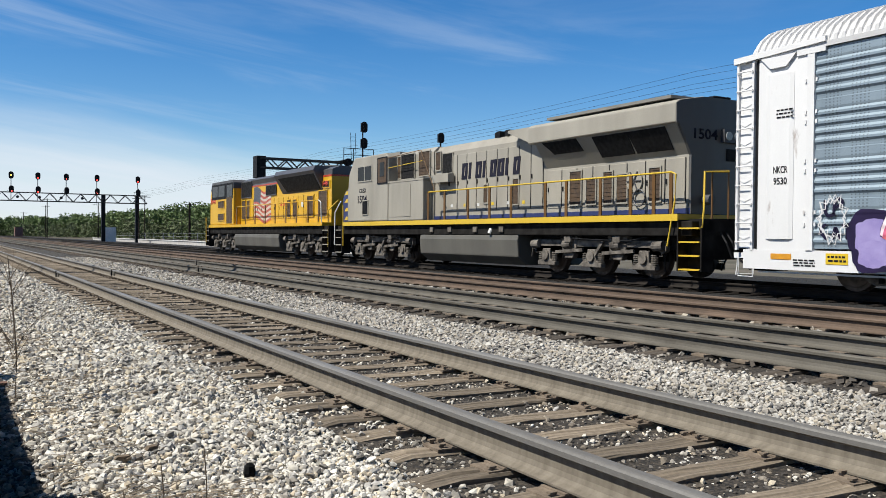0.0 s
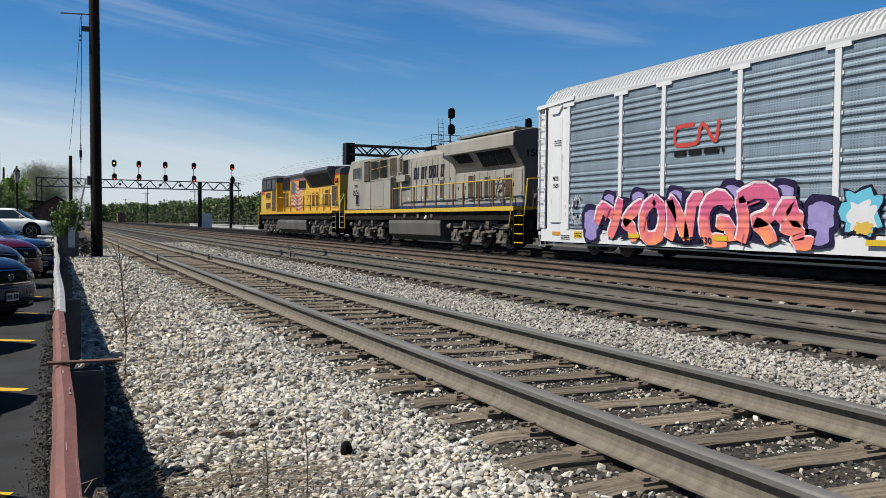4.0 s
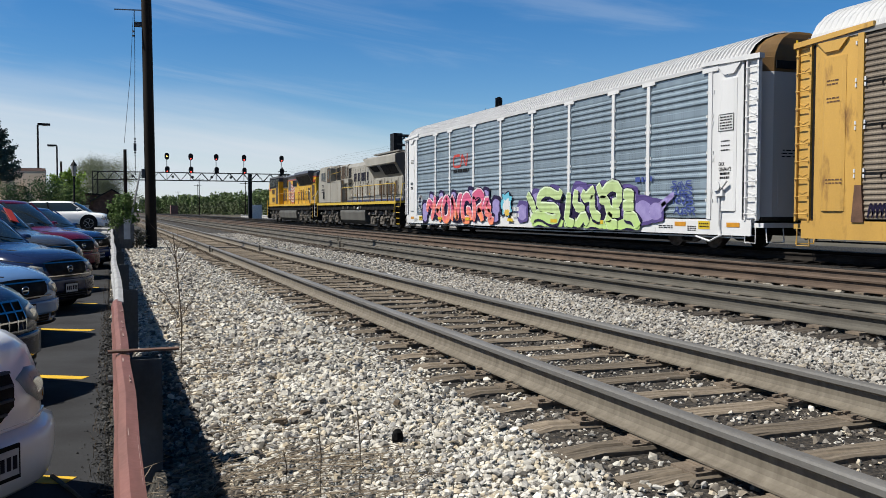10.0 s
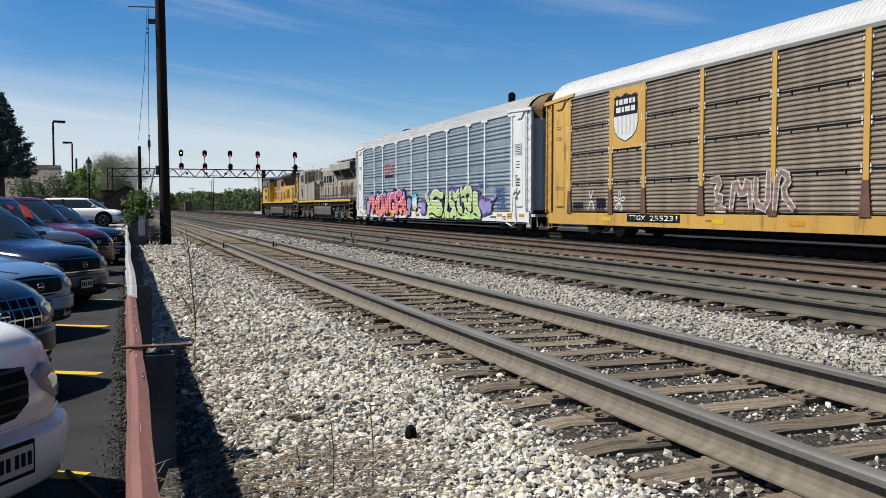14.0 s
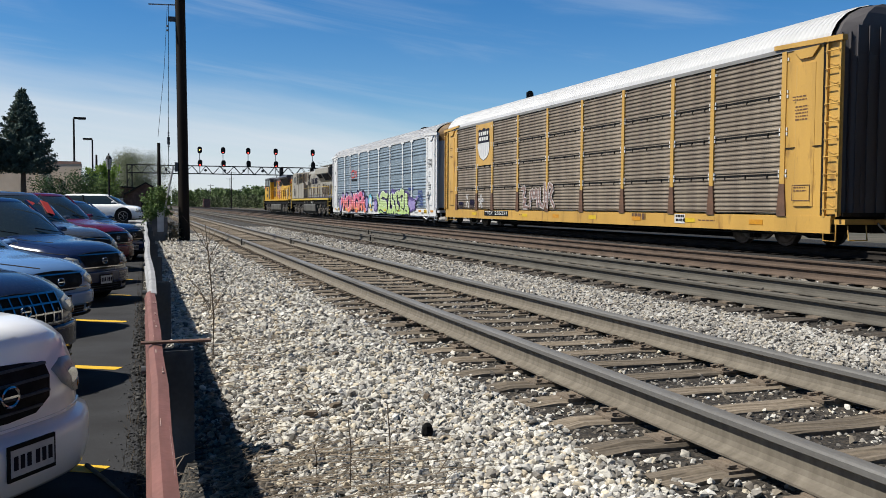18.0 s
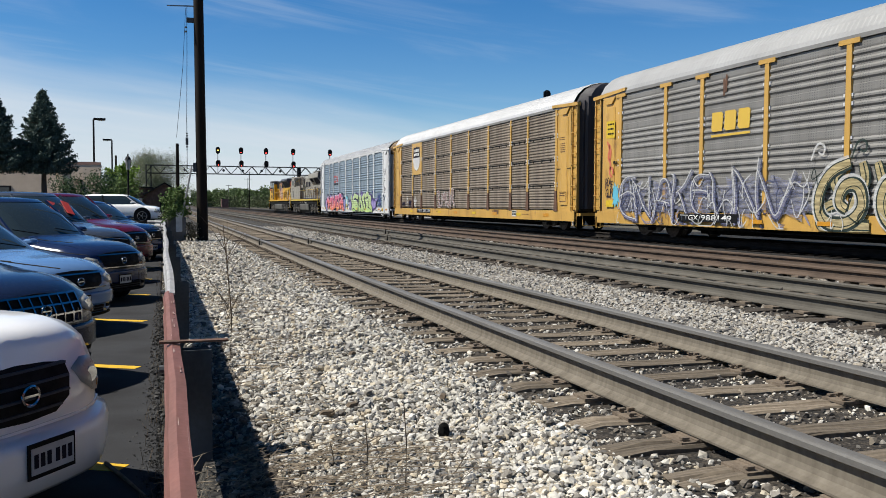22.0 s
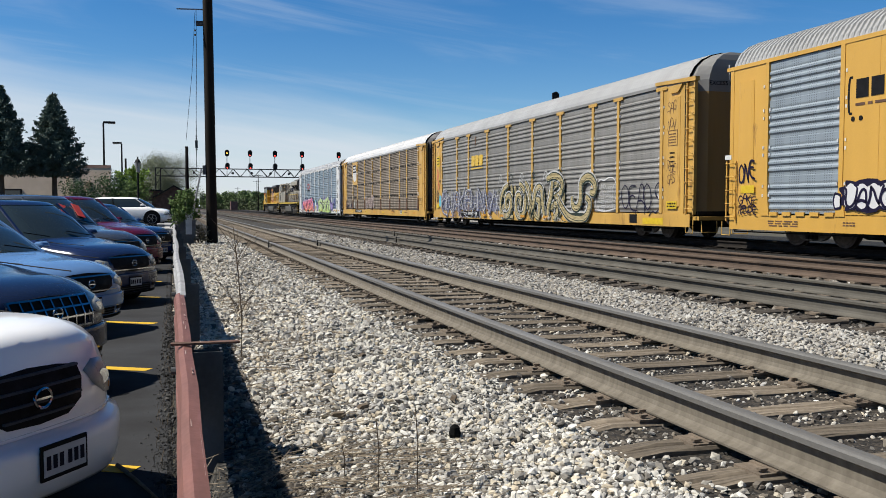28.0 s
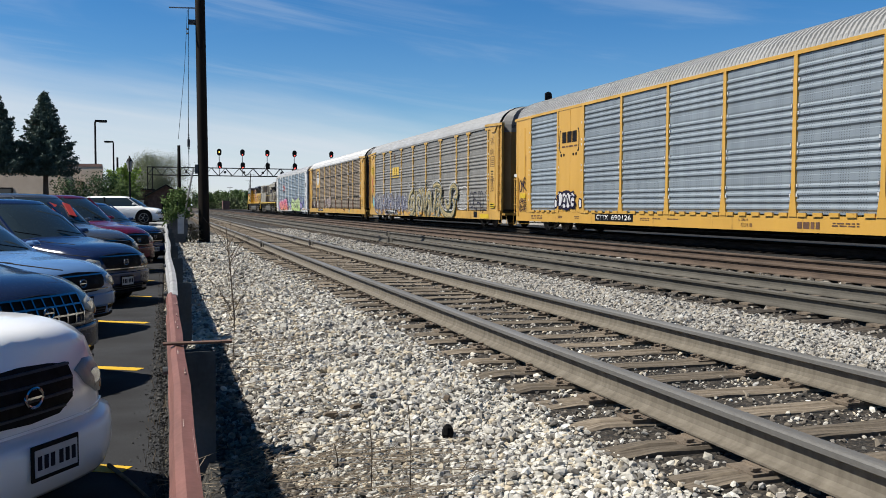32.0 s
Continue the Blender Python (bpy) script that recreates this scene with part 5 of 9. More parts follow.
    fl = [[(0.3, 0.3), (0.3 + 0.3 * math.cos(a - 0.25), 0.3 + 0.3 * math.sin(a - 0.25)), (0.3 + 0.34 * math.cos(a), 0.3 + 0.34 * math.sin(a)), (0.3 + 0.3 * math.cos(a + 0.25), 0.3 + 0.3 * math.sin(a + 0.25)), (0.3, 0.3)] for a in (0.3, 1.5, 2.8, 4.0, 5.2)]
    ribbon(root, "sprayed_tag", fl, 0.045, SPRAY["white"], side(-5.1, 0.92, -1.495))
    ribbon(root, "sprayed_tag", [[(i * 0.12, 0), (i * 0.12 + 0.1, 0.4), (i * 0.12 + 0.14, 0.05)] for i in range(6)], 0.05, SPRAY["black"], side(-2.2, 0.9, -1.495))
    ribbon(root, "sprayed_tag", [[(i * 0.1, 0), (i * 0.1 + 0.05, 0.55), (i * 0.1 + 0.1, 0.1)] for i in range(6)], 0.05, SPRAY["black"], side(-3.9, 0.9, -1.495))
    for k, (y, z, w, n) in enumerate(((-1.0, 4.0, 0.35, 2), (-1.0, 3.6, 0.4, 2), (-1.0, 1.75, 0.5, 2), (-26.9, 3.75, 0.5, 2), (-27.0, 3.5, 0.45, 5), (-27.0, 1.5, 0.45, 2), (-10, 0.62, 0.6, 1), (-23, 0.62, 0.8, 1))):
        small_print(root, y, z, w, n, RUSTY, 0.03, 0.08, -1.536 if z > 1 else -1.506, 40 + k)
    fr = Shape().box(0, 0.62, 0, 0.02, 0, 0.004).box(0, 0.62, 0.38, 0.40, 0, 0.004).box(0, 0.02, 0.02, 0.38, 0, 0.004).box(0.60, 0.62, 0.02, 0.38, 0, 0.004)
    part("test_box", fr, RUSTY, root, at=side(-26.95, 1.18, -1.535))
    part("rust_stripe", Shape().box(-1.512, -1.50, -28.0, -26.6, 2.50, 2.525), BLACK, root)
    for k in range(8):  # bright yellow reflector patches on the sill
        tag_plate("reflector", root, -4.3 - 3.0 * k, 0.56, 0.55, 0.13, LABEL_ORANGE if k % 2 else LABEL_YELLOW)
    return root


def car_three():
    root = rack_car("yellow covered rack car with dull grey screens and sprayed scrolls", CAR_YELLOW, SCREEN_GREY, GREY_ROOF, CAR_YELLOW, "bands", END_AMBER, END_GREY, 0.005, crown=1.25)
    letters("height_warning", "EXCESS HEIGHT CAR", 0.13, BLACK, root, end_face(-1.0, 4.82), 1.9, 0.015)
    # gold railway emblem with a line under it
    for a in (0.0, 0.62, 1.24):
        part("emblem", Shape().prism([(a, 0.08), (a + 0.08, 0.0), (a + 0.52, 0.0), (a + 0.56, 0.5), (a + 0.48, 0.56), (a + 0.04, 0.56)], "z", 0, 0.004), SPRAY["gold"], root, "plain gold emblem", at=side(-7.33, 3.20, -1.50))
    part("emblem_line", Shape().box(0, 1.8, 0, 0.07, 0, 0.004), SPRAY["gold"], root, at=side(-7.33, 3.04, -1.50))
    tag_plate("number_board", root, -5.75, 0.55, 3.0, 0.25, BLACK, x=-1.571)
    letters("car_mark", "TTGX", 0.165, PLAIN_WHITE, root, side(-5.88, 0.592, -1.576), 0.98, 0.012)
    letters("car_number", "988149", 0.165, PLAIN_WHITE, root, side(-7.00, 0.592, -1.576), 1.48, 0.012)
    # blue and grey word, weathered
    thin_steel = worn(pressed(surf("spray_thin_steel", (0.30, 0.31, 0.40), (0.20, 0.21, 0.33), 3)), 0.15, 0.75)
    for k in range(5):
        splash(root, "sprayed_cloud", 2.3, 1.35, thin_steel, side(-1.75 - 1.95 * k, 0.60, -1.5405 - k * 0.001), 100 + k, spikes=8, deep=0.34)
    dusk = worn(spray_fade("spray_dusk_blue", (0.30, 0.31, 0.37), (0.20, 0.20, 0.30), 1.3), 0.4, 0.85)
    ink = worn(surf("spray_thin_ink", (0.04, 0.05, 0.12), (0.07, 0.08, 0.15), 3), 0.4, 0.9)
    chalk = worn(surf("spray_thin_white", (0.70, 0.70, 0.68), (0.6, 0.6, 0.6), 3), 0.55, 0.95)
    sprayed_word(root, "ENAKEUNV", -1.95, 0.78, 8.9, 1.1, ((0.17, ink, 0.03, -0.02), (0.11, dusk, 0.0, 0.0), (0.04, chalk, -0.05, 0.04)), 21, -1.5465, 1.9)
    jags(root, -1.9, 0.62, 8.9, 1.3, 26, 0.05, ink, 201, -1.5462)
    jags(root, -1.9, 0.62, 9.4, 1.3, 34, 0.035, chalk, 202, -1.5755)
    jags(root, -1.9, 0.62, 8.9, 1.2, 12, 0.09, dusk, 203, -1.5460)
    # great scrolled letters: pale edge, dark lines, sand body
    sand = worn(pressed(spray_fade("spray_sand", (0.58, 0.47, 0.24), (0.44, 0.36, 0.20), 1.8)), 0.55, 1.0)
    dark = worn(surf("spray_dark_green", (0.022, 0.04, 0.035), (0.03, 0.045, 0.04), 3), 0.8, 1.0)
    under = [[[(31.0 - u, max(0.5, 2.55 - v)) for u, v in l] for l in g] for g in SCROLLS[:4]]  # a fainter tangle behind them
    sprayed_piece(root, under, ((0.34, dark, 0.0, 0.0), (0.25, sand, -0.01, 0.01), (0.04, dark, 0.02, -0.02)), -1.5495 + 0.006, 3)
    sprayed_piece(root, SCROLLS, ((0.46, chalk, -0.03, 0.03), (0.37, dark, 0.0, 0.0), (0.25, sand, -0.02, 0.015), (0.025, dark, 0.05, -0.04)), -1.5595, 3)
    jags(root, -11.8, 0.62, 7.2, 1.5, 16, 0.035, dark, 204, -1.5835)
    jags(root, -11.8, 0.62, 7.2, 1.6, 16, 0.03, chalk, 205, -1.5845)
    for k in range(6):  # small curls round the letters
        u = 0.4 + k * 1.35
        ribbon(root, "sprayed_scroll", [[(u, 1.5), (u + 0.2, 1.95), (u + 0.5, 1.85), (u + 0.42, 1.6), (u + 0.25, 1.7)]], 0.06, dark if k % 2 else chalk, side(-11.2, 0.66, -1.5515))
    for k in range(4):
        sprayed_word(root, ("SUNOVEGA", "EAROCVUN", "UGENASRO", "NOERUKAC")[k], -21.95, 1.68 - 0.24 * k, 1.5, 0.15, ((0.032, chalk, 0.0, 0.0),), 50 + k, -1.502)
    ribbon(root, "sprayed_tag", [[(0, 0.2), (0.05, 1.0), (0.4, 1.25), (0.7, 1.15), (1.1, 1.3), (1.6, 1.2), (1.75, 0.6)], [(0.0, 0.1), (0.8, 0.0), (1.7, 0.15)]], 0.05, SPRAY["white"], side(-21.85, 0.85, -1.502))
    sprayed_word(root, "OEAOS", -23.9, 0.95, 2.6, 0.8, ((0.05, SPRAY["black"], 0.0, 0.0),), 44, -1.50, 1.4)
    # sprayed and printed work on the corner panels
    tag_plate("yellow_sign", root, -0.98, 3.45, 0.62, 0.62, LABEL_YELLOW, x=-1.534, label="yellow maker's sign with plain dark bars")
    small_print(root, -1.08, 3.92, 0.45, 3, BLACK, 0.06, 0.17, -1.540, 61)
    ribbon(root, "sprayed_tag", [[(0.1, 1.3), (0.3, 1.0), (0.15, 0.7), (0.4, 0.5), (0.25, 0.15), (0.5, 0.0)], [(0.25, 1.2), (0.4, 0.9), (0.3, 0.6)], [(0.3, 0.3), (0.5, 0.35), (0.55, 0.1)]], 0.12, SPRAY["red"], side(-0.95, 2.05, -1.536))
    sprayed_word(root, "ROVE", -0.95, 1.72, 0.55, 0.26, ((0.03, SPRAY["black"], 0.0, 0.0),), 81, -1.5365)
    sprayed_word(root, "GUN", -0.95, 1.36, 0.55, 0.26, ((0.03, SPRAY["black"], 0.0, 0.0),), 82, -1.5365)
    splash(root, "sprayed_patch", 0.55, 1.0, SPRAY["cyan"], side(-1.45, 0.9, -1.539), 71, deep=0.4)
    small_print(root, -1.5, 2.5, 0.32, 1, BLACK, 0.12, x=-1.536, seed=62)
    tag_plate("warning_label", root, -1.0, 0.98, 0.55, 0.24, LABEL_YELLOW, x=-1.534)
    tag_plate("warning_label", root, -26.95, 0.98, 0.6, 0.24, LABEL_YELLOW, x=-1.534)
    small_print(root, -27.0, 1.12, 0.5, 2, BLACK, 0.05, 0.09, -1.540, 63)
    for k, (z, wd) in enumerate(((4.15, "SAC"), (3.6, "NOV"), (2.2, "RUE"), (1.8, "GAS"))):
        sprayed_word(root, wd, -26.95, z, 0.5, 0.26, ((0.022, RUSTY, 0.0, 0.0),), 70 + k, -1.536)
    fr = Shape().box(0, 0.55, 0, 0.02, 0, 0.004).box(0, 0.55, 0.48, 0.50, 0, 0.004).box(0, 0.02, 0.02, 0.48, 0, 0.004).box(0.53, 0.55, 0.02, 0.48, 0, 0.004)
    part("test_box", fr, RUSTY, root, at=side(-27.0, 3.0, -1.535))
    small_print(root, -27.05, 3.36, 0.42, 4, RUSTY, 0.035, 0.09, -1.536, 64)
    small_print(root, -27.1, 2.75, 0.3, 4, BLACK, 0.05, 0.14, -1.536, 65)
    ribbon(root, "rust_run", [[(0, 0.5), (0.03, 0.2), (0.0, 0.0)], [(0.12, 0.6), (0.1, 0.1)]], 0.1, RUSTY, side(-7.9, 4.2, -1.50))
    for k in range(5):
        tag_plate("reflector", root, -9.3 - 2.6 * k, 0.55, 0.5, 0.11, LABEL_ORANGE, x=-1.571)
    tag_plate("placard", root, -24.5, 0.48, 0.5, 0.3, BLACK)
    tag_plate("placard", root, -25.4, 0.45, 1.3, 0.22, LABEL_YELLOW)
    return root


def car_four():
    root = rack_car("clean yellow rack car with bright steel screens and ribbed roof", RACK_YELLOW, SCREEN_STEEL, GREY_ROOF, RACK_YELLOW, "bands", END_AMBER, RACK_YELLOW, 0.055, None,
                    [2.1, 4.9, 7.2, 10.15, 13.15, 16.15, 19.12, 22.08, 25.0, 27.6], False, False, 1.10)
    # dark bracketed railway emblem
    ribbon(root, "emblem", [[(0.12, 0.55), (0.0, 0.55), (0.0, -0.30), (0.12, -0.30)], [(1.62, 0.55), (1.74, 0.55), (1.74, -0.30), (1.62, -0.30)]], 0.06, BLACK, side(-5.1, 3.55, -1.508), taper=0)
    for a in (0.06, 0.53, 0.98):
        part("emblem", Shape().box(a, a + 0.38, 0.0, 0.44, 0, 0.004), BLACK, root, "plain black emblem", at=side(-5.28, 3.60, -1.508))
    small_print(root, -5.3, 3.42, 1.4, 1, RUSTY, 0.06, x=-1.508, seed=71)
    for y in (-5.25, -5.5, -6.35, -6.6):
        part("emblem_dot", Shape().disc((-1.506, y, 3.12), "x", 0.06, 0.012, 14), BLACK, root)
    splash(root, "sprayed_tag", 2.0, 0.85, SPRAY["black"], side(-4.8, 0.88, -1.535), 75, spikes=10, deep=0.2)
    for i, q in enumerate((0.25, 0.62, 0.98, 1.35)):
        splash(root, "sprayed_tag", 0.42, 0.62, SPRAY["white"], side(-4.8 - q, 0.98, -1.5375 - 0.0006 * i), 76 + i, spikes=6, deep=0.14)
    sprayed_word(root, "UANG", -5.05, 1.08, 1.5, 0.42, ((0.07, SPRAY["black"], 0.0, 0.0),), 77, -1.542)
    for q in (-4.68, -6.9):
        splash(root, "sprayed_tag", 0.3, 0.45, SPRAY["black"], side(q, 0.95, -1.535), 81, spikes=5, deep=0.1)
        splash(root, "sprayed_tag", 0.2, 0.32, SPRAY["white"], side(q - 0.05, 1.01, -1.538), 82, spikes=5, deep=0.1)
    tag_plate("number_board", root, -8.25, 0.52, 2.8, 0.27, BLACK)
    letters("car_mark", "CTTX", 0.18, PLAIN_WHITE, root, side(-8.36, 0.563, -1.511), 0.92, 0.012)
    letters("car_number", "690126", 0.18, PLAIN_WHITE, root, side(-9.51, 0.563, -1.511), 1.40, 0.012)
    small_print(root, -19.3, 0.50, 0.8, 1, RUSTY, 0.17, x=-1.506, seed=72)
    letters("load_mark", "L 50-4", 0.07, RUSTY, root, side(-16.9, 0.66, -1.506), 0.4)
    letters("load_mark", "GLH1B", 0.10, RUSTY, root, side(-17.0, 0.50, -1.506), 0.5)
    sprayed_word(root, "ONE", -0.95, 1.82, 0.7, 0.42, ((0.06, SPRAY["black"], 0.0, 0.0),), 83, -1.5365, 1.6)
    sprayed_word(root, "CAKE", -0.95, 1.18, 0.75, 0.2, ((0.035, SPRAY["black"], 0.0, 0.0),), 84, -1.5365)
    sprayed_word(root, "REUSE", -0.95, 0.90, 0.8, 0.2, ((0.035, SPRAY["black"], 0.0, 0.0),), 85, -1.5365)
    tag_plate("warning_label", root, -1.05, 1.42, 0.6, 0.22, LABEL_YELLOW, x=-1.534)
    tag_plate("stencil_plate", root, -0.25, 2.40, 0.3, 0.13, PLAIN_WHITE, x=-1.506)
    for k, (y, w, n) in enumerate(((-2.2, 1.2, 3), (-5.0, 0.4, 2), (-6.5, 0.4, 2), (-11.5, 0.6, 2), (-12.3, 0.5, 1), (-13.2, 0.7, 1), (-20.5, 0.9, 2), (-23, 0.8, 2))):
        small_print(root, y, 0.64, w, n, RUSTY, 0.03, 0.06, seed=80 + k)
    # lashing slots along the foot of the screens
    for a, b in ((2.1, 4.9), (7.2, 10.15), (10.15, 13.15), (13.15, 16.15), (16.15, 19.12), (19.12, 22.08), (22.08, 25.0)):
        for q in range(5):
            u = a + 0.35 + q * (b - a - 0.7) / 4
            part("foot_block", Shape().box(-1.535, -1.49, -u - 0.16, -u + 0.16, 0.80, 0.90), RACK_YELLOW, root)
    return root


# the train: builder, and how far its root lies ahead of the second rack car's front
TRAIN = [(car_one(), 29.75), (car_two(), 0.0), (car_three(), -29.9), (car_four(), -59.7)]


def train_at(t):
    """How far the front of the second rack car has come along the track: it gathers speed gently, with small surges as the slack runs in and out."""
    surge = ((0, 0.0), (11, 0.02), (14.5, 0.27), (20, 0.29), (22, 0.27), (25.5, 0.38), (28, 0.10), (32, 0.08))
    k = max(i for i in range(len(surge) - 1) if surge[i][0] <= t)
    (t0, a), (t1, b) = surge[k], surge[k + 1]
    u = (t - t0) / (t1 - t0)
    return -15.9 + 3.135 * t + 0.0128 * t * t + a + (b - a) * u * u * (3 - 2 * u)

# ---- the two locomotives: local y runs forward from the trailing end, z up from the rail ----
LOCO_GREY = paint("grey_loco_paint", (0.43, 0.40, 0.335), 0.58)
LOCO_ROOF = paint("sooty_roof_paint", (0.26, 0.25, 0.225), 0.6, 0.6)
LOCO_BLUE = paint("blue_stripe_paint", (0.03, 0.045, 0.15), 0.7)
# Rear faces of the grey locomotive, darker than its sides.
LOCO_END_DARK = paint("dark_loco_end_paint", (0.125, 0.122, 0.118), 0.7)
LOCO_YELLOW = paint("yellow_loco_paint", (0.78, 0.45, 0.014), 0.70, 0.4)
HAND_YELLOW = paint("yellow_handrail_paint", (0.74, 0.50, 0.04), 0.8, 0.4)
# Handrail yellow browned, so the shade on the posts is in the colour.
STANCHION_SHADE = paint("shade_browned_yellow_paint", (0.17, 0.08, 0.014), 0.6, 0.5)
ARMOUR = paint("harbour_grey_paint", (0.105, 0.105, 0.112), 0.6)
TANK_GREY = paint("dusty_tank_paint", (0.135, 0.128, 0.11), 0.6, 0.6)
GRILLE = surf("dark_grille", (0.025, 0.025, 0.026), (0.012, 0.012, 0.012), 8, 0.7, 0, 0.1, 90)
DOOR_BROWN = surf("brown_grille", (0.10, 0.06, 0.03), (0.05, 0.032, 0.02), 6, 0.7, 0, 0.2, 60)
LOCO_GLASS = surf("cab_glass", (0.02, 0.022, 0.024), (0.012, 0.013, 0.014), 3, 0.15)
FLAG_RED = surf("faded_flag_red", (0.50, 0.11, 0.08), (0.40, 0.10, 0.07), 3, 0.5)
FLAG_WHITE = surf("faded_flag_white", (0.62, 0.56, 0.48), (0.52, 0.46, 0.38), 3, 0.5)
FLAG_BLUE = surf("faded_flag_blue", (0.10, 0.11, 0.13), (0.06, 0.07, 0.09), 14, 0.5)
RED_STRIPE = surf("red_stripe", (0.55, 0.05, 0.02), (0.42, 0.05, 0.02), 3, 0.4)


def loco_truck(parent, y, axles, flip):
    """A three-axle truck: outer frame, pedestals, springs, brake cylinders, traction gear."""
    root = part("truck", Shape().box(-0.9, 0.9, axles[0] - 0.5, axles[-1] + 0.5, 0.45, 0.75), UNDER, parent, at=pose(0, y, 0))
    part("bolster", Shape().box(-1.04, 1.04, axles[0] - 0.95, axles[-1] + 0.95, 0.752, 1.11), UNDER, root)
    for sx in (-1, 1):
        a, b = axles[0] - 0.75, axles[-1] + 0.75
        pr = [(a, 0.98), (a, 0.72), (a + 0.2, 0.60)]
        for q in axles:
            pr += [(q - 0.62, 0.60), (q - 0.42, 0.78), (q + 0.42, 0.78), (q + 0.62, 0.60)]
        pr += [(b - 0.2, 0.60), (b, 0.72), (b, 0.98)]
        soften(part("side_frame", Shape().prism(pr, "x", sx * 1.05, sx * 1.20), TRUCK, root), 0.02)
        for q in ((axles[0] + axles[1]) / 2, (axles[1] + axles[2]) / 2):
            soften(part("frame_pedestal", Shape().prism([(q - 0.42, 1.10), (q - 0.30, 0.62), (q - 0.16, 0.44), (q + 0.16, 0.44), (q + 0.30, 0.62), (q + 0.42, 1.10)], "x", sx * 1.04, sx * 1.23), TRUCK, root), 0.03)
            part("brake_beam", Shape().bar((sx * 1.27, q - 0.7, 0.70), (sx * 1.27, q + 0.55, 0.62), 0.06, 0.09), TRUCK, root)
            part("sand_box", Shape().box(min(sx * 1.22, sx * 1.36), max(sx * 1.22, sx * 1.36), q - 0.24, q + 0.06, 0.92, 1.09), TRUCK, root)
        part("air_hose", Shape().tube([(sx * 1.30, axles[0] - 0.2, 1.08), (sx * 1.33, axles[0] + 0.5, 0.96), (sx * 1.33, axles[1] + 0.3, 1.00), (sx * 1.30, axles[2], 1.08)], 0.02, 6), BLACK, root)
        for q in axles:
            bx = part("journal_box", Shape().prism([(q - 0.42, 0.22), (q - 0.42, 0.34), (q - 0.2, 0.40), (q - 0.17, 0.72), (q + 0.17, 0.72), (q + 0.2, 0.40), (q + 0.42, 0.34), (q + 0.42, 0.22)], "x", sx * 1.08, sx * 1.26), TRUCK, root)
            soften(bx, 0.02)
            part("bearing_cap", Shape().disc((sx * 1.28, q, 0.53), "x", 0.15, 0.07, 16), TRUCK, bx)
            for d in (-0.33, 0.33):
                sp = Shape()
                for k in range(5):
                    sp.disc((sx * 1.17, q + d, 0.38 + k * 0.055), "z", 0.10, 0.03, 10)
                part("coil_spring", sp, TRUCK, bx)
        for q in (axles[0] - 0.55, (axles[0] + axles[1]) / 2, (axles[1] + axles[2]) / 2, axles[2] + 0.5):
            cy = part("brake_cylinder", Shape().tube([(sx * 1.22, q - 0.16, 0.86), (sx * 1.22, q + 0.2, 0.84)], 0.13, 12), TRUCK, root)
            part("brake_rod", Shape().bar((sx * 1.2, q + 0.2, 0.84), (sx * 1.1, q + 0.42, 0.45), 0.05), TRUCK, cy)
        part("damper", Shape().bar((sx * 1.24, axles[1] - 0.5, 0.95), (sx * 1.24, axles[1] - 0.15, 0.55), 0.08), TRUCK, root)
        part("sand_hose", Shape().tube([(sx * 1.1, axles[0] - 0.6, 1.2), (sx * 1.18, axles[0] - 0.66, 0.8), (sx * 1.0, axles[0] - 0.52, 0.2)], 0.025, 6), BLACK, root)
    for q in axles:
        wheelset(root, q, 0.53)
    return root


def stanchions(root, ys, x, z0, z1, post, rail):
    """A side handrail on its stanchions."""
    part("handrail", Shape().tube([(x, ys[0], z1), (x, ys[-1], z1)], 0.024, 8), rail, root)
    for y in ys:
        part("stanchion", Shape().box(x - 0.015, x + 0.015, y - 0.055, y + 0.055, z0, z1), post, root)


def louvre(root, y0, y1, z0, z1, x, mat, frame_mat, n=8, name="louvre"):
    """A dark grille behind thin blades, in a raised frame, on the -x side."""
    g = part(name, Shape().box(x - 0.012, x + 0.02, y0, y1, z0, z1), mat, root)
    fr = Shape().box(x - 0.03, x, y0 - 0.04, y0, z0 - 0.04, z1 + 0.04).box(x - 0.03, x, y1, y1 + 0.04, z0 - 0.04, z1 + 0.04)
    fr.box(x - 0.03, x, y0, y1, z0 - 0.04, z0).box(x - 0.03, x, y0, y1, z1, z1 + 0.04)
    part("grille_frame", fr, frame_mat, g)
    bl = Shape()
    for k in range(n):
        z = z0 + (k + 0.5) * (z1 - z0) / n
        bl.bar((x - 0.016, y0, z), (x - 0.016, y1, z), 0.012, 0.008)
    part("grille_blade", bl, mat, g)
    return g


def hood_doors(root, y0, y1, z0, z1, x, n, mat):
    """A row of engine doors with seams, hinges and latches."""
    w = (y1 - y0) / n
    for k in range(n):
        a = y0 + k * w
        d = part("hood_door", Shape().box(x - 0.018, x + 0.01, a + 0.02, a + w - 0.02, z0, z1), mat, root)
        soften(d, 0.008, 1)
        part("door_seam", Shape().box(x - 0.019, x - 0.012, a - 0.008, a + 0.010, z0, z1), BLACK, d)
        part("door_latch", Shape().box(x - 0.04, x - 0.018, a + w - 0.09, a + w - 0.05, (z0 + z1) / 2 - 0.08, (z0 + z1) / 2 + 0.06), BLACK, d)
        part("door_hinge", Shape().box(x - 0.03, x - 0.018, a + 0.02, a + 0.05, z0 + 0.15, z0 + 0.3), mat, d)


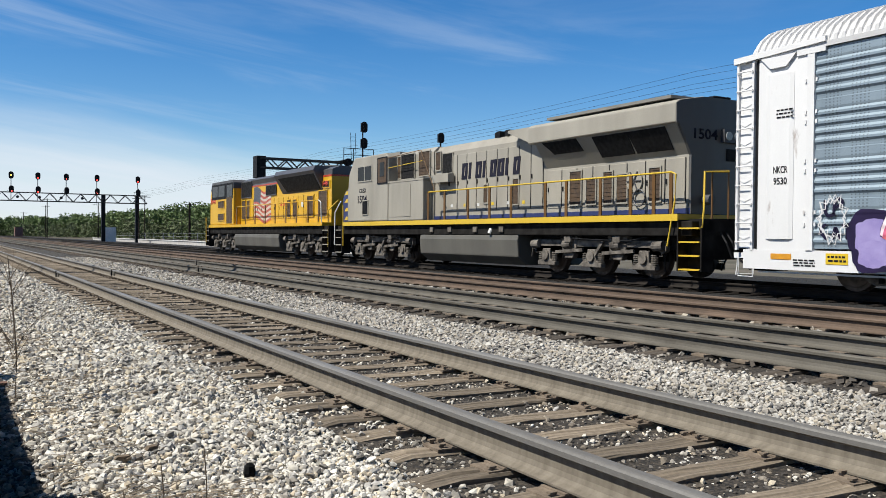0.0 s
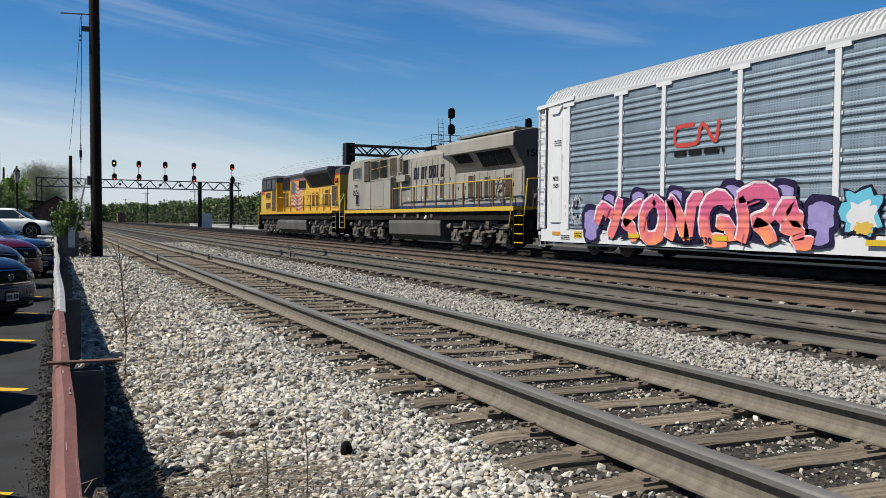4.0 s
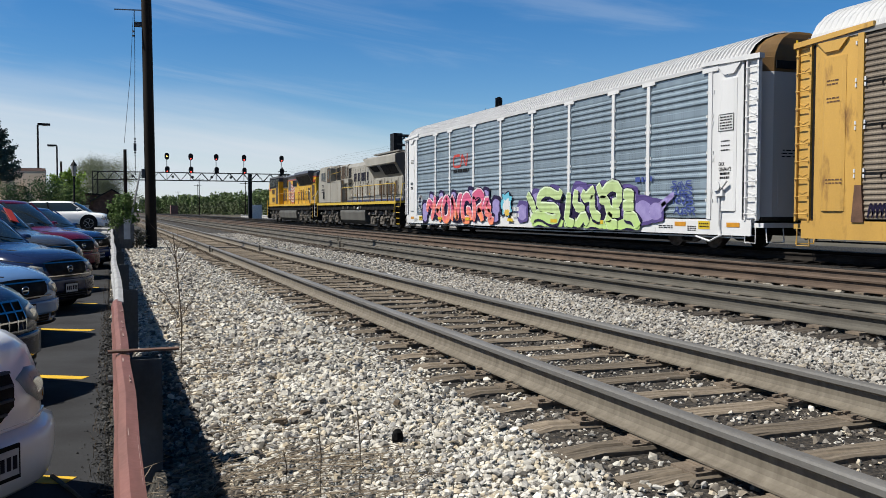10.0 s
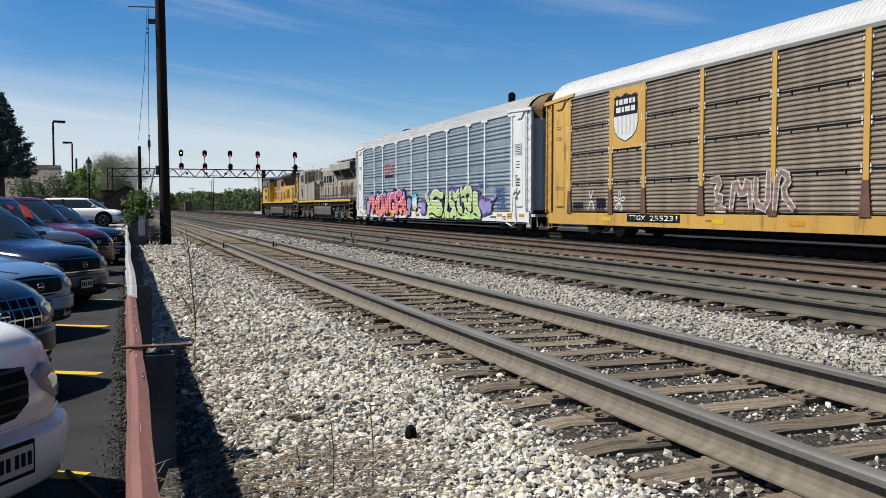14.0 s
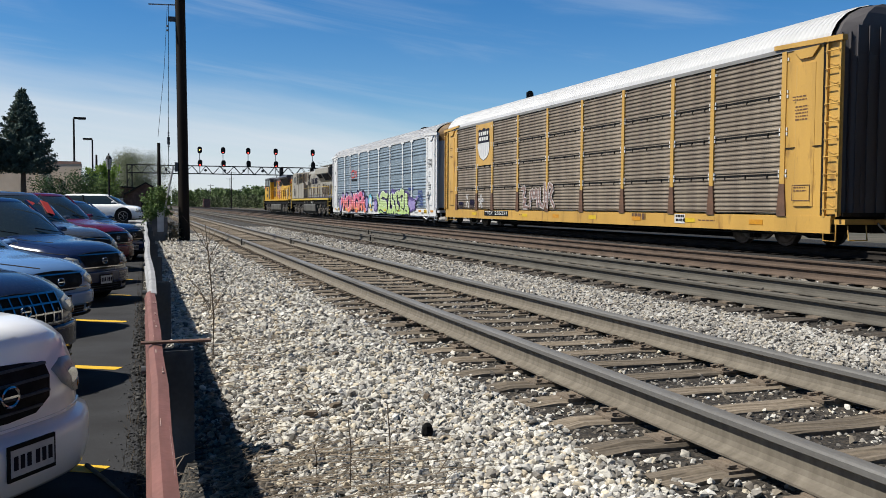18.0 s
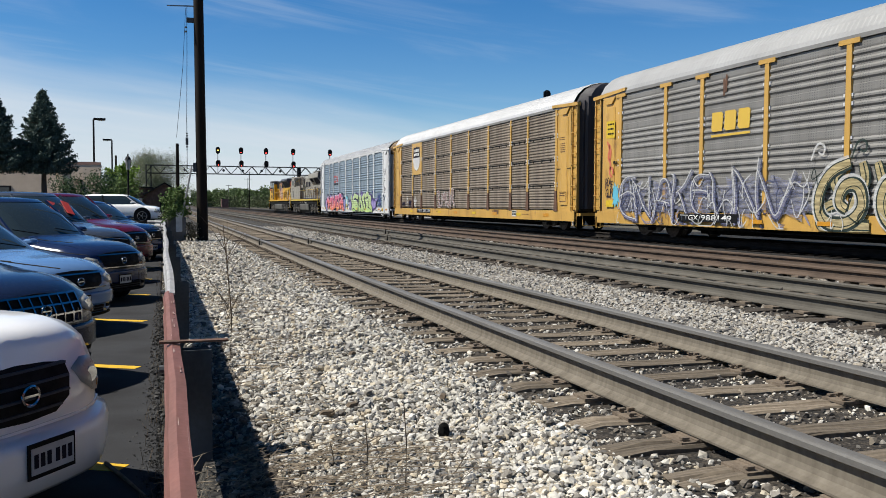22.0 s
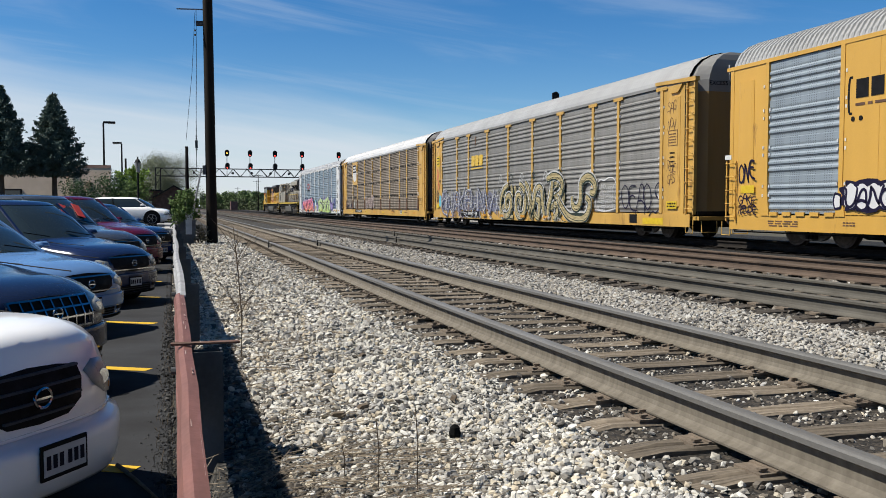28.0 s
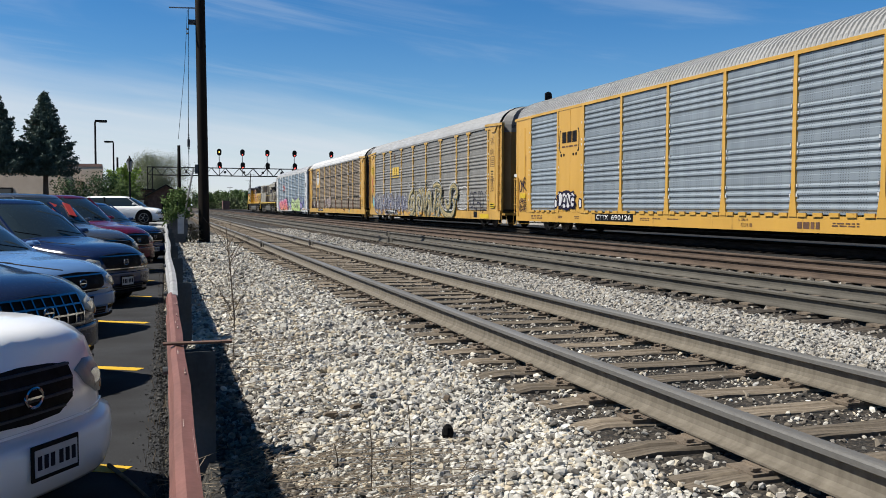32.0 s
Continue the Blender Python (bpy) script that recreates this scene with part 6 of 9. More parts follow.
def side_steps(root, y, d, z_top, riser, edge):
    """Corner steps up to the walkway on the -x side, and its twin."""
    for sx in (-1, 1):
        w = part("step_well", Shape().box(sx * 1.10, sx * 1.16, min(y, y + d * 0.8), max(y, y + d * 0.8), 0.25, z_top), UNDER, root)
        for k in range(4):
            z = 0.28 + k * 0.33
            part("step", Shape().box(sx * 1.12, sx * 1.50, min(y + d * 0.08, y + d * 0.74), max(y + d * 0.08, y + d * 0.74), z, z + 0.035), edge, w, "yellow-edged step")
        for q in (0.02, 0.78):
            part("step_side", Shape().box(sx * 1.14, sx * 1.50, min(y + d * q, y + d * (q + 0.04)), max(y + d * q, y + d * (q + 0.04)), 0.26, z_top), riser, w)


def grey_loco():
    root = thing("locomotive", "grey diesel locomotive with blue and yellow stripes, cab leading", "locomotive", None, "locomotives of the freight train")
    G = LOCO_GREY
    soften(part("underframe", Shape().box(-1.40, 1.40, 0.55, 22.2, 1.10, 1.47), UNDER, root), 0.03)
    part("walkway", Shape().box(-1.52, 1.52, 0.9, 21.4, 1.47, 1.635), HAND_YELLOW, root, "yellow edge of the side walkway")
    part("walkway_plate", Shape().box(-1.50, 1.50, 0.92, 21.38, 1.636, 1.65), UNDER, root)
    # radiator section
    sec = [(-1.0, 1.65), (-1.0, 3.12), (-1.05, 3.2), (-1.46, 3.86), (-1.46, 3.88), (1.46, 3.88), (1.46, 3.86), (1.05, 3.2), (1.0, 3.12), (1.0, 1.65)]
    r = part("radiator_hood", Shape().prism(sec, "y", 1.05, 6.9), G, root)
    wing = [(-1.52, 3.86), (-1.52, 4.34), (-1.40, 4.42), (-0.6, 4.56), (0.6, 4.56), (1.40, 4.42), (1.52, 4.34), (1.52, 3.86)]
    w = part("radiator_wing", Shape().prism(wing, "y", 1.0, 7.2), G, root, "broad flared radiator roof")
    soften(w, 0.03)
    part("wing_slope", Shape().prism([(7.2, 3.87), (8.6, 4.34), (8.6, 4.42), (7.2, 4.42)], "x", -1.30, 1.30), G, w)
    part("radiator_top", Shape().box(-1.1, 1.1, 1.6, 6.8, 4.56, 4.64), LOCO_ROOF, w)
    for y0, y1 in ((1.48, 2.80), (2.88, 4.22)):
        s = Shape().add([(-1.42, y0 - 0.03, 3.82), (-1.42, y1 + 0.05, 3.82), (-1.09, y1 - 0.02, 3.27), (-1.09, y0, 3.27), (-1.44, y0 - 0.03, 3.80), (-1.44, y1 + 0.05, 3.80), (-1.11, y1 - 0.02, 3.25), (-1.11, y0, 3.25)],
                        [(0, 1, 2, 3), (7, 6, 5, 4), (0, 4, 5, 1), (1, 5, 6, 2), (2, 6, 7, 3), (3, 7, 4, 0)])
        part("radiator_screen", s, GRILLE, r, "black slanted radiator screen")
    s = Shape().add([(-1.44, 4.95, 3.84), (-1.44, 6.55, 3.84), (-1.22, 6.2, 3.50), (-1.22, 4.85, 3.50), (-1.46, 4.95, 3.83), (-1.46, 6.55, 3.83), (-1.24, 6.2, 3.48), (-1.24, 4.85, 3.48)],
                    [(0, 1, 2, 3), (7, 6, 5, 4), (0, 4, 5, 1), (1, 5, 6, 2), (2, 6, 7, 3), (3, 7, 4, 0)])
    part("radiator_screen", s, GRILLE, r)
    hood_doors(r, 1.15, 6.85, 1.92, 3.05, -1.0, 8, G)
    for y0, y1, z1 in ((2.0, 2.4, 2.85), (3.25, 3.65, 2.75), (3.85, 4.2, 2.85), (4.55, 4.95, 2.7), (5.2, 5.7, 2.95)):
        louvre(r, y0, y1, 2.0, z1, -1.03, DOOR_BROWN, G, 7)
    fan = part("hand_brake_wheel", Shape().disc((-1.06, 2.95, 2.55), "x", 0.30, 0.02, 24), LOCO_GREY, r)
    for q in range(6):
        a = q * math.pi / 3
        part("wheel_spoke", Shape().bar((-1.08, 2.95, 2.55), (-1.08, 2.95 + 0.28 * math.cos(a), 2.55 + 0.28 * math.sin(a)), 0.035, 0.03), ARMOUR, fan)
    part("tow_ring", Shape().tube([(-1.07, 2.75 + 0.22 * math.cos(a), 2.1 + 0.22 * math.sin(a)) for a in np.linspace(0, 2 * math.pi, 20)], 0.02, 6), ARMOUR, r)
    # trailing end: slanted lower corners, number, lamps
    part("end_wall", Shape().prism([(-1.0, 1.65), (-1.0, 3.1), (-1.42, 3.86), (1.42, 3.86), (1.0, 3.1), (1.0, 1.65)], "y", 0.98, 1.06), LOCO_END_DARK, r, "dark grey rear wall")
    part("wing_end", Shape().prism([(x * 0.985, z - 0.01) for x, z in wing], "y", 0.985, 1.03), LOCO_END_DARK, w, "dark grey rear of the radiator roof")
    letters("road_number", "1504", 0.26, NAVY_PAINT, root, Matrix(((1, 0, 0, -0.92), (0, 0, -1, 0.975), (0, 1, 0, 3.50), (0, 0, 0, 1))), 0.80, 0.02)
    lamp = part("headlight", Shape().box(0.0, 0.6, 0.86, 0.98, 3.45, 3.78), ARMOUR, r, "twin headlights in a grey case")
    for q in (0.15, 0.45):
        part("lens", Shape().disc((q, 0.85, 3.61), "y", 0.11, 0.03, 16), surf("lamp_glass", (0.55, 0.55, 0.52), (0.4, 0.4, 0.38), 20, 0.1), lamp)
    part("number_window", Shape().box(0.2, 0.6, 0.95, 0.98, 3.0, 3.3), GRILLE, r)
    part("ditch_light", Shape().tube([(-0.55, 0.72, 2.0), (-0.55, 0.95, 2.0)], 0.13, 14), ARMOUR, r)
    part("horn", Shape().box(0.3, 0.9, 1.5, 1.9, 4.6, 4.72), BLACK, w)
    # engine hood
    hood = [(-0.98, 1.65), (-0.98, 4.10), (-0.80, 4.36), (-0.4, 4.42), (0.4, 4.42), (0.80, 4.36), (0.98, 4.10), (0.98, 1.65)]
    h = part("engine_hood", Shape().prism(hood, "y", 6.9, 13.9), G, root)
    hood_doors(h, 7.1, 12.9, 1.95, 3.95, -0.98, 9, G)
    part("exhaust_stack", Shape().box(-0.5, 0.5, 9.6, 10.6, 4.42, 4.60), BLACK, h)
    for q in (9.2, 9.75):
        part("roof_lift", Shape().box(-0.85, -0.65, q, q + 0.22, 4.38, 4.56), BLACK, h)
    part("blue_band", Shape().box(-1.012, -0.98, 1.0, 13.9, 1.652, 1.79).box(0.98, 1.012, 1.0, 13.9, 1.652, 1.79), LOCO_BLUE, root, "blue stripe along the hood")
    # owner's name as plain navy blocks
    for k in range(8):
        a, tall = 11.95 - k * 0.46, 3.62
        wdt = 0.16 if k in (1, 3, 6) else 0.36
        nb = Shape()
        for q in ((0.0,) if wdt < 0.3 else (0.0, wdt - 0.14)):
            nb.prism([(a - q, 3.06), (a - q - 0.15, 3.06), (a - q - 0.21, tall), (a - q - 0.06, tall)], "x", -1.014, -0.98)
        if wdt > 0.3:
            for z in (3.06, tall - 0.12):
                nb.prism([(a - 0.10, z), (a - wdt, z), (a - wdt - 0.02, z + 0.12), (a - 0.12, z + 0.12)], "x", -1.0135, -0.98)
        part("name_block", nb, NAVY_PAINT, h, "plain navy block of the owner's name")
    for k in range(6):
        tag_plate("hood_sticker", root, 8.2 + k * 0.9, 2.1, 0.15, 0.1, PLAIN_WHITE if k % 2 else LABEL_YELLOW, x=-1.002)
    # blower and inverter cabinets
    b = part("blower_cabinet", Shape().prism([(-1.05, 1.65), (-1.05, 4.2), (-0.85, 4.40), (0.85, 4.40), (1.05, 4.2), (1.05, 1.65)], "y", 13.9, 16.9), G, root)
    louvre(b, 12.6, 13.3, 3.35, 4.05, -1.0, GRILLE, G, 6, "roof_grille")
    louvre(b, 14.15, 15.0, 3.35, 4.25, -1.07, DOOR_BROWN, G, 8)
    louvre(b, 15.4, 16.5, 3.3, 4.25, -1.07, GRILLE, G, 8)
    for y0, y1, z0, z1 in ((13.45, 13.8, 3.5, 4.15), (16.58, 16.85, 3.35, 4.2), (10.2, 10.45, 2.2, 2.8), (8.4, 8.7, 2.1, 2.9)):
        louvre(b, y0, y1, z0, z1, -1.055 if y0 > 13.9 else -1.0, DOOR_BROWN, G, 5)
    c = part("inverter_cabinet", Shape().box(-1.45, -1.05, 14.0, 17.0, 1.65, 3.15), G, b)
    soften(c, 0.03)
    part("cabinet_lid", Shape().box(-1.46, -1.05, 13.95, 17.0, 3.15, 3.22), G, c)
    part("cabinet_door", Shape().box(-1.465, -1.45, 15.0, 16.8, 1.8, 3.05), G, c)
    part("air_filter_box", Shape().box(-1.30, -1.05, 12.4, 13.6, 3.0, 3.3), G, b)
    part("service_ladder", Shape().tube([(-1.48, 13.0, 2.6), (-1.50, 14.1, 4.25), (-1.5, 16.9, 4.15)], 0.015, 6), STANCHION_SHADE, b)
    part("ladder_rail", Shape().tube([(-1.48, 16.9, 3.75), (-1.48, 14.0, 3.85)], 0.014, 6), HAND_YELLOW, b)
    # cab
    prof = [(16.9, 1.65), (16.9, 4.22), (17.1, 4.38), (20.2, 4.38), (20.75, 3.72), (20.9, 2.9), (20.9, 1.65)]
    cb = part("cab", Shape().prism(prof, "x", -1.50, 1.50), G, root, "wide crew cab")
    soften(cb, 0.05)
    for y0, y1, z0, z1, nm in ((16.98, 17.78, 3.20, 4.18, "cab_door"), (18.42, 19.75, 3.36, 3.95, "side_window")):
        f = part(nm, Shape().box(-1.52, -1.498, y0, y1, z0, z1), LOCO_GLASS if nm == "side_window" else DOOR_BROWN, cb)
        part("window_gasket", Shape().box(-1.525, -1.50, y0 - 0.05, y0, z0 - 0.05, z1 + 0.05).box(-1.525, -1.50, y1, y1 + 0.05, z0 - 0.05, z1 + 0.05).box(-1.525, -1.50, y0, y1, z1, z1 + 0.05).box(-1.525, -1.50, y0, y1, z0 - 0.05, z0), BLACK if nm != "side_window" else G, f)
        if nm == "cab_door":
            part("door_pane", Shape().box(-1.53, -1.52, y0 + 0.2, y1 - 0.2, 3.45, 4.02), LOCO_GLASS, f)
        else:
            part("window_bar", Shape().box(-1.53, -1.52, 19.05, 19.1, z0, z1), G, f)
    part("windscreen", Shape().add([(-1.3, 20.27, 4.28), (1.3, 20.27, 4.28), (1.3, 20.76, 3.72), (-1.3, 20.76, 3.72), (-1.3, 20.25, 4.26), (1.3, 20.25, 4.26), (1.3, 20.74, 3.70), (-1.3, 20.74, 3.70)], [(0, 1, 2, 3), (7, 6, 5, 4), (0, 4, 5, 1), (1, 5, 6, 2), (2, 6, 7, 3), (3, 7, 4, 0)]), LOCO_GLASS, cb)
    letters("road_number", "1504", 0.33, NAVY_PAINT, root, side(19.78, 2.42, -1.506), 0.92, 0.02)
    letters("owner_mark", "CREX", 0.18, NAVY_PAINT, root, side(19.65, 2.86, -1.506), 0.72, 0.01)
    louvre(cb, 18.75, 19.25, 1.95, 2.5, -1.505, BLACK, G, 5)
    part("cab_roof_unit", Shape().box(-0.7, 0.7, 17.4, 18.9, 4.38, 4.50), LOCO_ROOF, cb)
    n = part("nose", Shape().prism([(20.9, 1.65), (20.9, 3.6), (21.3, 3.45), (22.5, 3.05), (22.75, 2.7), (22.75, 1.5)], "x", -0.95, 0.95), LOCO_BLUE, root, "blue nose with yellow bars")
    soften(n, 0.06)
    for z in (1.75, 2.15, 2.55, 2.9):
        part("nose_bar", Shape().prism([(21.0, z), (21.0, z + 0.16), (22.3, z + 0.16), (22.5, z)], "x", -0.958, -0.94), HAND_YELLOW, n)
    # tank
    tank = [(-1.38, 1.12), (-1.42, 0.95), (-1.38, 0.42), (-1.05, 0.16), (1.05, 0.16), (1.38, 0.42), (1.42, 0.95), (1.38, 1.12)]
    t = part("fuel_tank", Shape().prism(tank, "y", 7.85, 14.3), TANK_GREY, root, "dusty grey fuel tank")
    soften(t, 0.04)
    part("fuel_filler", Shape().tube([(-1.45, 9.4, 1.15), (-1.38, 9.4, 1.3)], 0.07, 10), PLAIN_WHITE, t)
    part("air_tank", Shape().tube([(-1.25, 7.9, 1.32), (-1.25, 14.2, 1.32)], 0.12, 12), UNDER, root)
    for k, y in enumerate((8.6, 10.2, 11.9, 13.2)):
        part("valve", Shape().box(-1.45, -1.3, y, y + 0.25, 1.2, 1.38), TRUCK, root)
    loco_truck(root, 4.45, (-2.1, 0.0, 2.1), 1)
    loco_truck(root, 18.1, (-2.1, 0.0, 2.1), -1)
    # rails and steps
    stanchions(root, [1.15, 1.75, 2.6, 3.8, 5.3, 6.3, 8.1, 9.35, 10.7, 12.3, 13.5], -1.49, 1.47, 2.66, STANCHION_SHADE, HAND_YELLOW)
    stanchions(root, [1.15, 3.8, 6.3, 9.35, 12.3, 13.5], 1.49, 1.47, 2.66, STANCHION_SHADE, HAND_YELLOW)
    part("end_rail", Shape().tube([(-1.49, 1.15, 2.66), (-1.5, 0.98, 2.6), (-1.5, 1.02, 1.9), (-1.5, 1.25, 0.85)], 0.024, 8), HAND_YELLOW, root)
    part("end_rail", Shape().tube([(-1.48, 0.15, 1.3), (-1.45, 0.12, 1.7), (-1.3, 0.25, 2.62), (-0.5, 0.25, 2.66)], 0.026, 8), HAND_YELLOW, root)
    for x in (-1.05, -0.5):
        part("end_post", Shape().tube([(x, 0.25, 1.5), (x, 0.25, 2.64)], 0.024, 8), STANCHION_SHADE, root)
    side_steps(root, 0.95, -1, 1.5, UNDER, HAND_YELLOW)
    side_steps(root, 21.5, 1, 1.5, UNDER, LOCO_GREY)
    part("front_rail", Shape().tube([(-1.48, 22.4, 0.6), (-1.5, 22.3, 2.1), (-1.3, 22.1, 2.6)], 0.026, 8), PLAIN_WHITE, root)
    part("front_rail", Shape().tube([(-1.48, 21.4, 0.6), (-1.5, 21.4, 2.4)], 0.026, 8), HAND_YELLOW, root)
    part("end_plate", Shape().box(-1.40, 1.40, 0.12, 0.2, 0.55, 1.5), UNDER, root)
    part("end_platform", Shape().box(-1.1, 1.1, 0.15, 1.0, 1.44, 1.52), UNDER, root)
    for x in (-0.9, -0.7, 0.6):
        part("brake_hose", Shape().tube([(x, 0.12, 1.2), (x - 0.03, -0.1, 0.95), (x + 0.05, -0.2, 0.6)], 0.025, 6), BLACK, root)
    coupler(root, 0.2, -1)
    coupler(root, 22.3, 1)
    return root


def yellow_loco():
    root = thing("locomotive", "yellow diesel locomotive with grey roof and painted flag", "locomotive", None, "locomotives of the freight train")
    Y = LOCO_YELLOW
    soften(part("underframe", Shape().box(-1.40, 1.40, 0.5, 22.0, 1.10, 1.50), UNDER, root), 0.03)
    part("walkway", Shape().box(-1.52, 1.52, 0.9, 21.2, 1.50, 1.66), Y, root, "yellow edge of the side walkway")
    hood = [(-1.0, 1.66), (-1.0, 3.86), (1.0, 3.86), (1.0, 1.66)]
    h = part("long_hood", Shape().prism(hood, "y", 1.0, 15.6), Y, root)
    hood_doors(h, 3.2, 15.3, 1.95, 3.1, -1.0, 16, Y)
    part("red_line", Shape().box(-1.012, 1.012, 1.0, 15.6, 3.862, 3.94), RED_STRIPE, root)
    top = [(-0.99, 3.945), (-0.95, 4.13), (-0.6, 4.28), (0.6, 4.28), (0.95, 4.13), (0.99, 3.945)]
    part("hood_roof", Shape().prism(top, "y", 1.05, 15.6), ARMOUR, root, "grey upper hood")
    flare = [(-1.0, 3.25), (-1.50, 4.20), (-1.40, 4.42), (1.40, 4.42), (1.50, 4.20), (1.0, 3.25)]
    f = part("radiator", Shape().prism(flare, "y", 2.1, 7.9), ARMOUR, root, "flared grey radiator housing")
    s = Shape().add([(-1.05, 2.3, 3.32), (-1.05, 7.0, 3.32), (-1.40, 7.5, 4.05), (-1.40, 2.3, 4.05), (-1.07, 2.3, 3.31), (-1.07, 7.0, 3.31), (-1.42, 7.5, 4.04), (-1.42, 2.3, 4.04)], [(0, 1, 2, 3), (7, 6, 5, 4), (0, 4, 5, 1), (1, 5, 6, 2), (2, 6, 7, 3), (3, 7, 4, 0)])
    part("radiator_screen", s, GRILLE, f, "black slanted radiator screen")
    for y in (3.0, 4.6, 6.2):
        part("roof_fan", Shape().disc((0, y, 4.45), "z", 0.62, 0.1, 20), LOCO_ROOF, f)
    d = part("dynamic_brake", Shape().prism([(-0.95, 3.95), (-1.05, 4.26), (-0.7, 4.44), (0.7, 4.44), (1.05, 4.26), (0.95, 3.95)], "y", 8.6, 15.2), ARMOUR, root)
    part("exhaust", Shape().box(-0.4, 0.4, 9.5, 10.5, 4.44, 4.58), BLACK, d)
    part("end_cap", Shape().prism([(-0.98, 3.945), (-0.98, 4.2), (-0.6, 4.36), (0.6, 4.36), (0.98, 4.2), (0.98, 3.945)], "y", 0.98, 2.1), ARMOUR, root)
    for y0, y1, z0, z1 in ((1.5, 2.6, 1.95, 3.2), (1.2, 2.0, 3.35, 3.65)):
        louvre(h, y0, y1, z0, z1, -1.01, DOOR_BROWN, Y, 6)
    # painted flag: rippling stripes over most of the hood's height, and a dark starred corner
    def wavy(u0, u1, v0, v1, n=14):
        me = Shape()
        vs = []
        for i in range(n + 1):
            u = u0 + (u1 - u0) * i / n
            w = 0.13 * math.sin(u * 2.3 + 0.4) - 0.06 * u
            vs += [(u + 0.05 * math.sin(v0 * 5), v0 + w, 0), (u + 0.05 * math.sin(v1 * 5), v1 + w, 0)]
        return me.add(vs, [(2 * i, 2 * i + 2, 2 * i + 3, 2 * i + 1) for i in range(n)])
    for k in range(13):
        part("flag_stripe", wavy(0.0, 3.1, k * 0.138, k * 0.138 + 0.14), FLAG_RED if k % 2 == 0 else FLAG_WHITE, h, at=side(12.9, 1.95, -1.022))
    part("flag_corner", wavy(0.0, 1.25, 0.95, 1.80, 8), FLAG_BLUE, h, at=side(12.9, 1.95, -1.026))
    letters("road_number", "8648", 0.26, RED_PAINT, root, side(2.25, 3.42, -1.045), 0.85, 0.02)
    for y0, y1, z0, z1 in ((13.7, 14.3, 2.0, 3.1), (14.6, 15.3, 2.0, 3.1), (6.6, 7.1, 2.0, 2.9), (5.7, 6.2, 2.0, 2.9), (3.3, 4.1, 2.0, 3.0)):
        louvre(h, y0, y1, z0, z1, -1.02, DOOR_BROWN, Y, 5)
    for y0, y1, z0, z1 in ((8.9, 10.6, 3.30, 3.80), (13.4, 15.3, 3.30, 4.20)):
        louvre(h, y0, y1, z0, z1, -1.03, GRILLE, ARMOUR, 6, "filter_hatch")
    for k in range(5):
        tag_plate("name_block", h, 8.2 - 0.45 * k, 2.62, 0.20, 0.18, RED_PAINT if k < 3 else NAVY_PAINT, x=-1.022)
    tag_plate("shield", h, 5.0, 2.5, 0.26, 0.30, PLAIN_WHITE, x=-1.022)
    # cab and nose
    prof = [(15.6, 1.66), (15.6, 4.25), (15.8, 4.40), (20.4, 4.40), (20.95, 3.65), (21.0, 1.66)]
    c = part("cab", Shape().prism(prof, "x", -1.48, 1.48), Y, root, "yellow crew cab with grey roof")
    soften(c, 0.05)
    part("cab_roof", Shape().prism([(15.58, 3.90), (15.58, 4.27), (15.8, 4.43), (20.4, 4.43), (20.80, 3.90)], "x", -1.492, 1.492), ARMOUR, c)
    part("window_band", Shape().box(-1.4945, -1.47, 15.7, 20.55, 3.30, 4.27), BLACK, c, "black band round the cab windows")
    for y0, y1 in ((15.85, 17.0), (17.5, 18.9), (19.1, 20.35)):
        part("side_window", Shape().box(-1.505, -1.492, y0, y1, 3.40 if y0 < 17 else 3.46, 4.15), LOCO_GLASS, c)
    for z in (1.95, 2.75):
        louvre(c, 17.6, 19.0, z, z + 0.42, -1.485, DOOR_BROWN, Y, 4)
    part("cab_door", Shape().box(-1.495, -1.48, 15.9, 17.1, 1.75, 3.4), DOOR_BROWN, c)
    letters("road_number", "8648", 0.4, RED_PAINT, root, side(20.8, 3.02, -1.486), 1.15, 0.03)
    n = part("nose", Shape().prism([(21.0, 1.66), (21.0, 3.6), (21.5, 3.5), (22.1, 3.2), (22.2, 1.5)], "x", -1.0, 1.0), Y, root)
    soften(n, 0.06)
    tank = [(-1.38, 1.10), (-1.42, 0.9), (-1.36, 0.4), (-1.0, 0.15), (1.0, 0.15), (1.36, 0.4), (1.42, 0.9), (1.38, 1.10)]
    soften(part("fuel_tank", Shape().prism(tank, "y", 7.4, 15.6), TANK_GREY, root, "dusty grey fuel tank"), 0.05)
    loco_truck(root, 4.1, (-2.05, 0.0, 2.05), 1)
    loco_truck(root, 18.4, (-2.05, 0.0, 2.05), -1)
    stanchions(root, [1.4, 2.8, 4.4, 6.0, 7.7, 9.4, 11.2, 13.0, 14.8], -1.49, 1.5, 2.72, STANCHION_SHADE, Y)
    stanchions(root, [1.4, 4.4, 7.7, 11.2, 14.8], 1.49, 1.5, 2.72, Y, Y)
    part("end_rail", Shape().tube([(-1.49, 1.4, 2.72), (-1.5, 1.1, 2.6), (-1.5, 1.0, 1.6)], 0.026, 8), PLAIN_WHITE, root)
    part("end_rail", Shape().tube([(-1.48, 0.2, 0.5), (-1.5, 0.2, 2.2), (-1.0, 0.15, 2.7)], 0.028, 8), HAND_YELLOW, root)
    part("front_rail", Shape().tube([(-1.48, 22.0, 0.5), (-1.5, 22.0, 2.2)], 0.028, 8), HAND_YELLOW, root)
    side_steps(root, 0.95, -1, 1.5, UNDER, LOCO_GREY)
    side_steps(root, 21.2, 1, 1.5, UNDER, LOCO_GREY)
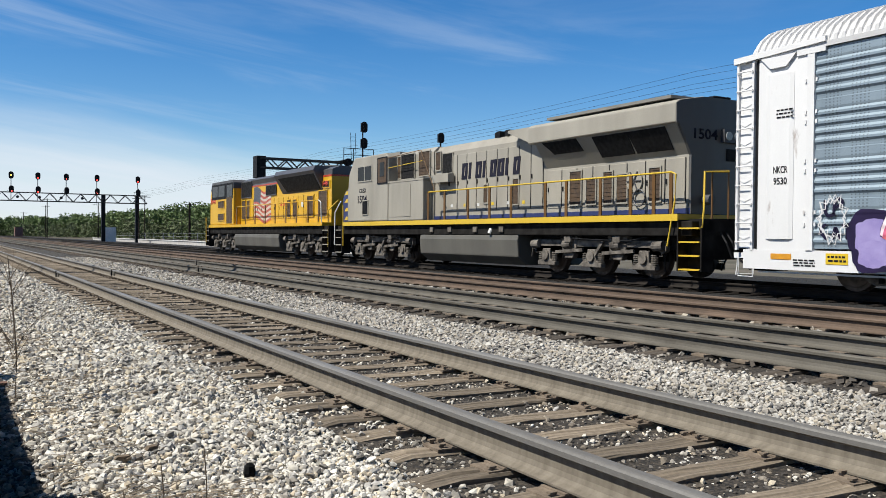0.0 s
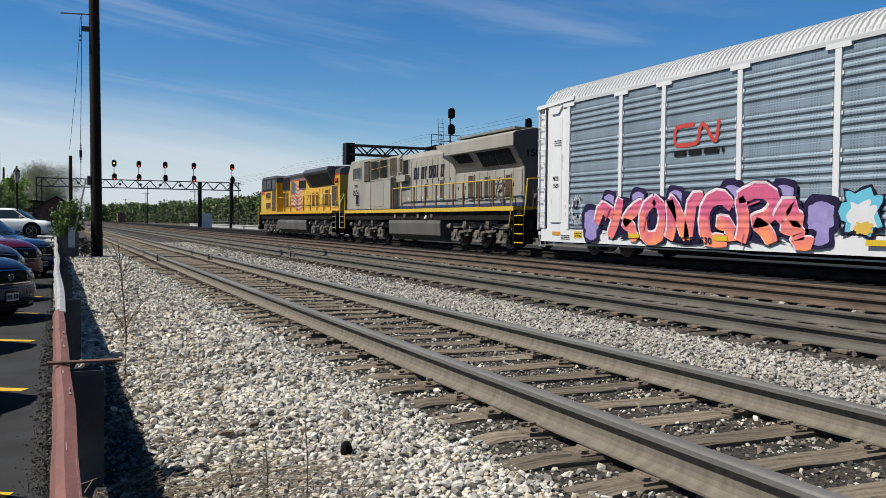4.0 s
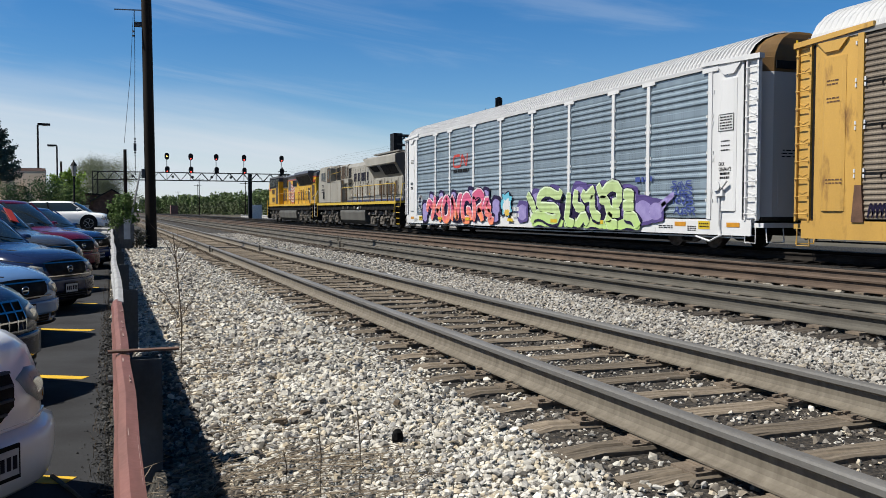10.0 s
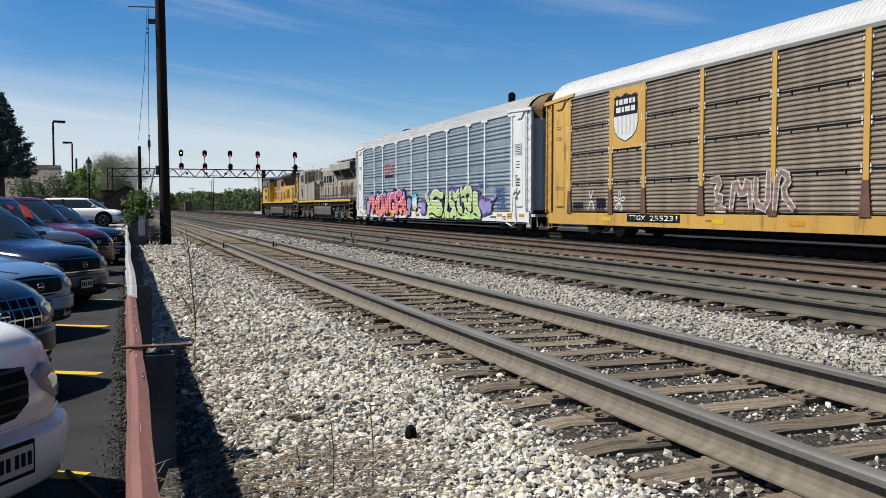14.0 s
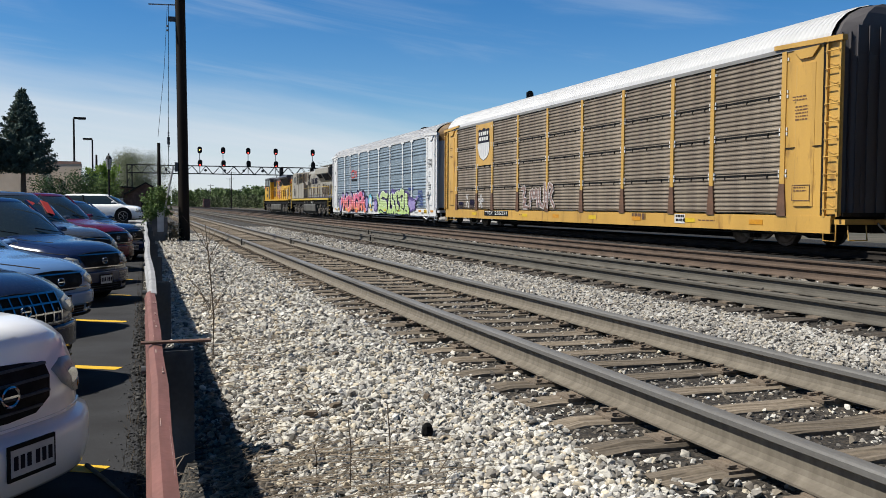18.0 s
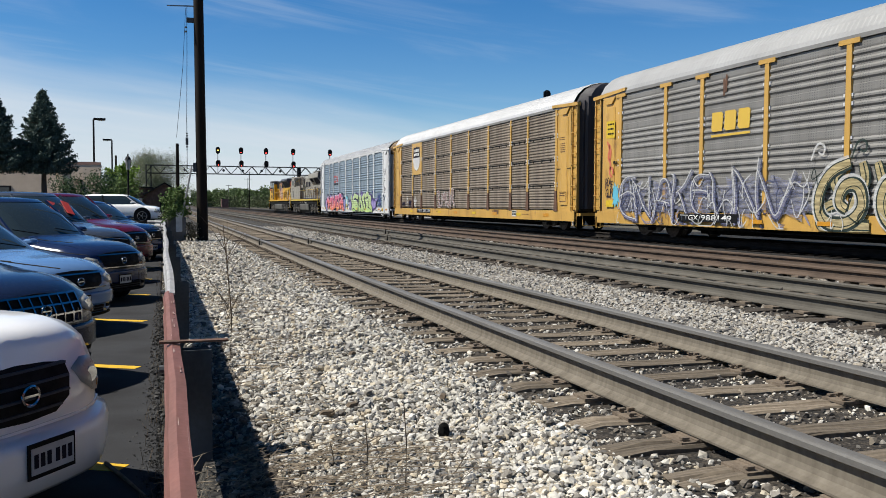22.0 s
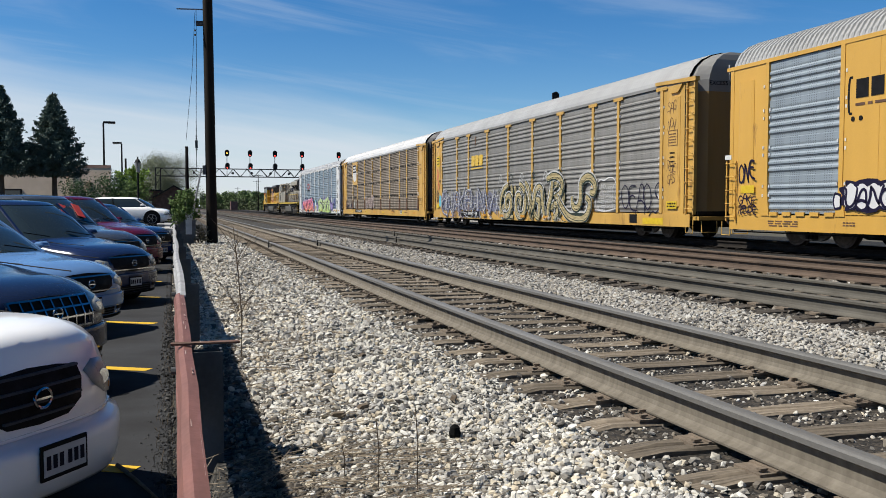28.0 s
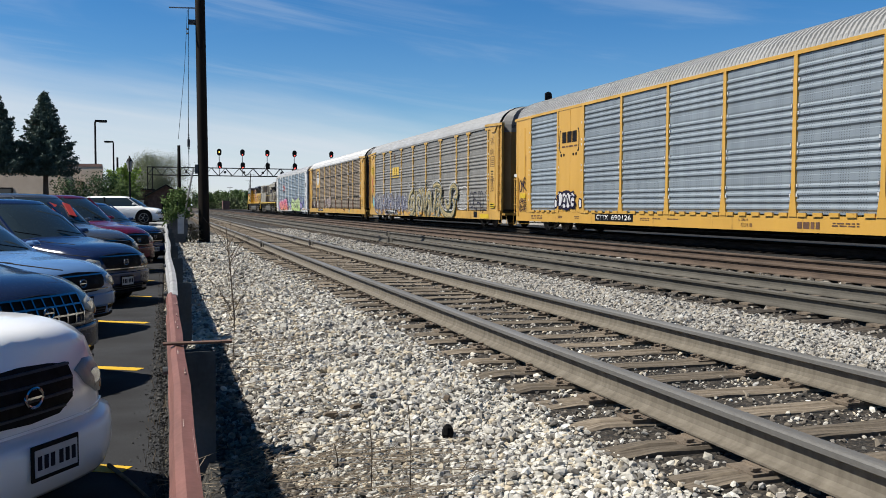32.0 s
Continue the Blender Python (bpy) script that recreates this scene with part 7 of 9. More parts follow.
    part("end_plate", Shape().box(-1.40, 1.40, 0.1, 0.18, 0.5, 1.5), UNDER, root)
    part("pilot", Shape().box(-1.40, 1.40, 22.0, 22.1, 0.25, 1.5), UNDER, root)
    coupler(root, 0.2, -1)
    coupler(root, 22.0, 1)
    return root


TRAIN += [(grey_loco(), 30.6), (yellow_loco(), 53.55)]

# ---- the barrier between the lot and the tracks ----
RED_OXIDE = surf("red_oxide_paint", (0.27, 0.108, 0.080), (0.15, 0.066, 0.052), 5, 0.65, 0.1, 0.25, 45, 0.8, (3, 0.5, 3))
WHITE_WORN = surf("worn_white_paint", (0.52, 0.515, 0.51), (0.24, 0.235, 0.23), 4, 0.6, 0.0, 0.2, 45, 0.9)
POST_STEEL = surf("weathered_post_steel", (0.105, 0.115, 0.125), (0.05, 0.055, 0.06), 4, 0.75, 0.2, 0.3, 40, 0.8, 0.4)
POLE_WOOD = surf("creosote_pole", (0.036, 0.028, 0.023), (0.013, 0.011, 0.009), 3, 0.9, 0, 0.6, 40, 0.8, 0.12)
GALV = surf("galvanised_steel", (0.34, 0.35, 0.36), (0.22, 0.23, 0.24), 6, 0.5, 0.6, 0.1, 50)
DRY_STEM = surf("dry_stem", (0.19, 0.14, 0.095), (0.10, 0.075, 0.05), 20, 0.95)
PALE_STRAW = surf("pale_straw", (0.27, 0.215, 0.15), (0.13, 0.10, 0.07), 12, 0.95, island=0.3)


SCRAPE = surf("scraped_primer", (0.42, 0.31, 0.27), (0.32, 0.18, 0.14), 20, 0.7)


def guardrail():
    root = thing("guardrail", "steel beam barrier painted red and white on dark posts", "guardrail")
    prof = [(0.058, 0.566), (0.020, 0.575), (-0.004, 0.560), (-0.018, 0.515), (0.022, 0.475), (0.022, 0.425), (-0.018, 0.385), (-0.018, 0.335), (0.022, 0.290), (0.024, 0.262),
            (0.034, 0.262), (0.034, 0.295), (-0.006, 0.340), (-0.006, 0.380), (0.034, 0.420), (0.034, 0.480), (-0.004, 0.518), (0.012, 0.555), (0.058, 0.554)]

    def beam(pts):
        rings = []
        for i, (x, y) in enumerate(pts):
            a, b = pts[max(0, i - 1)], pts[min(len(pts) - 1, i + 1)]
            d = Vector((b[0] - a[0], b[1] - a[1])).normalized()
            rings.append([(x + d.y * q, y - d.x * q, z) for q, z in prof])
        return Shape().loft(rings)
    rnd = random.Random(3)
    part("beam", beam([(0.01 + rnd.uniform(-0.006, 0.006), -4 + i * 0.75) for i in range(16)]), RED_OXIDE, root, "scraped red-painted beam")
    far = [(0.02 + 0.012 * math.sin(i * 0.9), 7.1 + i * 1.15) for i in range(26)] + [(0.0, 37.2), (-0.12, 37.9), (-0.34, 38.4), (-0.62, 38.5)]
    part("beam", beam(far), WHITE_WORN, root, "worn white-painted beam with a turned end")
    for k in range(16):  # scrapes down to pale primer along the top edge
        u, l = rnd.uniform(2.4, 7.0), rnd.uniform(0.03, 0.12)
        q = rnd.uniform(0.0, 0.05)
        part("scrape", Shape().box(0.012 + q, 0.012 + q + rnd.uniform(0.002, 0.006), u, u + l, 0.570, 0.5745), SCRAPE, root)
    edge = Shape()
    u = 2.3
    while u < 7.0:  # paint worn off along the upper edge
        l = rnd.uniform(0.02, 0.16)
        edge.box(0.053 - rnd.uniform(0, 0.006), 0.0595, u, u + l, 0.553, 0.5675)
        u += l + rnd.uniform(0.0, 0.05)
    part("worn_edge", edge, SCRAPE, root, "pale worn paint along the upper edge")
    y, k = -3.4, 0
    while y < 37:
        s = Shape().box(0.062, 0.072, y - 0.08, y + 0.08, -0.7, 0.545).box(0.205, 0.215, y - 0.08, y + 0.08, -0.7, 0.545).box(0.072, 0.205, y - 0.006, y + 0.006, -0.7, 0.55)
        s.box(0.062, 0.215, y - 0.088, y - 0.081, -0.7, 0.55)
        part("post", s, POST_STEEL, root)
        part("beam_bolt", Shape().disc((0.0, y, 0.45), "x", 0.02, 0.06, 8), POST_STEEL, root)
        y += 3.94
    part("loose_strap", Shape().box(-0.03, 0.30, 4.45, 4.505, 0.578, 0.588), RUSTY, root, "rusty flat strap lying across the post")
    return root


guardrail()


def stall_lines():
    for i, y in enumerate((2.3, 5.98, 9.66, 13.5, 17.36, 21.0, 24.8, 28.6)):
        a = radians(29)
        d, n = Vector((-math.cos(a), math.sin(a))), Vector((math.sin(a), math.cos(a)))
        p = Vector((-0.27, y))
        z = lot_height(y) + 0.004
        q = [p + n * 0.075, p - n * 0.075, p - n * 0.075 + d * 5.4, p + n * 0.075 + d * 5.4]
        zs = [lot_height(v.y) + 0.004 for v in q]
        s = Shape().add([(v.x, v.y, w) for v, w in zip(q, zs)] + [(v.x, v.y, w - 0.003) for v, w in zip(q, zs)], [(0, 1, 2, 3), (7, 6, 5, 4), (0, 4, 5, 1), (1, 5, 6, 2), (2, 6, 7, 3), (3, 7, 4, 0)])
        solid("stall_line", s, YELLOW_LINE, "yellow painted stall line on the asphalt", "parking line", group="stall lines", kind="structure")


stall_lines()

# ---- parked cars: local x points out of the nose, z up from the ground ----
TYRE = surf("tyre_rubber", (0.022, 0.022, 0.023), (0.014, 0.014, 0.014), 12, 0.85, 0, 0.2, 80)
RIM = surf("alloy_rim", (0.42, 0.43, 0.44), (0.28, 0.29, 0.30), 12, 0.3, 0.9)
CHROME = surf("chrome_trim", (0.66, 0.67, 0.69), (0.5, 0.51, 0.53), 12, 0.12, 1.0)
TRIM_BLACK = surf("black_plastic_trim", (0.014, 0.014, 0.015), (0.009, 0.009, 0.009), 12, 0.7)
LAMP_CLEAR = surf("headlamp_cover", (0.50, 0.50, 0.46), (0.38, 0.38, 0.36), 9, 0.3)
AMBER = surf("amber_lens", (0.55, 0.20, 0.02), (0.45, 0.16, 0.02), 12, 0.2)
CAR_GLASS = glass("car_glass", (0.022, 0.034, 0.042), 0.02)
PLATE_WHITE = surf("plate_white", (0.62, 0.64, 0.68), (0.5, 0.52, 0.56), 10, 0.5)


def car_paint(name, c, metal=0.0):
    return surf(name, tuple(v / BASE_SCALE for v in c), tuple(v * 0.93 / BASE_SCALE for v in c), 3, 0.14, metal, 0, 200, 0.9, 1.0, coat=0.25)


def spline(rows, n):
    """Rows of numbers keyed by their first, drawn out smoothly to n rows."""
    t = [r[0] for r in rows]
    out = []
    for i in range(n):
        x = t[0] + (t[-1] - t[0]) * i / (n - 1)
        k = max(j for j in range(len(t) - 1) if t[j] <= x + 1e-9)
        u = (x - t[k]) / (t[k + 1] - t[k])
        p0, p1, p2, p3 = rows[max(0, k - 1)], rows[k], rows[k + 1], rows[min(len(rows) - 1, k + 2)]
        out.append([x] + [0.5 * ((2 * b) + (c - a) * u + (2 * a - 5 * b + 4 * c - d) * u * u + (3 * b - a - 3 * c + d) * u ** 3) for a, b, c, d in zip(p0[1:], p1[1:], p2[1:], p3[1:])])
    return out


def parked_car(m, label, paint_mat, spec, group="cars parked in the angled stalls", sticker=False):
    """spec: length L, half width w, hood height, belt height, roof height, cab from (x) to (x), grille kind."""
    L, w, hood, belt, top, c0, c1, kind = spec
    root = thing("parked_car", label, "car", m, group)
    fall = 0.0 if kind == "sedan" else 1.0  # the taller hoods slope down towards the nose
    def face(y, z, out=0.0):
        """Where the nose lies at that offset from the middle and that height."""
        u = abs(y) / w
        return -0.02 - 0.07 * u ** 2 - 0.50 * max(0, u - 0.45) ** 1.7 - (0.35 + 0.20 * fall) * max(0, z - hood * 0.64) - 0.25 * max(0, 0.33 - z) + out

    # lower body: stations from tail to nose with bottom, shoulder and crown heights, and half width; the front ones bow back round the corners
    st = [(-L, 0.42, 0.70, belt * 0.92, w * 0.78), (-L + 0.18, 0.30, 0.74, belt * 0.98, w * 0.92), (-L + 0.8, 0.22, 0.78, belt * 1.0, w * 0.99), (c0 - 0.2, 0.20, 0.80, belt, w), ((c0 + c1) / 2, 0.20, 0.80, belt, w), (c1 + 0.1, 0.20, 0.80, belt, w),
          (-0.95, 0.20, 0.74, hood * (1 - 0.035 * fall), w * 0.99), (-0.42, 0.20, 0.66, hood * (0.998 - 0.070 * fall), w * 0.97), (-0.14, 0.20, 0.60, hood * (0.975 - 0.100 * fall), w * 0.94), (0.0, 0.20, 0.54, hood * (0.915 - 0.120 * fall), w * 0.91)]
    rings = []
    for x, zb, zs, zt, hw in spline(st, 46):
        half = [(0.0, zb), (hw * 0.80, zb), (hw * 0.95, zb + 0.07), (hw, zb + 0.20), (hw * 1.005, (zb + zs) / 2 + 0.05), (hw * 0.995, zs), (hw * 0.955, zs + (zt - zs) * 0.55), (hw * 0.86, zs + (zt - zs) * 0.86), (hw * 0.6, zt - 0.012), (hw * 0.25, zt), (0.0, zt + 0.004)]
        k = min(1.0, max(0.0, (x + 0.95) / 0.95)) ** 1.5
        full = half + [(-a, b) for a, b in reversed(half[1:-1])]
        rings.append([(x + face(a, b) * k, a, b) for a, b in full])
    mid = 0.48
    for q in (0.9, 0.75, 0.55, 0.3, 0.1):
        rings.append([(face(a * q, mid + (b - mid) * q), a * q, mid + (b - mid) * q) for a, b in full])
    body = part("body", Shape().loft(rings), paint_mat, root, smooth=True)
    # glasshouse, roof and pillars
    def ring(z, f, b, hw, r=0.35, n=6):
        pts = []
        for cx, cy, a0 in ((f - r, hw - r * 0.6, 0), (b + r, hw - r * 0.6, 90), (b + r, -hw + r * 0.6, 180), (f - r, -hw + r * 0.6, 270)):
            for i in range(n + 1):
                a = radians(a0 + 90 * i / n)
                y = cy + r * 0.6 * math.sin(a)
                pts.append((cx + r * math.cos(a), y, z))
        # the screen bows forward in the middle: more points across its front
        front = [(f, (hw - r * 0.6) * (q / 4 - 1), z) for q in range(1, 8)]
        pts = pts + front
        mid_x = (f + b) / 2
        return [(x + (0.16 * (1 - (y / hw) ** 2) if x > mid_x else 0.0), y, zz) for x, y, zz in pts]
    roof_in = 0.62 if kind != "suv" else 0.55
    rg = [ring(belt - 0.06, c1 + 0.06, c0 - 0.04, w * 0.90), ring(belt + (top - belt) * 0.5, c1 - roof_in * 0.62, c0 + 0.22, w * 0.83), ring(top - 0.09, c1 - roof_in * 1.25, c0 + 0.42, w * 0.74), ring(top - 0.05, c1 - roof_in * 1.4, c0 + 0.5, w * 0.70)]
    part("glasshouse", Shape().loft(rg, cap=False), CAR_GLASS, root, "dark tinted glass", True)
    rf = [ring(top - 0.095, c1 - roof_in * 1.22, c0 + 0.40, w * 0.752), ring(top - 0.045, c1 - roof_in * 1.35, c0 + 0.47, w * 0.71), ring(top - 0.012, c1 - roof_in * 1.75, c0 + 0.8, w * 0.58), ring(top, c1 - roof_in * 2.3, c0 + 1.2, w * 0.36)]
    part("roof", Shape().loft(rf, top_only=True), paint_mat, root, smooth=True)
    for sy in (-1, 1):
        part("pillar", Shape().bar((c1 - 0.02, sy * w * 0.875, belt - 0.04), (c1 - roof_in * 1.22, sy * w * 0.735, top - 0.07), 0.045, 0.03), paint_mat, root)
        mid = (c0 + c1) / 2 - 0.1
        part("pillar", Shape().bar((mid, sy * w * 0.895, belt - 0.04), (mid - 0.12, sy * w * 0.745, top - 0.07), 0.09, 0.04), TRIM_BLACK, root)
        part("pillar", Shape().bar((c0 + 0.05, sy * w * 0.88, belt - 0.04), (c0 + 0.5, sy * w * 0.73, top - 0.07), 0.14, 0.06), paint_mat, root)
        mi = part("mirror", Shape().prism([(c1 - 0.34, belt + 0.0), (c1 - 0.33, belt + 0.10), (c1 - 0.20, belt + 0.11), (c1 - 0.15, belt + 0.03)], "y", sy * (w + 0.01), sy * (w + 0.17)), paint_mat, root)
        soften(mi, 0.03)
        part("door_handle", Shape().box(c0 + 1.0, c0 + 1.22, sy * (w + 0.005), sy * (w + 0.03), belt - 0.16, belt - 0.12), paint_mat, root)
        part("side_trim", Shape().box(-L + 1.3, -1.3, sy * (w - 0.02), sy * (w + 0.012), 0.26, 0.33), TRIM_BLACK, root)
    # wheels
    R = 0.33 if kind != "suv" else 0.37
    for wx in (-0.92, -L + 0.95):
        for sy in (-1, 1):
            part("wheel_arch", Shape().disc((wx, sy * (w - 0.06), R + 0.02), "y", R + 0.07, 0.14, 28), TRIM_BLACK, root)
            wh = part("wheel", Shape().disc((wx, sy * (w - 0.09), R), "y", R, 0.22, 28), TYRE, root)
            part("rim", Shape().disc((wx, sy * (w + 0.018), R), "y", R * 0.66, 0.02, 24), TRIM_BLACK, wh)
            for q in range(5):
                a = q * 2 * math.pi / 5
                part("spoke", Shape().bar((wx, sy * (w + 0.034), R), (wx + R * 0.62 * math.cos(a), sy * (w + 0.03), R + R * 0.62 * math.sin(a)), 0.02, 0.07, (0, 1, 0)), RIM, wh)
            part("rim_ring", Shape().tube([(wx + R * 0.64 * math.cos(a), sy * (w + 0.03), R + R * 0.64 * math.sin(a)) for a in np.linspace(0, 2 * math.pi, 25)], 0.018, 6), RIM, wh)
    # face of the car: grille, lamps, intake, plate
    gz0, gz1 = hood * 0.53, hood * 0.785
    gw = w * (0.40 if kind == "sedan" else 0.50)

    def curved(y0, y1, z0, z1, out, thick, n=8, z0b=None, z1b=None):
        """A panel bent along the nose between two heights; its heights may change towards y1."""
        z0b, z1b = z0 if z0b is None else z0b, z1 if z1b is None else z1b
        rs = []
        for i in range(n + 1):
            y = y0 + (y1 - y0) * i / n
            a, b = z0 + (z0b - z0) * i / n, z1 + (z1b - z1) * i / n
            zs = [a + (b - a) * q / 5 for q in range(6)]
            rs.append([(face(y, z, out), y, z) for z in zs] + [(face(y, z, out - thick), y, z) for z in reversed(zs)])
        return Shape().loft(rs)
    def nose_patch(outline, out, thick):
        """A plate that follows the nose, cut to an outline of offset from the middle and height."""
        n = len(outline)
        cy, cz = sum(q[0] for q in outline) / n, sum(q[1] for q in outline) / n
        vs = [(face(cy, cz, out), cy, cz)]
        for k, o in ((0.55, out), (1.0, out - 0.004), (1.0, out - thick)):
            vs += [(face(cy + (y - cy) * k, cz + (z - cz) * k, o), cy + (y - cy) * k, cz + (z - cz) * k) for y, z in outline]
        fs = [(0, 1 + i, 1 + (i + 1) % n) for i in range(n)]
        for r in (0, n):
            fs += [(1 + r + i, 1 + r + n + i, 1 + r + n + (i + 1) % n, 1 + r + (i + 1) % n) for i in range(n)]
        return Shape().add(vs, fs)
    mouth = [(-gw, gz1 - 0.02), (-gw * 0.6, gz1), (0, gz1 + 0.012), (gw * 0.6, gz1), (gw, gz1 - 0.02), (gw * 1.04, gz1 - 0.09), (gw * 0.94, gz0 + 0.08), (gw * 0.62, gz0 + 0.012), (0, gz0), (-gw * 0.62, gz0 + 0.012), (-gw * 0.94, gz0 + 0.08), (-gw * 1.04, gz1 - 0.09)]
    g = part("grille", nose_patch(mouth, 0.016, 0.10), TRIM_BLACK, root)
    if kind == "sedan":
        for k in range(4):
            z, q = gz0 + 0.045 + k * (gz1 - gz0 - 0.07) / 3, (0.72, 0.90, 0.97, 0.98)[k]
            part("grille_bar", curved(-gw * q, gw * q, z, z + 0.013, 0.030, 0.03, 10), POST_STEEL, g)
    elif kind == "eggcrate":
        for k in range(4):
            z = gz0 + k * (gz1 - gz0 - 0.015) / 3
            part("grille_bar", curved(-gw, gw, z, z + 0.016, 0.032, 0.03, 10), CHROME, g)
        for k in range(9):
            y = -gw + k * 2 * gw / 8
            part("grille_bar", curved(y - 0.008, y + 0.008, gz0, gz1, 0.034, 0.03, 2), CHROME, g)
    else:
        for k in range(2):
            z = gz0 + 0.03 + k * (gz1 - gz0 - 0.07)
            part("grille_bar", curved(-gw * 1.1, gw * 1.1, z, z + 0.018, 0.034, 0.03, 10), CHROME, g)
    ec = (gz0 + gz1) / 2
    badge = Shape().tube([(face(0, ec, 0.042), 0.058 * math.cos(q), ec + 0.050 * math.sin(q)) for q in np.linspace(0, 2 * math.pi, 25)], 0.009, 6)
    part("emblem", badge.bar((face(0, ec, 0.042), -0.05, ec), (face(0, ec, 0.042), 0.05, ec), 0.012), CHROME, g, "plain chrome ring badge")
    eye_line = ((0.47, 0.720), (0.60, 0.765), (0.77, 0.750), (0.89, 0.690), (0.945, 0.605), (0.90, 0.545), (0.73, 0.570), (0.55, 0.640)) if kind == "sedan" else ((0.58, 0.70), (0.75, 0.735), (0.90, 0.68), (0.95, 0.61), (0.88, 0.575), (0.70, 0.60), (0.58, 0.64))
    for sy in (-1, 1):
        lamp = part("headlamp", nose_patch([(sy * w * a, hood * b) for a, b in eye_line], 0.012, 0.10), LAMP_CLEAR, root, smooth=True)
        part("reflector", Shape().disc((face(w * 0.70, hood * 0.66, 0.002), sy * w * 0.70, hood * 0.66), "x", 0.045, 0.03, 16), CHROME, lamp)
        part("fog_lamp", curved(sy * w * 0.62, sy * w * 0.80, 0.30, 0.38, 0.012, 0.05, 4), TRIM_BLACK, root)
    part("lower_intake", curved(-w * 0.52, w * 0.52, 0.255, 0.345, 0.012, 0.06, 8), TRIM_BLACK, root)
    part("bumper_lip", curved(-w * 0.90, w * 0.90, 0.20, 0.235, 0.012, 0.06, 10), TRIM_BLACK, root)
    part("bumper_line", curved(-w * 0.95, w * 0.95, gz0 - 0.045, gz0 - 0.03, 0.010, 0.05, 10), paint_mat, root)
    out = 0.155 if kind == "sedan" else 0.045
    if kind == "sedan":  # a full bumper with a sloping shelf under the grille
        rs = []
        for i in range(17):
            y = w * 0.97 * (i / 8 - 1)
            q = 1 - 0.55 * (y / w) ** 2
            rs.append([(face(y, z, o * q), y, z) for z, o in ((0.22, 0.0), (0.22, 0.11), (0.25, 0.135), (0.36, out - 0.004), (0.465, out), (0.500, out - 0.012), (0.520, out - 0.04), (0.535, 0.004), (0.535, -0.05))])
        part("bumper", Shape().loft(rs), paint_mat, root, smooth=True)
    else:
        part("bumper", curved(-w * 0.88, w * 0.88, 0.36, gz0 - 0.03, 0.045, 0.10, 14), paint_mat, root, smooth=True)
    pz = 0.425 if kind == "sedan" else 0.42
    p = part("number_plate", Shape().box(0.0, 0.012, -0.165, 0.165, pz - 0.09, pz + 0.09), TRIM_BLACK, root, "framed plate with plain bars", at=pose(face(0, pz, out + 0.001), 0, 0))
    part("plate_face", Shape().box(0.012, 0.016, -0.15, 0.15, pz - 0.068, pz + 0.068), PLATE_WHITE, p)
    for k, yy in enumerate((0.12, 0.075, 0.03, -0.03, -0.075, -0.12)):
        part("plate_bar", Shape().box(0.016, 0.019, yy - 0.014, yy + 0.014, pz - 0.035, pz + 0.035), NAVY_PAINT, p)
    for sy in (-1, 1):
        part("hood_seam", Shape().tube([(c1 + 0.1, sy * w * 0.80, belt * 0.975), (-0.95, sy * w * 0.79, hood * 0.972), (-0.45, sy * w * 0.74, hood * 0.945)], 0.006, 5), TRIM_BLACK, root)
        part("turn_lamp", curved(sy * w * 0.84, sy * w * 0.91, hood * 0.575, hood * 0.61, 0.016, 0.04, 3), AMBER, root)
    for z in (0.275, 0.31):
        part("intake_slat", curved(-w * 0.50, w * 0.50, z, z + 0.010, 0.022, 0.02, 8), POST_STEEL, root)
    if sticker:
        for q in (-0.12, 0.30):
            part("sticker", Shape().bar((c1 + 0.005, q, belt + 0.16), (c1 - 0.325, q + 0.16, top - 0.22), 0.20, 0.012, (1, 0, 0.8)), RED_PAINT, root, "red sticker behind the windscreen")
    for sy in (-1, 1):
        part("wiper", Shape().bar((c1 + 0.16, sy * 0.5, belt + 0.02), (c1 + 0.07, sy * 0.5 - 0.50, belt + 0.10), 0.014), TRIM_BLACK, root)
        part("tail_lamp", Shape().box(-L - 0.005, -L + 0.22, sy * w * 0.62, sy * w * 0.92, belt * 0.72, belt * 0.86), RED_STRIPE, root)
    return root


PEARL = car_paint("pearl_white_paint", (0.93, 0.93, 0.93), 0.0)
PARKED = (
    (-0.68, 4.93, "white compact sedan with a black barred grille", PEARL, (4.6, 0.855, 1.10, 1.13, 1.60, -4.05, -1.5, "sedan")),
    (-1.02, 8.55, "dark navy crossover with a chrome egg-crate grille", car_paint("navy_paint", (0.014, 0.024, 0.06)), (4.9, 0.96, 1.14, 1.18, 1.80, -4.5, -1.55, "eggcrate")),
    (-1.05, 12.4, "sky-blue sedan with a thin chrome wing grille", car_paint("sky_blue_paint", (0.12, 0.23, 0.44)), (4.9, 0.96, 1.05, 1.09, 1.60, -4.2, -1.5, "wing")),
    (-0.66, 16.1, "midnight-blue crossover with a chrome-edged double grille", car_paint("midnight_paint", (0.014, 0.026, 0.075)), (4.9, 0.97, 1.13, 1.18, 1.84, -4.4, -1.5, "wing")),
    (-0.92, 19.9, "charcoal crossover with a red sticker behind its windscreen", car_paint("charcoal_paint", (0.05, 0.062, 0.085)), (4.8, 0.98, 1.28, 1.33, 1.98, -4.5, -1.45, "suv")),
    (-0.64, 23.8, "maroon crossover with a dark shield grille", car_paint("maroon_paint", (0.10, 0.008, 0.024)), (4.8, 0.98, 1.28, 1.33, 2.00, -4.5, -1.45, "suv")),
    (-0.28, 27.6, "dark blue crossover at the end of the row", car_paint("deep_blue_paint", (0.012, 0.030, 0.10)), (4.6, 0.96, 1.20, 1.24, 1.82, -4.2, -1.4, "wing")),
)
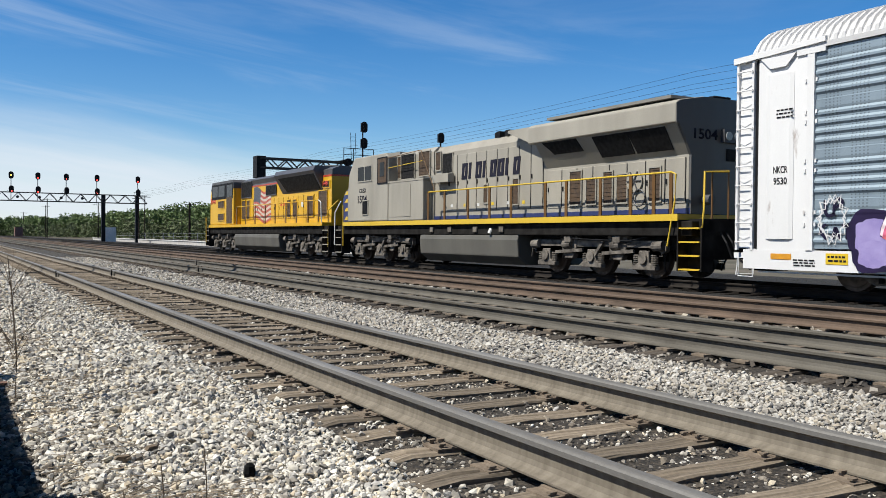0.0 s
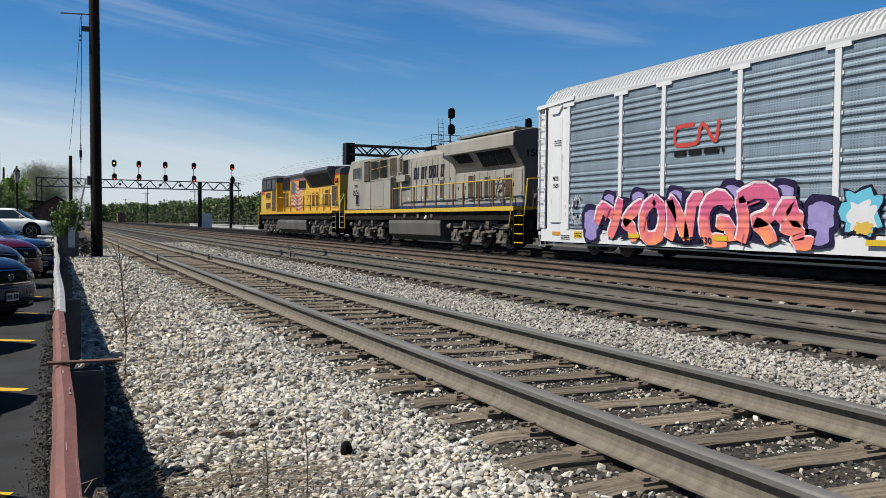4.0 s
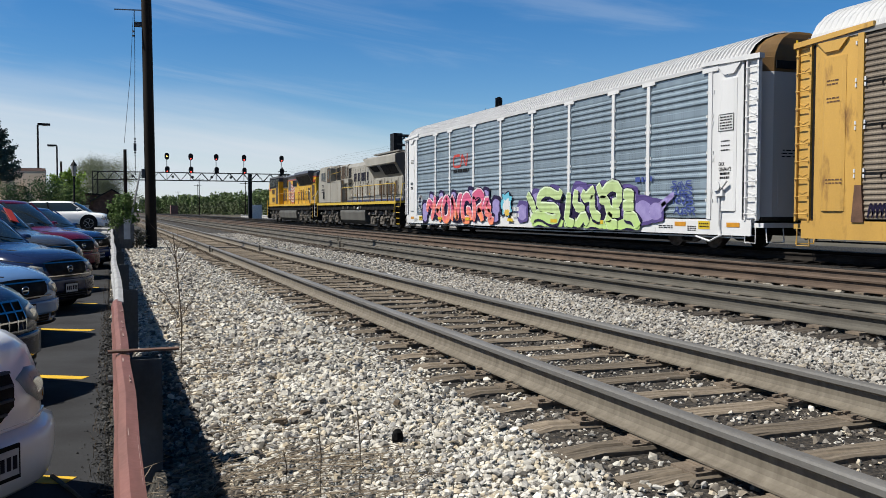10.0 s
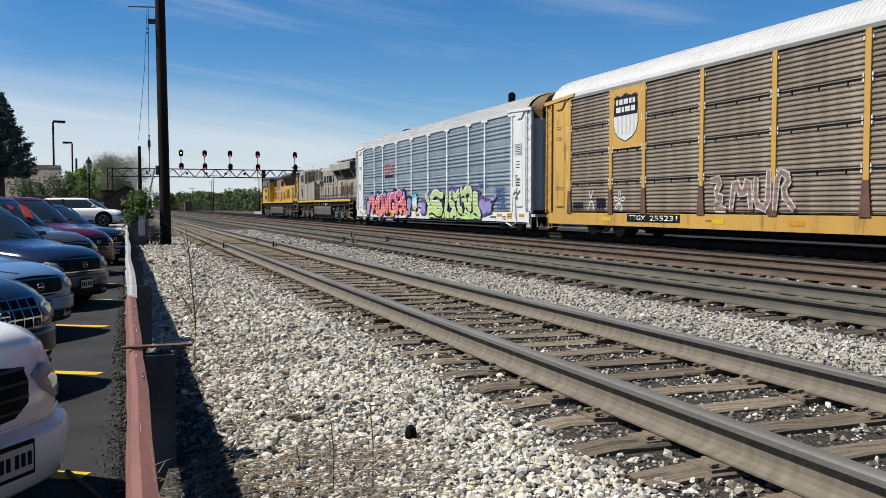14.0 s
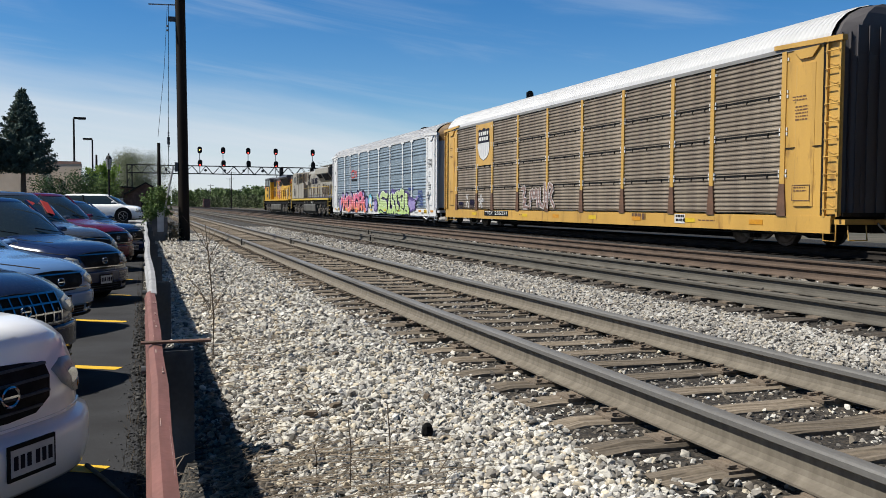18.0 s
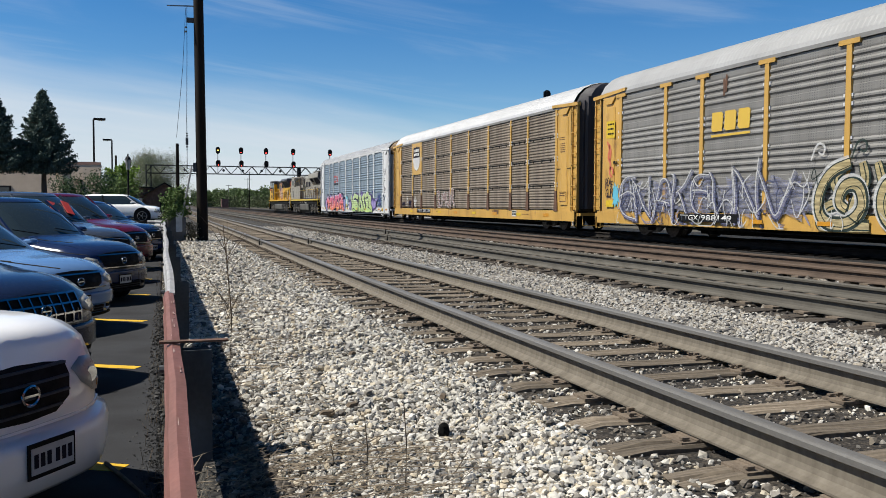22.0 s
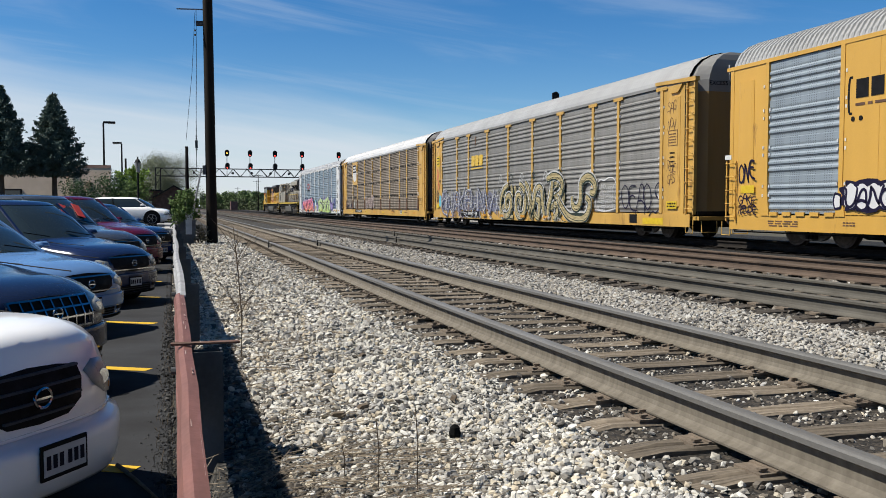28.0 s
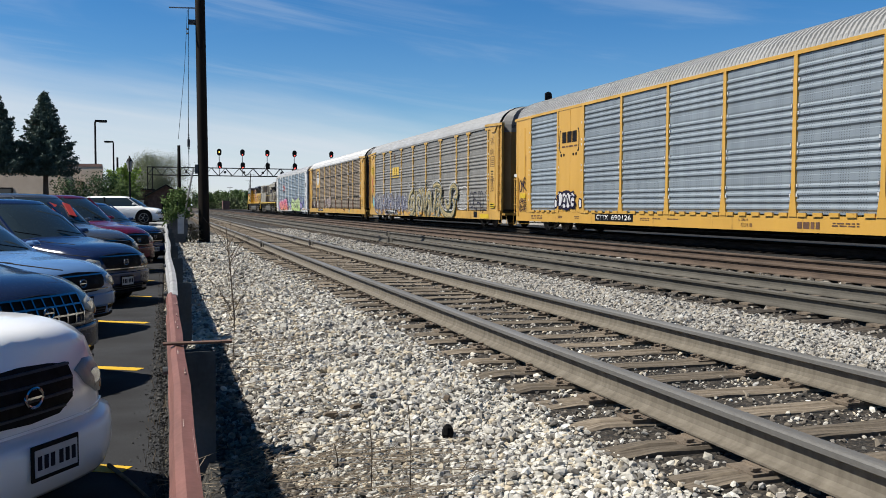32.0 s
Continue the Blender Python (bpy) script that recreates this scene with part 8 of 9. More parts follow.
for x, y, label, pm, spec in PARKED:
    parked_car(pose(x, y, lot_height(y + 1.5), 0, 0, -35), label, pm, spec, sticker="sticker" in label)
parked_car(pose(0.0, 50.0, lot_height(50), 0, 0, -9), "white sport-utility vehicle parked across the far end", PEARL, (4.5, 0.90, 0.98, 1.04, 1.53, -4.35, -1.15, "suv"), "cars beyond the stalls")
parked_car(pose(-1.9, 32.2, lot_height(33), 0, 0, -35), "white sedan beyond the row of stalls", PEARL, (4.6, 0.92, 1.10, 1.14, 1.72, -4.1, -1.2, "wing"), "cars beyond the stalls")

# ---- the pole beside the barrier, and what hangs on it ----
def utility_pole():
    root = thing("utility_pole", "tall black creosoted pole leaning slightly, with a side arm", "utility pole", pose(1.262, 30.5, 0.07) @ Matrix.Scale(0.944, 4))
    part("shaft", Shape().tube([(0.0, 0, -0.6), (0.0, 0, 0.4), (-0.03, 0, 4), (-0.07, 0, 8.4), (-0.10, 0, 12.2)], 0.198, 18, 0.162), POLE_WOOD, root, smooth=True)
    part("arm", Shape().bar((-1.12, 0, 8.16), (-0.1, 0, 8.20), 0.05, 0.035), GALV, root)
    part("bracket", Shape().box(-0.48, -0.15, -0.06, 0.06, 7.62, 7.78), POST_STEEL, root)
    part("junction_box", Shape().box(-0.30, -0.19, -0.10, 0.10, 2.40, 2.72), POST_STEEL, root)
    w = part("guy_wire", Shape().tube([(-0.46, 0, 8.16), (-0.47, 0, 6.5), (-0.50, 0, 4.3)], 0.010, 6), BLACK, root)
    for z, r in ((7.45, 0.02), (7.3, 0.02), (3.75, 0.01), (3.66, 0.01), (3.28, 0.015), (3.18, 0.0)):
        part("insulator", Shape().disc((-0.50, 0, z), "z", r + 0.02, 0.05, 10), POST_STEEL, w)
    part("strain_insulator", Shape().box(-0.545, -0.455, -0.045, 0.045, 3.34, 3.60), POST_STEEL, w)
    part("guy_wire", Shape().tube([(-0.50, 0, 4.3), (-0.50, 0, 2.5)], 0.012, 6), BLACK, root)
    part("guy_wire", Shape().tube([(-0.50, 0, 8.1), (-0.62, 0, 6), (-0.85, 0, 3.6)], 0.008, 6), BLACK, root)
    part("ground_wire", Shape().tube([(0.19, -0.02, 0), (0.12, -0.03, 4), (0.02, -0.02, 8)], 0.012, 6), GALV, root)
    return root


utility_pole()
solid("marker_rod", Shape().tube([(0.42, 30.0, -0.1), (0.66, 30.0, 1.2), (0.92, 30.0, 2.5)], 0.03, 8), WHITE_WORN, "pale leaning guy-wire guard by the pole", "guy guard")
solid("rod_sign", Shape().box(0.40, 0.60, 29.9, 29.93, 0.35, 1.05), PLAIN_WHITE, "white marker plate on the guard", "marker plate")
solid("concrete_stub", Shape().box(0.14, 0.72, 29.95, 30.4, -0.3, 0.82), surf("stained_concrete", (0.24, 0.23, 0.22), (0.12, 0.115, 0.11), 2, 0.9, 0, 0.4, 30), "stained grey concrete block under a vine", "concrete block")

solid("fallen_stick", Shape().tube([(-0.38, 6.08, -0.445), (-0.25, 5.70, -0.44), (-0.12, 5.29, -0.435)], 0.016, 7, 0.007), DRY_STEM, "grey weathered stick lying on the asphalt", "stick")

# ---- plants ----
def leaf_mat(name, c, d, k=0.35):
    return surf(name, c, d, 0.8, 0.75, 0, 0, 9, 0.7, island=k)


LEAF = leaf_mat("spring_leaves", (0.145, 0.235, 0.045), (0.085, 0.14, 0.032))
LEAF_DARK = leaf_mat("dark_leaves", (0.055, 0.13, 0.028), (0.028, 0.066, 0.018))
LEAF_WOOD = leaf_mat("woodland_leaves", (0.135, 0.205, 0.060), (0.095, 0.145, 0.045), 0.15)
LEAF_PALE = leaf_mat("budding_leaves", (0.27, 0.30, 0.18), (0.21, 0.235, 0.14), 0.12)
NEEDLE = leaf_mat("spruce_needles", (0.105, 0.165, 0.130), (0.055, 0.090, 0.072), 0.3)
BARK = surf("bark", (0.13, 0.10, 0.075), (0.06, 0.047, 0.037), 6, 0.95, 0, 0.8, 30, 0.8, 0.3)


def cards(rng, centres, size, squash=1.0):
    """Small bent leaves at the centres: arrays of vertices and faces, three corners and a fold each."""
    n = len(centres)
    u = rng.normal(size=(n, 3)); u /= np.linalg.norm(u, axis=1)[:, None]
    v = rng.normal(size=(n, 3)); v -= u * (u * v).sum(1)[:, None]; v /= np.linalg.norm(v, axis=1)[:, None]
    s = size * rng.uniform(0.55, 1.35, size=(n, 1))
    w = np.cross(u, v)
    a, b = centres - u * s, centres + u * s
    c, d = centres + v * s * 0.6 + w * s * 0.25, centres - v * s * 0.6 + w * s * 0.25
    vs = np.stack([a, c, b, d], 1).reshape(-1, 3)
    i = np.arange(n) * 4
    fs = np.concatenate([np.stack([i, i + 1, i + 2], 1), np.stack([i, i + 2, i + 3], 1)])
    return vs, fs


def quick_mesh(name, vs, fs, mat):
    """A mesh of triangles from arrays."""
    me = bpy.data.meshes.new(name)
    me.vertices.add(len(vs)); me.vertices.foreach_set("co", np.asarray(vs, dtype=np.float32).ravel())
    k = fs.shape[1]
    me.loops.add(len(fs) * k); me.loops.foreach_set("vertex_index", np.asarray(fs, dtype=np.int32).ravel())
    me.polygons.add(len(fs)); me.polygons.foreach_set("loop_start", np.arange(0, len(fs) * k, k, dtype=np.int32))
    me.polygons.foreach_set("use_smooth", np.zeros(len(fs), dtype=bool))
    me.update(calc_edges=True)
    me.materials.append(mat)
    return me


def leafy_tree(m, label, height, radius, leaves, leaf, mat, seed, low=0.25, name="tree", category="tree", group=""):
    """A trunk with forking limbs, and leaves gathered in clumps round the limbs' ends."""
    rng, rnd = np.random.default_rng(seed), random.Random(seed)
    root = thing(name, label, category, m, group)
    part("trunk", Shape().tube([(0, 0, -0.2), (rnd.uniform(-0.1, 0.1), 0, height * 0.2), (rnd.uniform(-0.2, 0.2), rnd.uniform(-0.2, 0.2), height * 0.55)], max(0.04, height * 0.028), 10, height * 0.014), BARK, root)
    ends, limbs = [], Shape()
    for i in range(16):
        a, z0 = i * 2.4 + rnd.uniform(-0.4, 0.4), height * rnd.uniform(low, 0.55)
        r, z1 = radius * rnd.uniform(0.45, 0.95), height * rnd.uniform(low + 0.12, 0.95)
        e = Vector((r * math.cos(a), r * math.sin(a), z1))
        mid = Vector((e.x * 0.45, e.y * 0.45, z0 + (z1 - z0) * 0.6))
        limbs.tube([(0, 0, z0), mid, e], height * 0.010, 5, 0.008)
        ends += [e, mid.lerp(e, 0.6), mid]
    part("limb", limbs, BARK, root)
    ends += [Vector((rnd.uniform(-0.3, 0.3) * radius, rnd.uniform(-0.3, 0.3) * radius, height * rnd.uniform(0.6, 0.97))) for _ in range(10)]
    E = np.array([tuple(e) for e in ends])
    pick = rng.integers(0, len(E), leaves)
    c = E[pick] + rng.normal(size=(leaves, 3)) * radius * np.array([0.16, 0.16, 0.13])
    c[:, 2] = np.maximum(c[:, 2], height * low * 0.5)
    tagged(part("crown", quick_mesh("crown", *cards(rng, c, leaf), mat), None, root), kind="stuff")
    return root


def spruce(m, height, radius, seed):
    """A spruce: whorls of drooping boughs that shorten towards the tip, hung with needle sprays."""
    rng, rnd = np.random.default_rng(seed), random.Random(seed)
    root = thing("spruce_tree", "dark blue-green spruce with drooping tiers of boughs", "spruce tree", m, "spruces by the tan building")
    part("trunk", Shape().tube([(0, 0, -0.2), (0, 0, height)], 0.17, 10, 0.02), BARK, root)
    pts = []
    boughs = Shape()
    z = height * 0.43
    while z < height * 0.985:
        f = 1 - z / height
        spread = radius * f ** 0.92 * rnd.uniform(0.86, 1.10)
        for k in range(11):
            a = k * 0.5712 + rnd.uniform(-0.3, 0.3)
            r = spread * rnd.uniform(0.80, 1.12)
            tip = Vector((r * math.cos(a), r * math.sin(a), z + 0.04 * r + rnd.uniform(-0.05, 0.08)))
            boughs.tube([(0, 0, z), tip], 0.02, 4, 0.005)
            n = int(10 + 190 * r)
            u = rng.uniform(0.10, 1.03, n)
            side_w = 0.17 * r * (1.12 - u)
            off = rng.normal(size=(n, 3)) * np.stack([side_w + 0.03, side_w + 0.03, np.full(n, 0.035 + 0.012 * r)], 1)
            p = np.outer(u, np.array(tip) - np.array([0, 0, z])) + np.array([0, 0, z]) + off
            p[:, 2] -= 0.17 * r * np.sin(u * 3.1)
            pts.append(p)
        z += height * (0.020 + 0.035 * f)
    part("bough", boughs, BARK, root)
    c = np.concatenate(pts)
    tagged(part("needles", quick_mesh("needles", *cards(rng, c, 0.058), NEEDLE), None, root), kind="stuff")
    return root


spruce(pose(-5.42, 46, lot_height(46)), 6.62, 2.75, 1)
spruce(pose(-7.6, 45.2, lot_height(46)), 6.85, 2.95, 2)
spruce(pose(-10.2, 46.5, lot_height(46)), 6.7, 2.9, 3)
leafy_tree(pose(-1.2, 170, 0), "tall budding tree in thin grey-green leaf", 10.0, 6.0, 90000, 0.066, LEAF_PALE, 5, 0.22)
leafy_tree(pose(-2.9, 70, 0), "bright green young tree beyond the building", 4.3, 1.15, 5000, 0.09, leaf_mat("bright_leaves", (0.24, 0.38, 0.03), (0.15, 0.25, 0.03)), 6, 0.2)
for i, (x, y, h, r, mt) in enumerate(((-4.9, 55.2, 2.6, 1.5, LEAF_DARK), (-3.4, 54.6, 2.7, 1.4, LEAF_DARK), (-2.3, 54.4, 2.4, 1.3, LEAF))):
    leafy_tree(pose(x, y, lot_height(y)), "rounded evergreen shrub by the lot" if mt is LEAF_DARK else "bright green shrub by the lot", h, r, 3600, 0.055, mt, 20 + i, 0.08, "shrub", "shrub", "shrubs along the lot")
leafy_tree(pose(0.40, 30.2, 0.55), "leafy vine heaped over the concrete block", 1.25, 0.55, 2600, 0.05, LEAF, 31, 0.05, "vine", "vine")
leafy_tree(pose(0.88, 30.0, 0.0), "dry brownish weeds at the foot of the pole", 0.7, 0.30, 700, 0.03, leaf_mat("dry_leaves", (0.20, 0.16, 0.09), (0.10, 0.085, 0.045)), 32, 0.05, "weed_clump", "weeds")


def woods(name, label, path, count, leaf, mats, seed):
    """A ragged wood as one mass of leaf clumps; path: x, y, height at stations."""
    rng = np.random.default_rng(seed)
    t = np.sort(rng.uniform(0, len(path) - 1.001, 260))
    P = np.array(path, float)
    k = t.astype(int)
    base = P[k] + (P[k + 1] - P[k]) * (t - k)[:, None]
    h = base[:, 2] * rng.uniform(0.55, 1.15, len(t))
    crown = np.stack([base[:, 0] + rng.normal(size=len(t)) * 2, base[:, 1] + rng.normal(size=len(t)) * 10, h], 1)
    pick = rng.integers(0, len(t), count)
    rad = h[pick] * 0.30
    d = rng.normal(size=(count, 3))
    d /= np.linalg.norm(d, axis=1)[:, None]
    q = d * (rad * rng.uniform(0.3, 1, count) ** 0.4)[:, None]
    c = np.stack([crown[pick, 0] + q[:, 0] * 1.1, crown[pick, 1] + q[:, 1] * 1.1, np.maximum(0.2, crown[pick, 2] * rng.uniform(0.02, 1.0, count) ** 0.8 + q[:, 2] * 0.35)], 1)
    ob = new(name, quick_mesh(name, *cards(rng, c, leaf), mats))
    tagged(ob, label, "woods", kind="stuff")


woods("distant_woods", "spring woods along the far side of the tracks", [(16, 470, 7), (26, 420, 7.0), (36, 370, 7.0), (46, 320, 7.2), (54, 270, 7.8), (62, 230, 8.6), (70, 190, 8.8), (85, 140, 8.5), (110, 90, 8)], 130000, 0.42, LEAF_WOOD, 41)
woods("undergrowth", "brownish scrub in front of the far woods", [(20, 430, 4), (34, 330, 4.5), (48, 250, 5), (58, 200, 5), (75, 140, 5)], 12000, 0.34, leaf_mat("scrub_leaves", (0.10, 0.14, 0.045), (0.06, 0.075, 0.03)), 42)
# Distance haze is put into the leaf colour, a greyer green.
woods("horizon_trees", "low hazy tree line at the horizon", [(-500, 1100, 9), (-150, 1050, 9), (-20, 1000, 10), (60, 950, 10), (250, 900, 11), (600, 800, 11)], 16000, 1.5, leaf_mat("haze_tinted_leaves", (0.10, 0.125, 0.075), (0.075, 0.095, 0.06)), 43)


def sapling(x, y, h, seed, label):
    """A bare stem with a few forking twigs."""
    rnd = random.Random(seed)
    root = thing("sapling", label, "sapling", pose(x, y, -0.02))
    stem = [(0, 0, 0), (0.01, 0.01, h * 0.35), (-0.02, 0.0, h * 0.7), (-0.05, 0.02, h)]
    part("stem", Shape().tube(stem, 0.009, 6, 0.003), DRY_STEM, root)
    for i in range(17):
        f = rnd.uniform(0.25, 0.92)
        a, l = rnd.uniform(0, 6.28), h * rnd.uniform(0.18, 0.42)
        p = Vector((-0.04 * f, 0, h * f))
        e = p + Vector((l * 0.55 * math.cos(a), l * 0.55 * math.sin(a), l * 0.75))
        part("twig", Shape().tube([p, p.lerp(e, 0.5) + Vector((0, 0, 0.02)), e], 0.0030, 5, 0.0012), DRY_STEM, root)
    return root


sapling(0.50, 7.15, 1.12, 1, "bare leafless sapling growing out of the ballast")
for i, (x, y, h) in enumerate(((0.83, 3.68, 0.34), (0.99, 3.62, 0.40), (0.72, 3.9, 0.18))):
    solid("weed_stalk", Shape().tube([(0, 0, -0.03), (0.005, 0.01, h * 0.6), (-0.01, 0.0, h)], 0.0042, 5, 0.002), DRY_STEM, "dry upright weed stalk in the ballast", "weed", pose(x, y, 0), "dry weeds in the ballast")

# ---- buildings and lamps beyond the lot ----
STUCCO = surf("tan_stucco", (0.82, 0.66, 0.50), (0.70, 0.55, 0.41), 1.2, 0.9, 0, 0.3, 60)
COPING = surf("rose_coping", (0.42, 0.25, 0.19), (0.32, 0.19, 0.15), 2, 0.8)
BRICK_DARK = surf("dark_brick", (0.14, 0.085, 0.065), (0.08, 0.05, 0.04), 3, 0.9, 0, 0.4, 40)
ROOF_DARK = surf("dark_roofing", (0.05, 0.048, 0.046), (0.03, 0.029, 0.028), 3, 0.9)
IRON = surf("dark_painted_iron", (0.022, 0.022, 0.024), (0.013, 0.013, 0.014), 5, 0.55, 0.2, 0.1, 50)
SIGNAL_STEEL = surf("truss_steel", (0.085, 0.08, 0.075), (0.045, 0.042, 0.04), 4, 0.7, 0.3, 0.1, 30)


def low_building():
    root = thing("building", "low tan stucco building with a rose coping", "building", pose(-3.62, 58, -0.05, 0, 0, -19))
    plan = [(-34, 0), (0, 0), (-2.2, 5.4), (-34, 5.4)]
    rim = [(-34.02, -0.02), (0.02, -0.02), (-2.18, 5.42), (-34.02, 5.42)]
    part("wall", Shape().prism(plan, "z", -0.3, 3.70), STUCCO, root)
    part("coping", Shape().prism(rim, "z", 3.701, 3.86), COPING, root)
    part("roof", Shape().prism([(-33.8, 0.2), (-0.3, 0.2), (-2.3, 5.2), (-33.8, 5.2)], "z", 3.862, 3.89), ROOF_DARK, root)
    for k in range(6):
        x = -6.6 - 4.2 * k
        w = part("window", Shape().box(x - 0.9, x + 0.9, -0.02, 0.05, 0.7, 2.3), CAR_GLASS, root)
        part("frame", Shape().box(x - 1.0, x - 0.9, -0.06, 0.02, 0.6, 2.4).box(x + 0.9, x + 1.0, -0.06, 0.02, 0.6, 2.4).box(x - 0.9, x + 0.9, -0.06, 0.02, 2.3, 2.4).box(x - 1.0, x + 1.0, -0.1, 0.02, 0.6, 0.7), IRON, w)
    part("lamp", Shape().box(-1.5, -1.2, -0.22, 0, 2.5, 2.8), COPING, root)
    part("pilaster", Shape().box(-2.6, -2.3, -0.12, 0, -0.2, 3.69), STUCCO, root)


low_building()


def shed(x, y, w, d, h, ridge, label, wall_mat):
    root = thing("shed", label, "shed", pose(x, y, -0.05))
    part("wall", Shape().box(-w / 2, w / 2, 0, d, -0.2, h), wall_mat, root)
    part("roof", Shape().prism([(-w / 2 - 0.3, h - 0.1), (0, h + ridge), (w / 2 + 0.3, h - 0.1), (w / 2 + 0.3, h + 0.05), (0, h + ridge + 0.15), (-w / 2 - 0.3, h + 0.05)], "y", -0.4, d + 0.4), ROOF_DARK, root)
    part("gable", Shape().prism([(-w / 2, h), (0, h + ridge), (w / 2, h)], "y", -0.01, 0.05), wall_mat, root)
    part("door", Shape().box(-0.45, 0.45, -0.05, 0, 0, 2.0), IRON, root)
    part("window", Shape().box(w * 0.22, w * 0.36, -0.03, 0, 1.0, 1.9), PLAIN_WHITE, root)


shed(0.2, 96, 3.6, 4, 2.3, 1.1, "small gabled station shelter with a pale window", BRICK_DARK)
shed(-4.2, 98, 6, 8, 3.0, 0.15, "low dark brick building by the station", BRICK_DARK)


def lot_lamp(x, y, h, arm, label):
    root = thing("lot_lamp", label, "street lamp", pose(x, y, -0.1))
    part("pole", Shape().tube([(0, 0, -0.1), (0, 0, h)], 0.10, 10, 0.075), IRON, root)
    part("head", Shape().box(min(0, arm), max(0, arm), -0.2, 0.2, h - 0.02, h + 0.14), IRON, root, "flat lamp head")
    part("lens", Shape().box(min(arm * 0.35, arm * 0.95), max(arm * 0.35, arm * 0.95), -0.15, 0.15, h - 0.06, h - 0.02), PLAIN_WHITE, root)
    part("base", Shape().tube([(0, 0, -0.1), (0, 0, 0.6)], 0.25, 12), surf("lamp_footing", (0.4, 0.39, 0.37), (0.3, 0.29, 0.28), 3, 0.9), root)


lot_lamp(-5.5, 80, 8.45, 0.95, "tall dark lamp post with a flat head")
lot_lamp(-4.83, 95, 7.75, -0.85, "dark lamp post with a flat head")


def lantern(x, y):
    root = thing("lantern_post", "black iron post with a glass lantern", "street lamp", pose(x, y, -0.05))
    part("post", Shape().tube([(0, 0, -0.1), (0, 0, 0.5), (0, 0, 0.55), (0, 0, 3.1)], 0.07, 10, 0.05), IRON, root)
    part("base", Shape().tube([(0, 0, -0.1), (0, 0, 0.5)], 0.14, 12, 0.09), IRON, root)
    ln = part("lantern", Shape().loft([[(a * math.cos(q), a * math.sin(q), z) for q in np.linspace(0, 2 * math.pi, 9)[:8]] for a, z in ((0.09, 3.15), (0.15, 3.65), (0.145, 3.67))]), LAMP_CLEAR, root, "frosted glass lantern")
    part("cap", Shape().loft([[(a * math.cos(q), a * math.sin(q), z) for q in np.linspace(0, 2 * math.pi, 9)[:8]] for a, z in ((0.17, 3.67), (0.11, 3.80), (0.04, 3.88), (0.04, 3.98))]), IRON, root)
    for k in range(4):
        a = k * math.pi / 2
        part("lantern_bar", Shape().bar((0.09 * math.cos(a), 0.09 * math.sin(a), 3.12), (0.152 * math.cos(a), 0.152 * math.sin(a), 3.68), 0.02), IRON, ln)


lantern(-1.75, 50)


def line_pole(x, y, h, arms, label, r=0.14, along=0.0):
    root = thing("line_pole", label, "utility pole", pose(x, y, -0.1, 0, 0, along), "line-side poles")
    part("shaft", Shape().tube([(0, 0, -0.2), (0, 0, h)], r, 8, r * 0.7), POLE_WOOD, root)
    for k in range(arms):
        part("crossarm", Shape().bar((-1.3, 0, h - 0.4 - k * 0.8), (1.3, 0, h - 0.4 - k * 0.8), 0.12), POLE_WOOD, root)


for x, y, h, a in ((-4.7, 100, 6.5, 0), (0.95, 60, 5.3, 0), (24.5, 265, 11, 1), (30, 330, 11, 1), (33.5, 235, 9, 1), (41, 215, 10.5, 1), (48, 200, 8.5, 1), (53, 190, 9, 1), (36, 195, 6, 1), (43, 180, 8, 0), (60, 205, 12.5, 2), (64, 200, 12, 1), (40, 218, 10.2, 1), (28, 400, 10, 1)):
    line_pole(x, y, h, a, "weathered wooden line-side pole with a crossarm" if a else "bare weathered wooden pole beside the line")


def wires():
    root = thing("overhead_wires", "thin black line wires beyond the train", "wires", pose(40, 0, 0))
    for k, z in enumerate((10.2, 10.55, 10.9, 11.4, 11.8)):
        pts = []
        for i in range(33):
            y = -20 + i * 7.5
            pts.append((k * 0.25, y, z - 0.35 + 0.35 * ((i % 8) / 4 - 1) ** 2))
        part("wire", Shape().tube(pts, 0.009, 5), BLACK, root)
    for y in (-20, 220):
        part("pole", Shape().tube([(0.5, y, -0.3), (0.5, y, 12.2)], 0.16, 8, 0.11), POLE_WOOD, root)
        for z in (10.3, 11.3):
            part("crossarm", Shape().bar((-0.6, y, z - 0.12), (1.7, y, z - 0.12), 0.12), POLE_WOOD, root)


wires()

# ---- signals ----
SIG_RED, SIG_AMBER = glow("red_signal_lamp", (1.0, 0.05, 0.04), 3.5), glow("amber_signal_lamp", (1.0, 0.62, 0.10), 3.0)


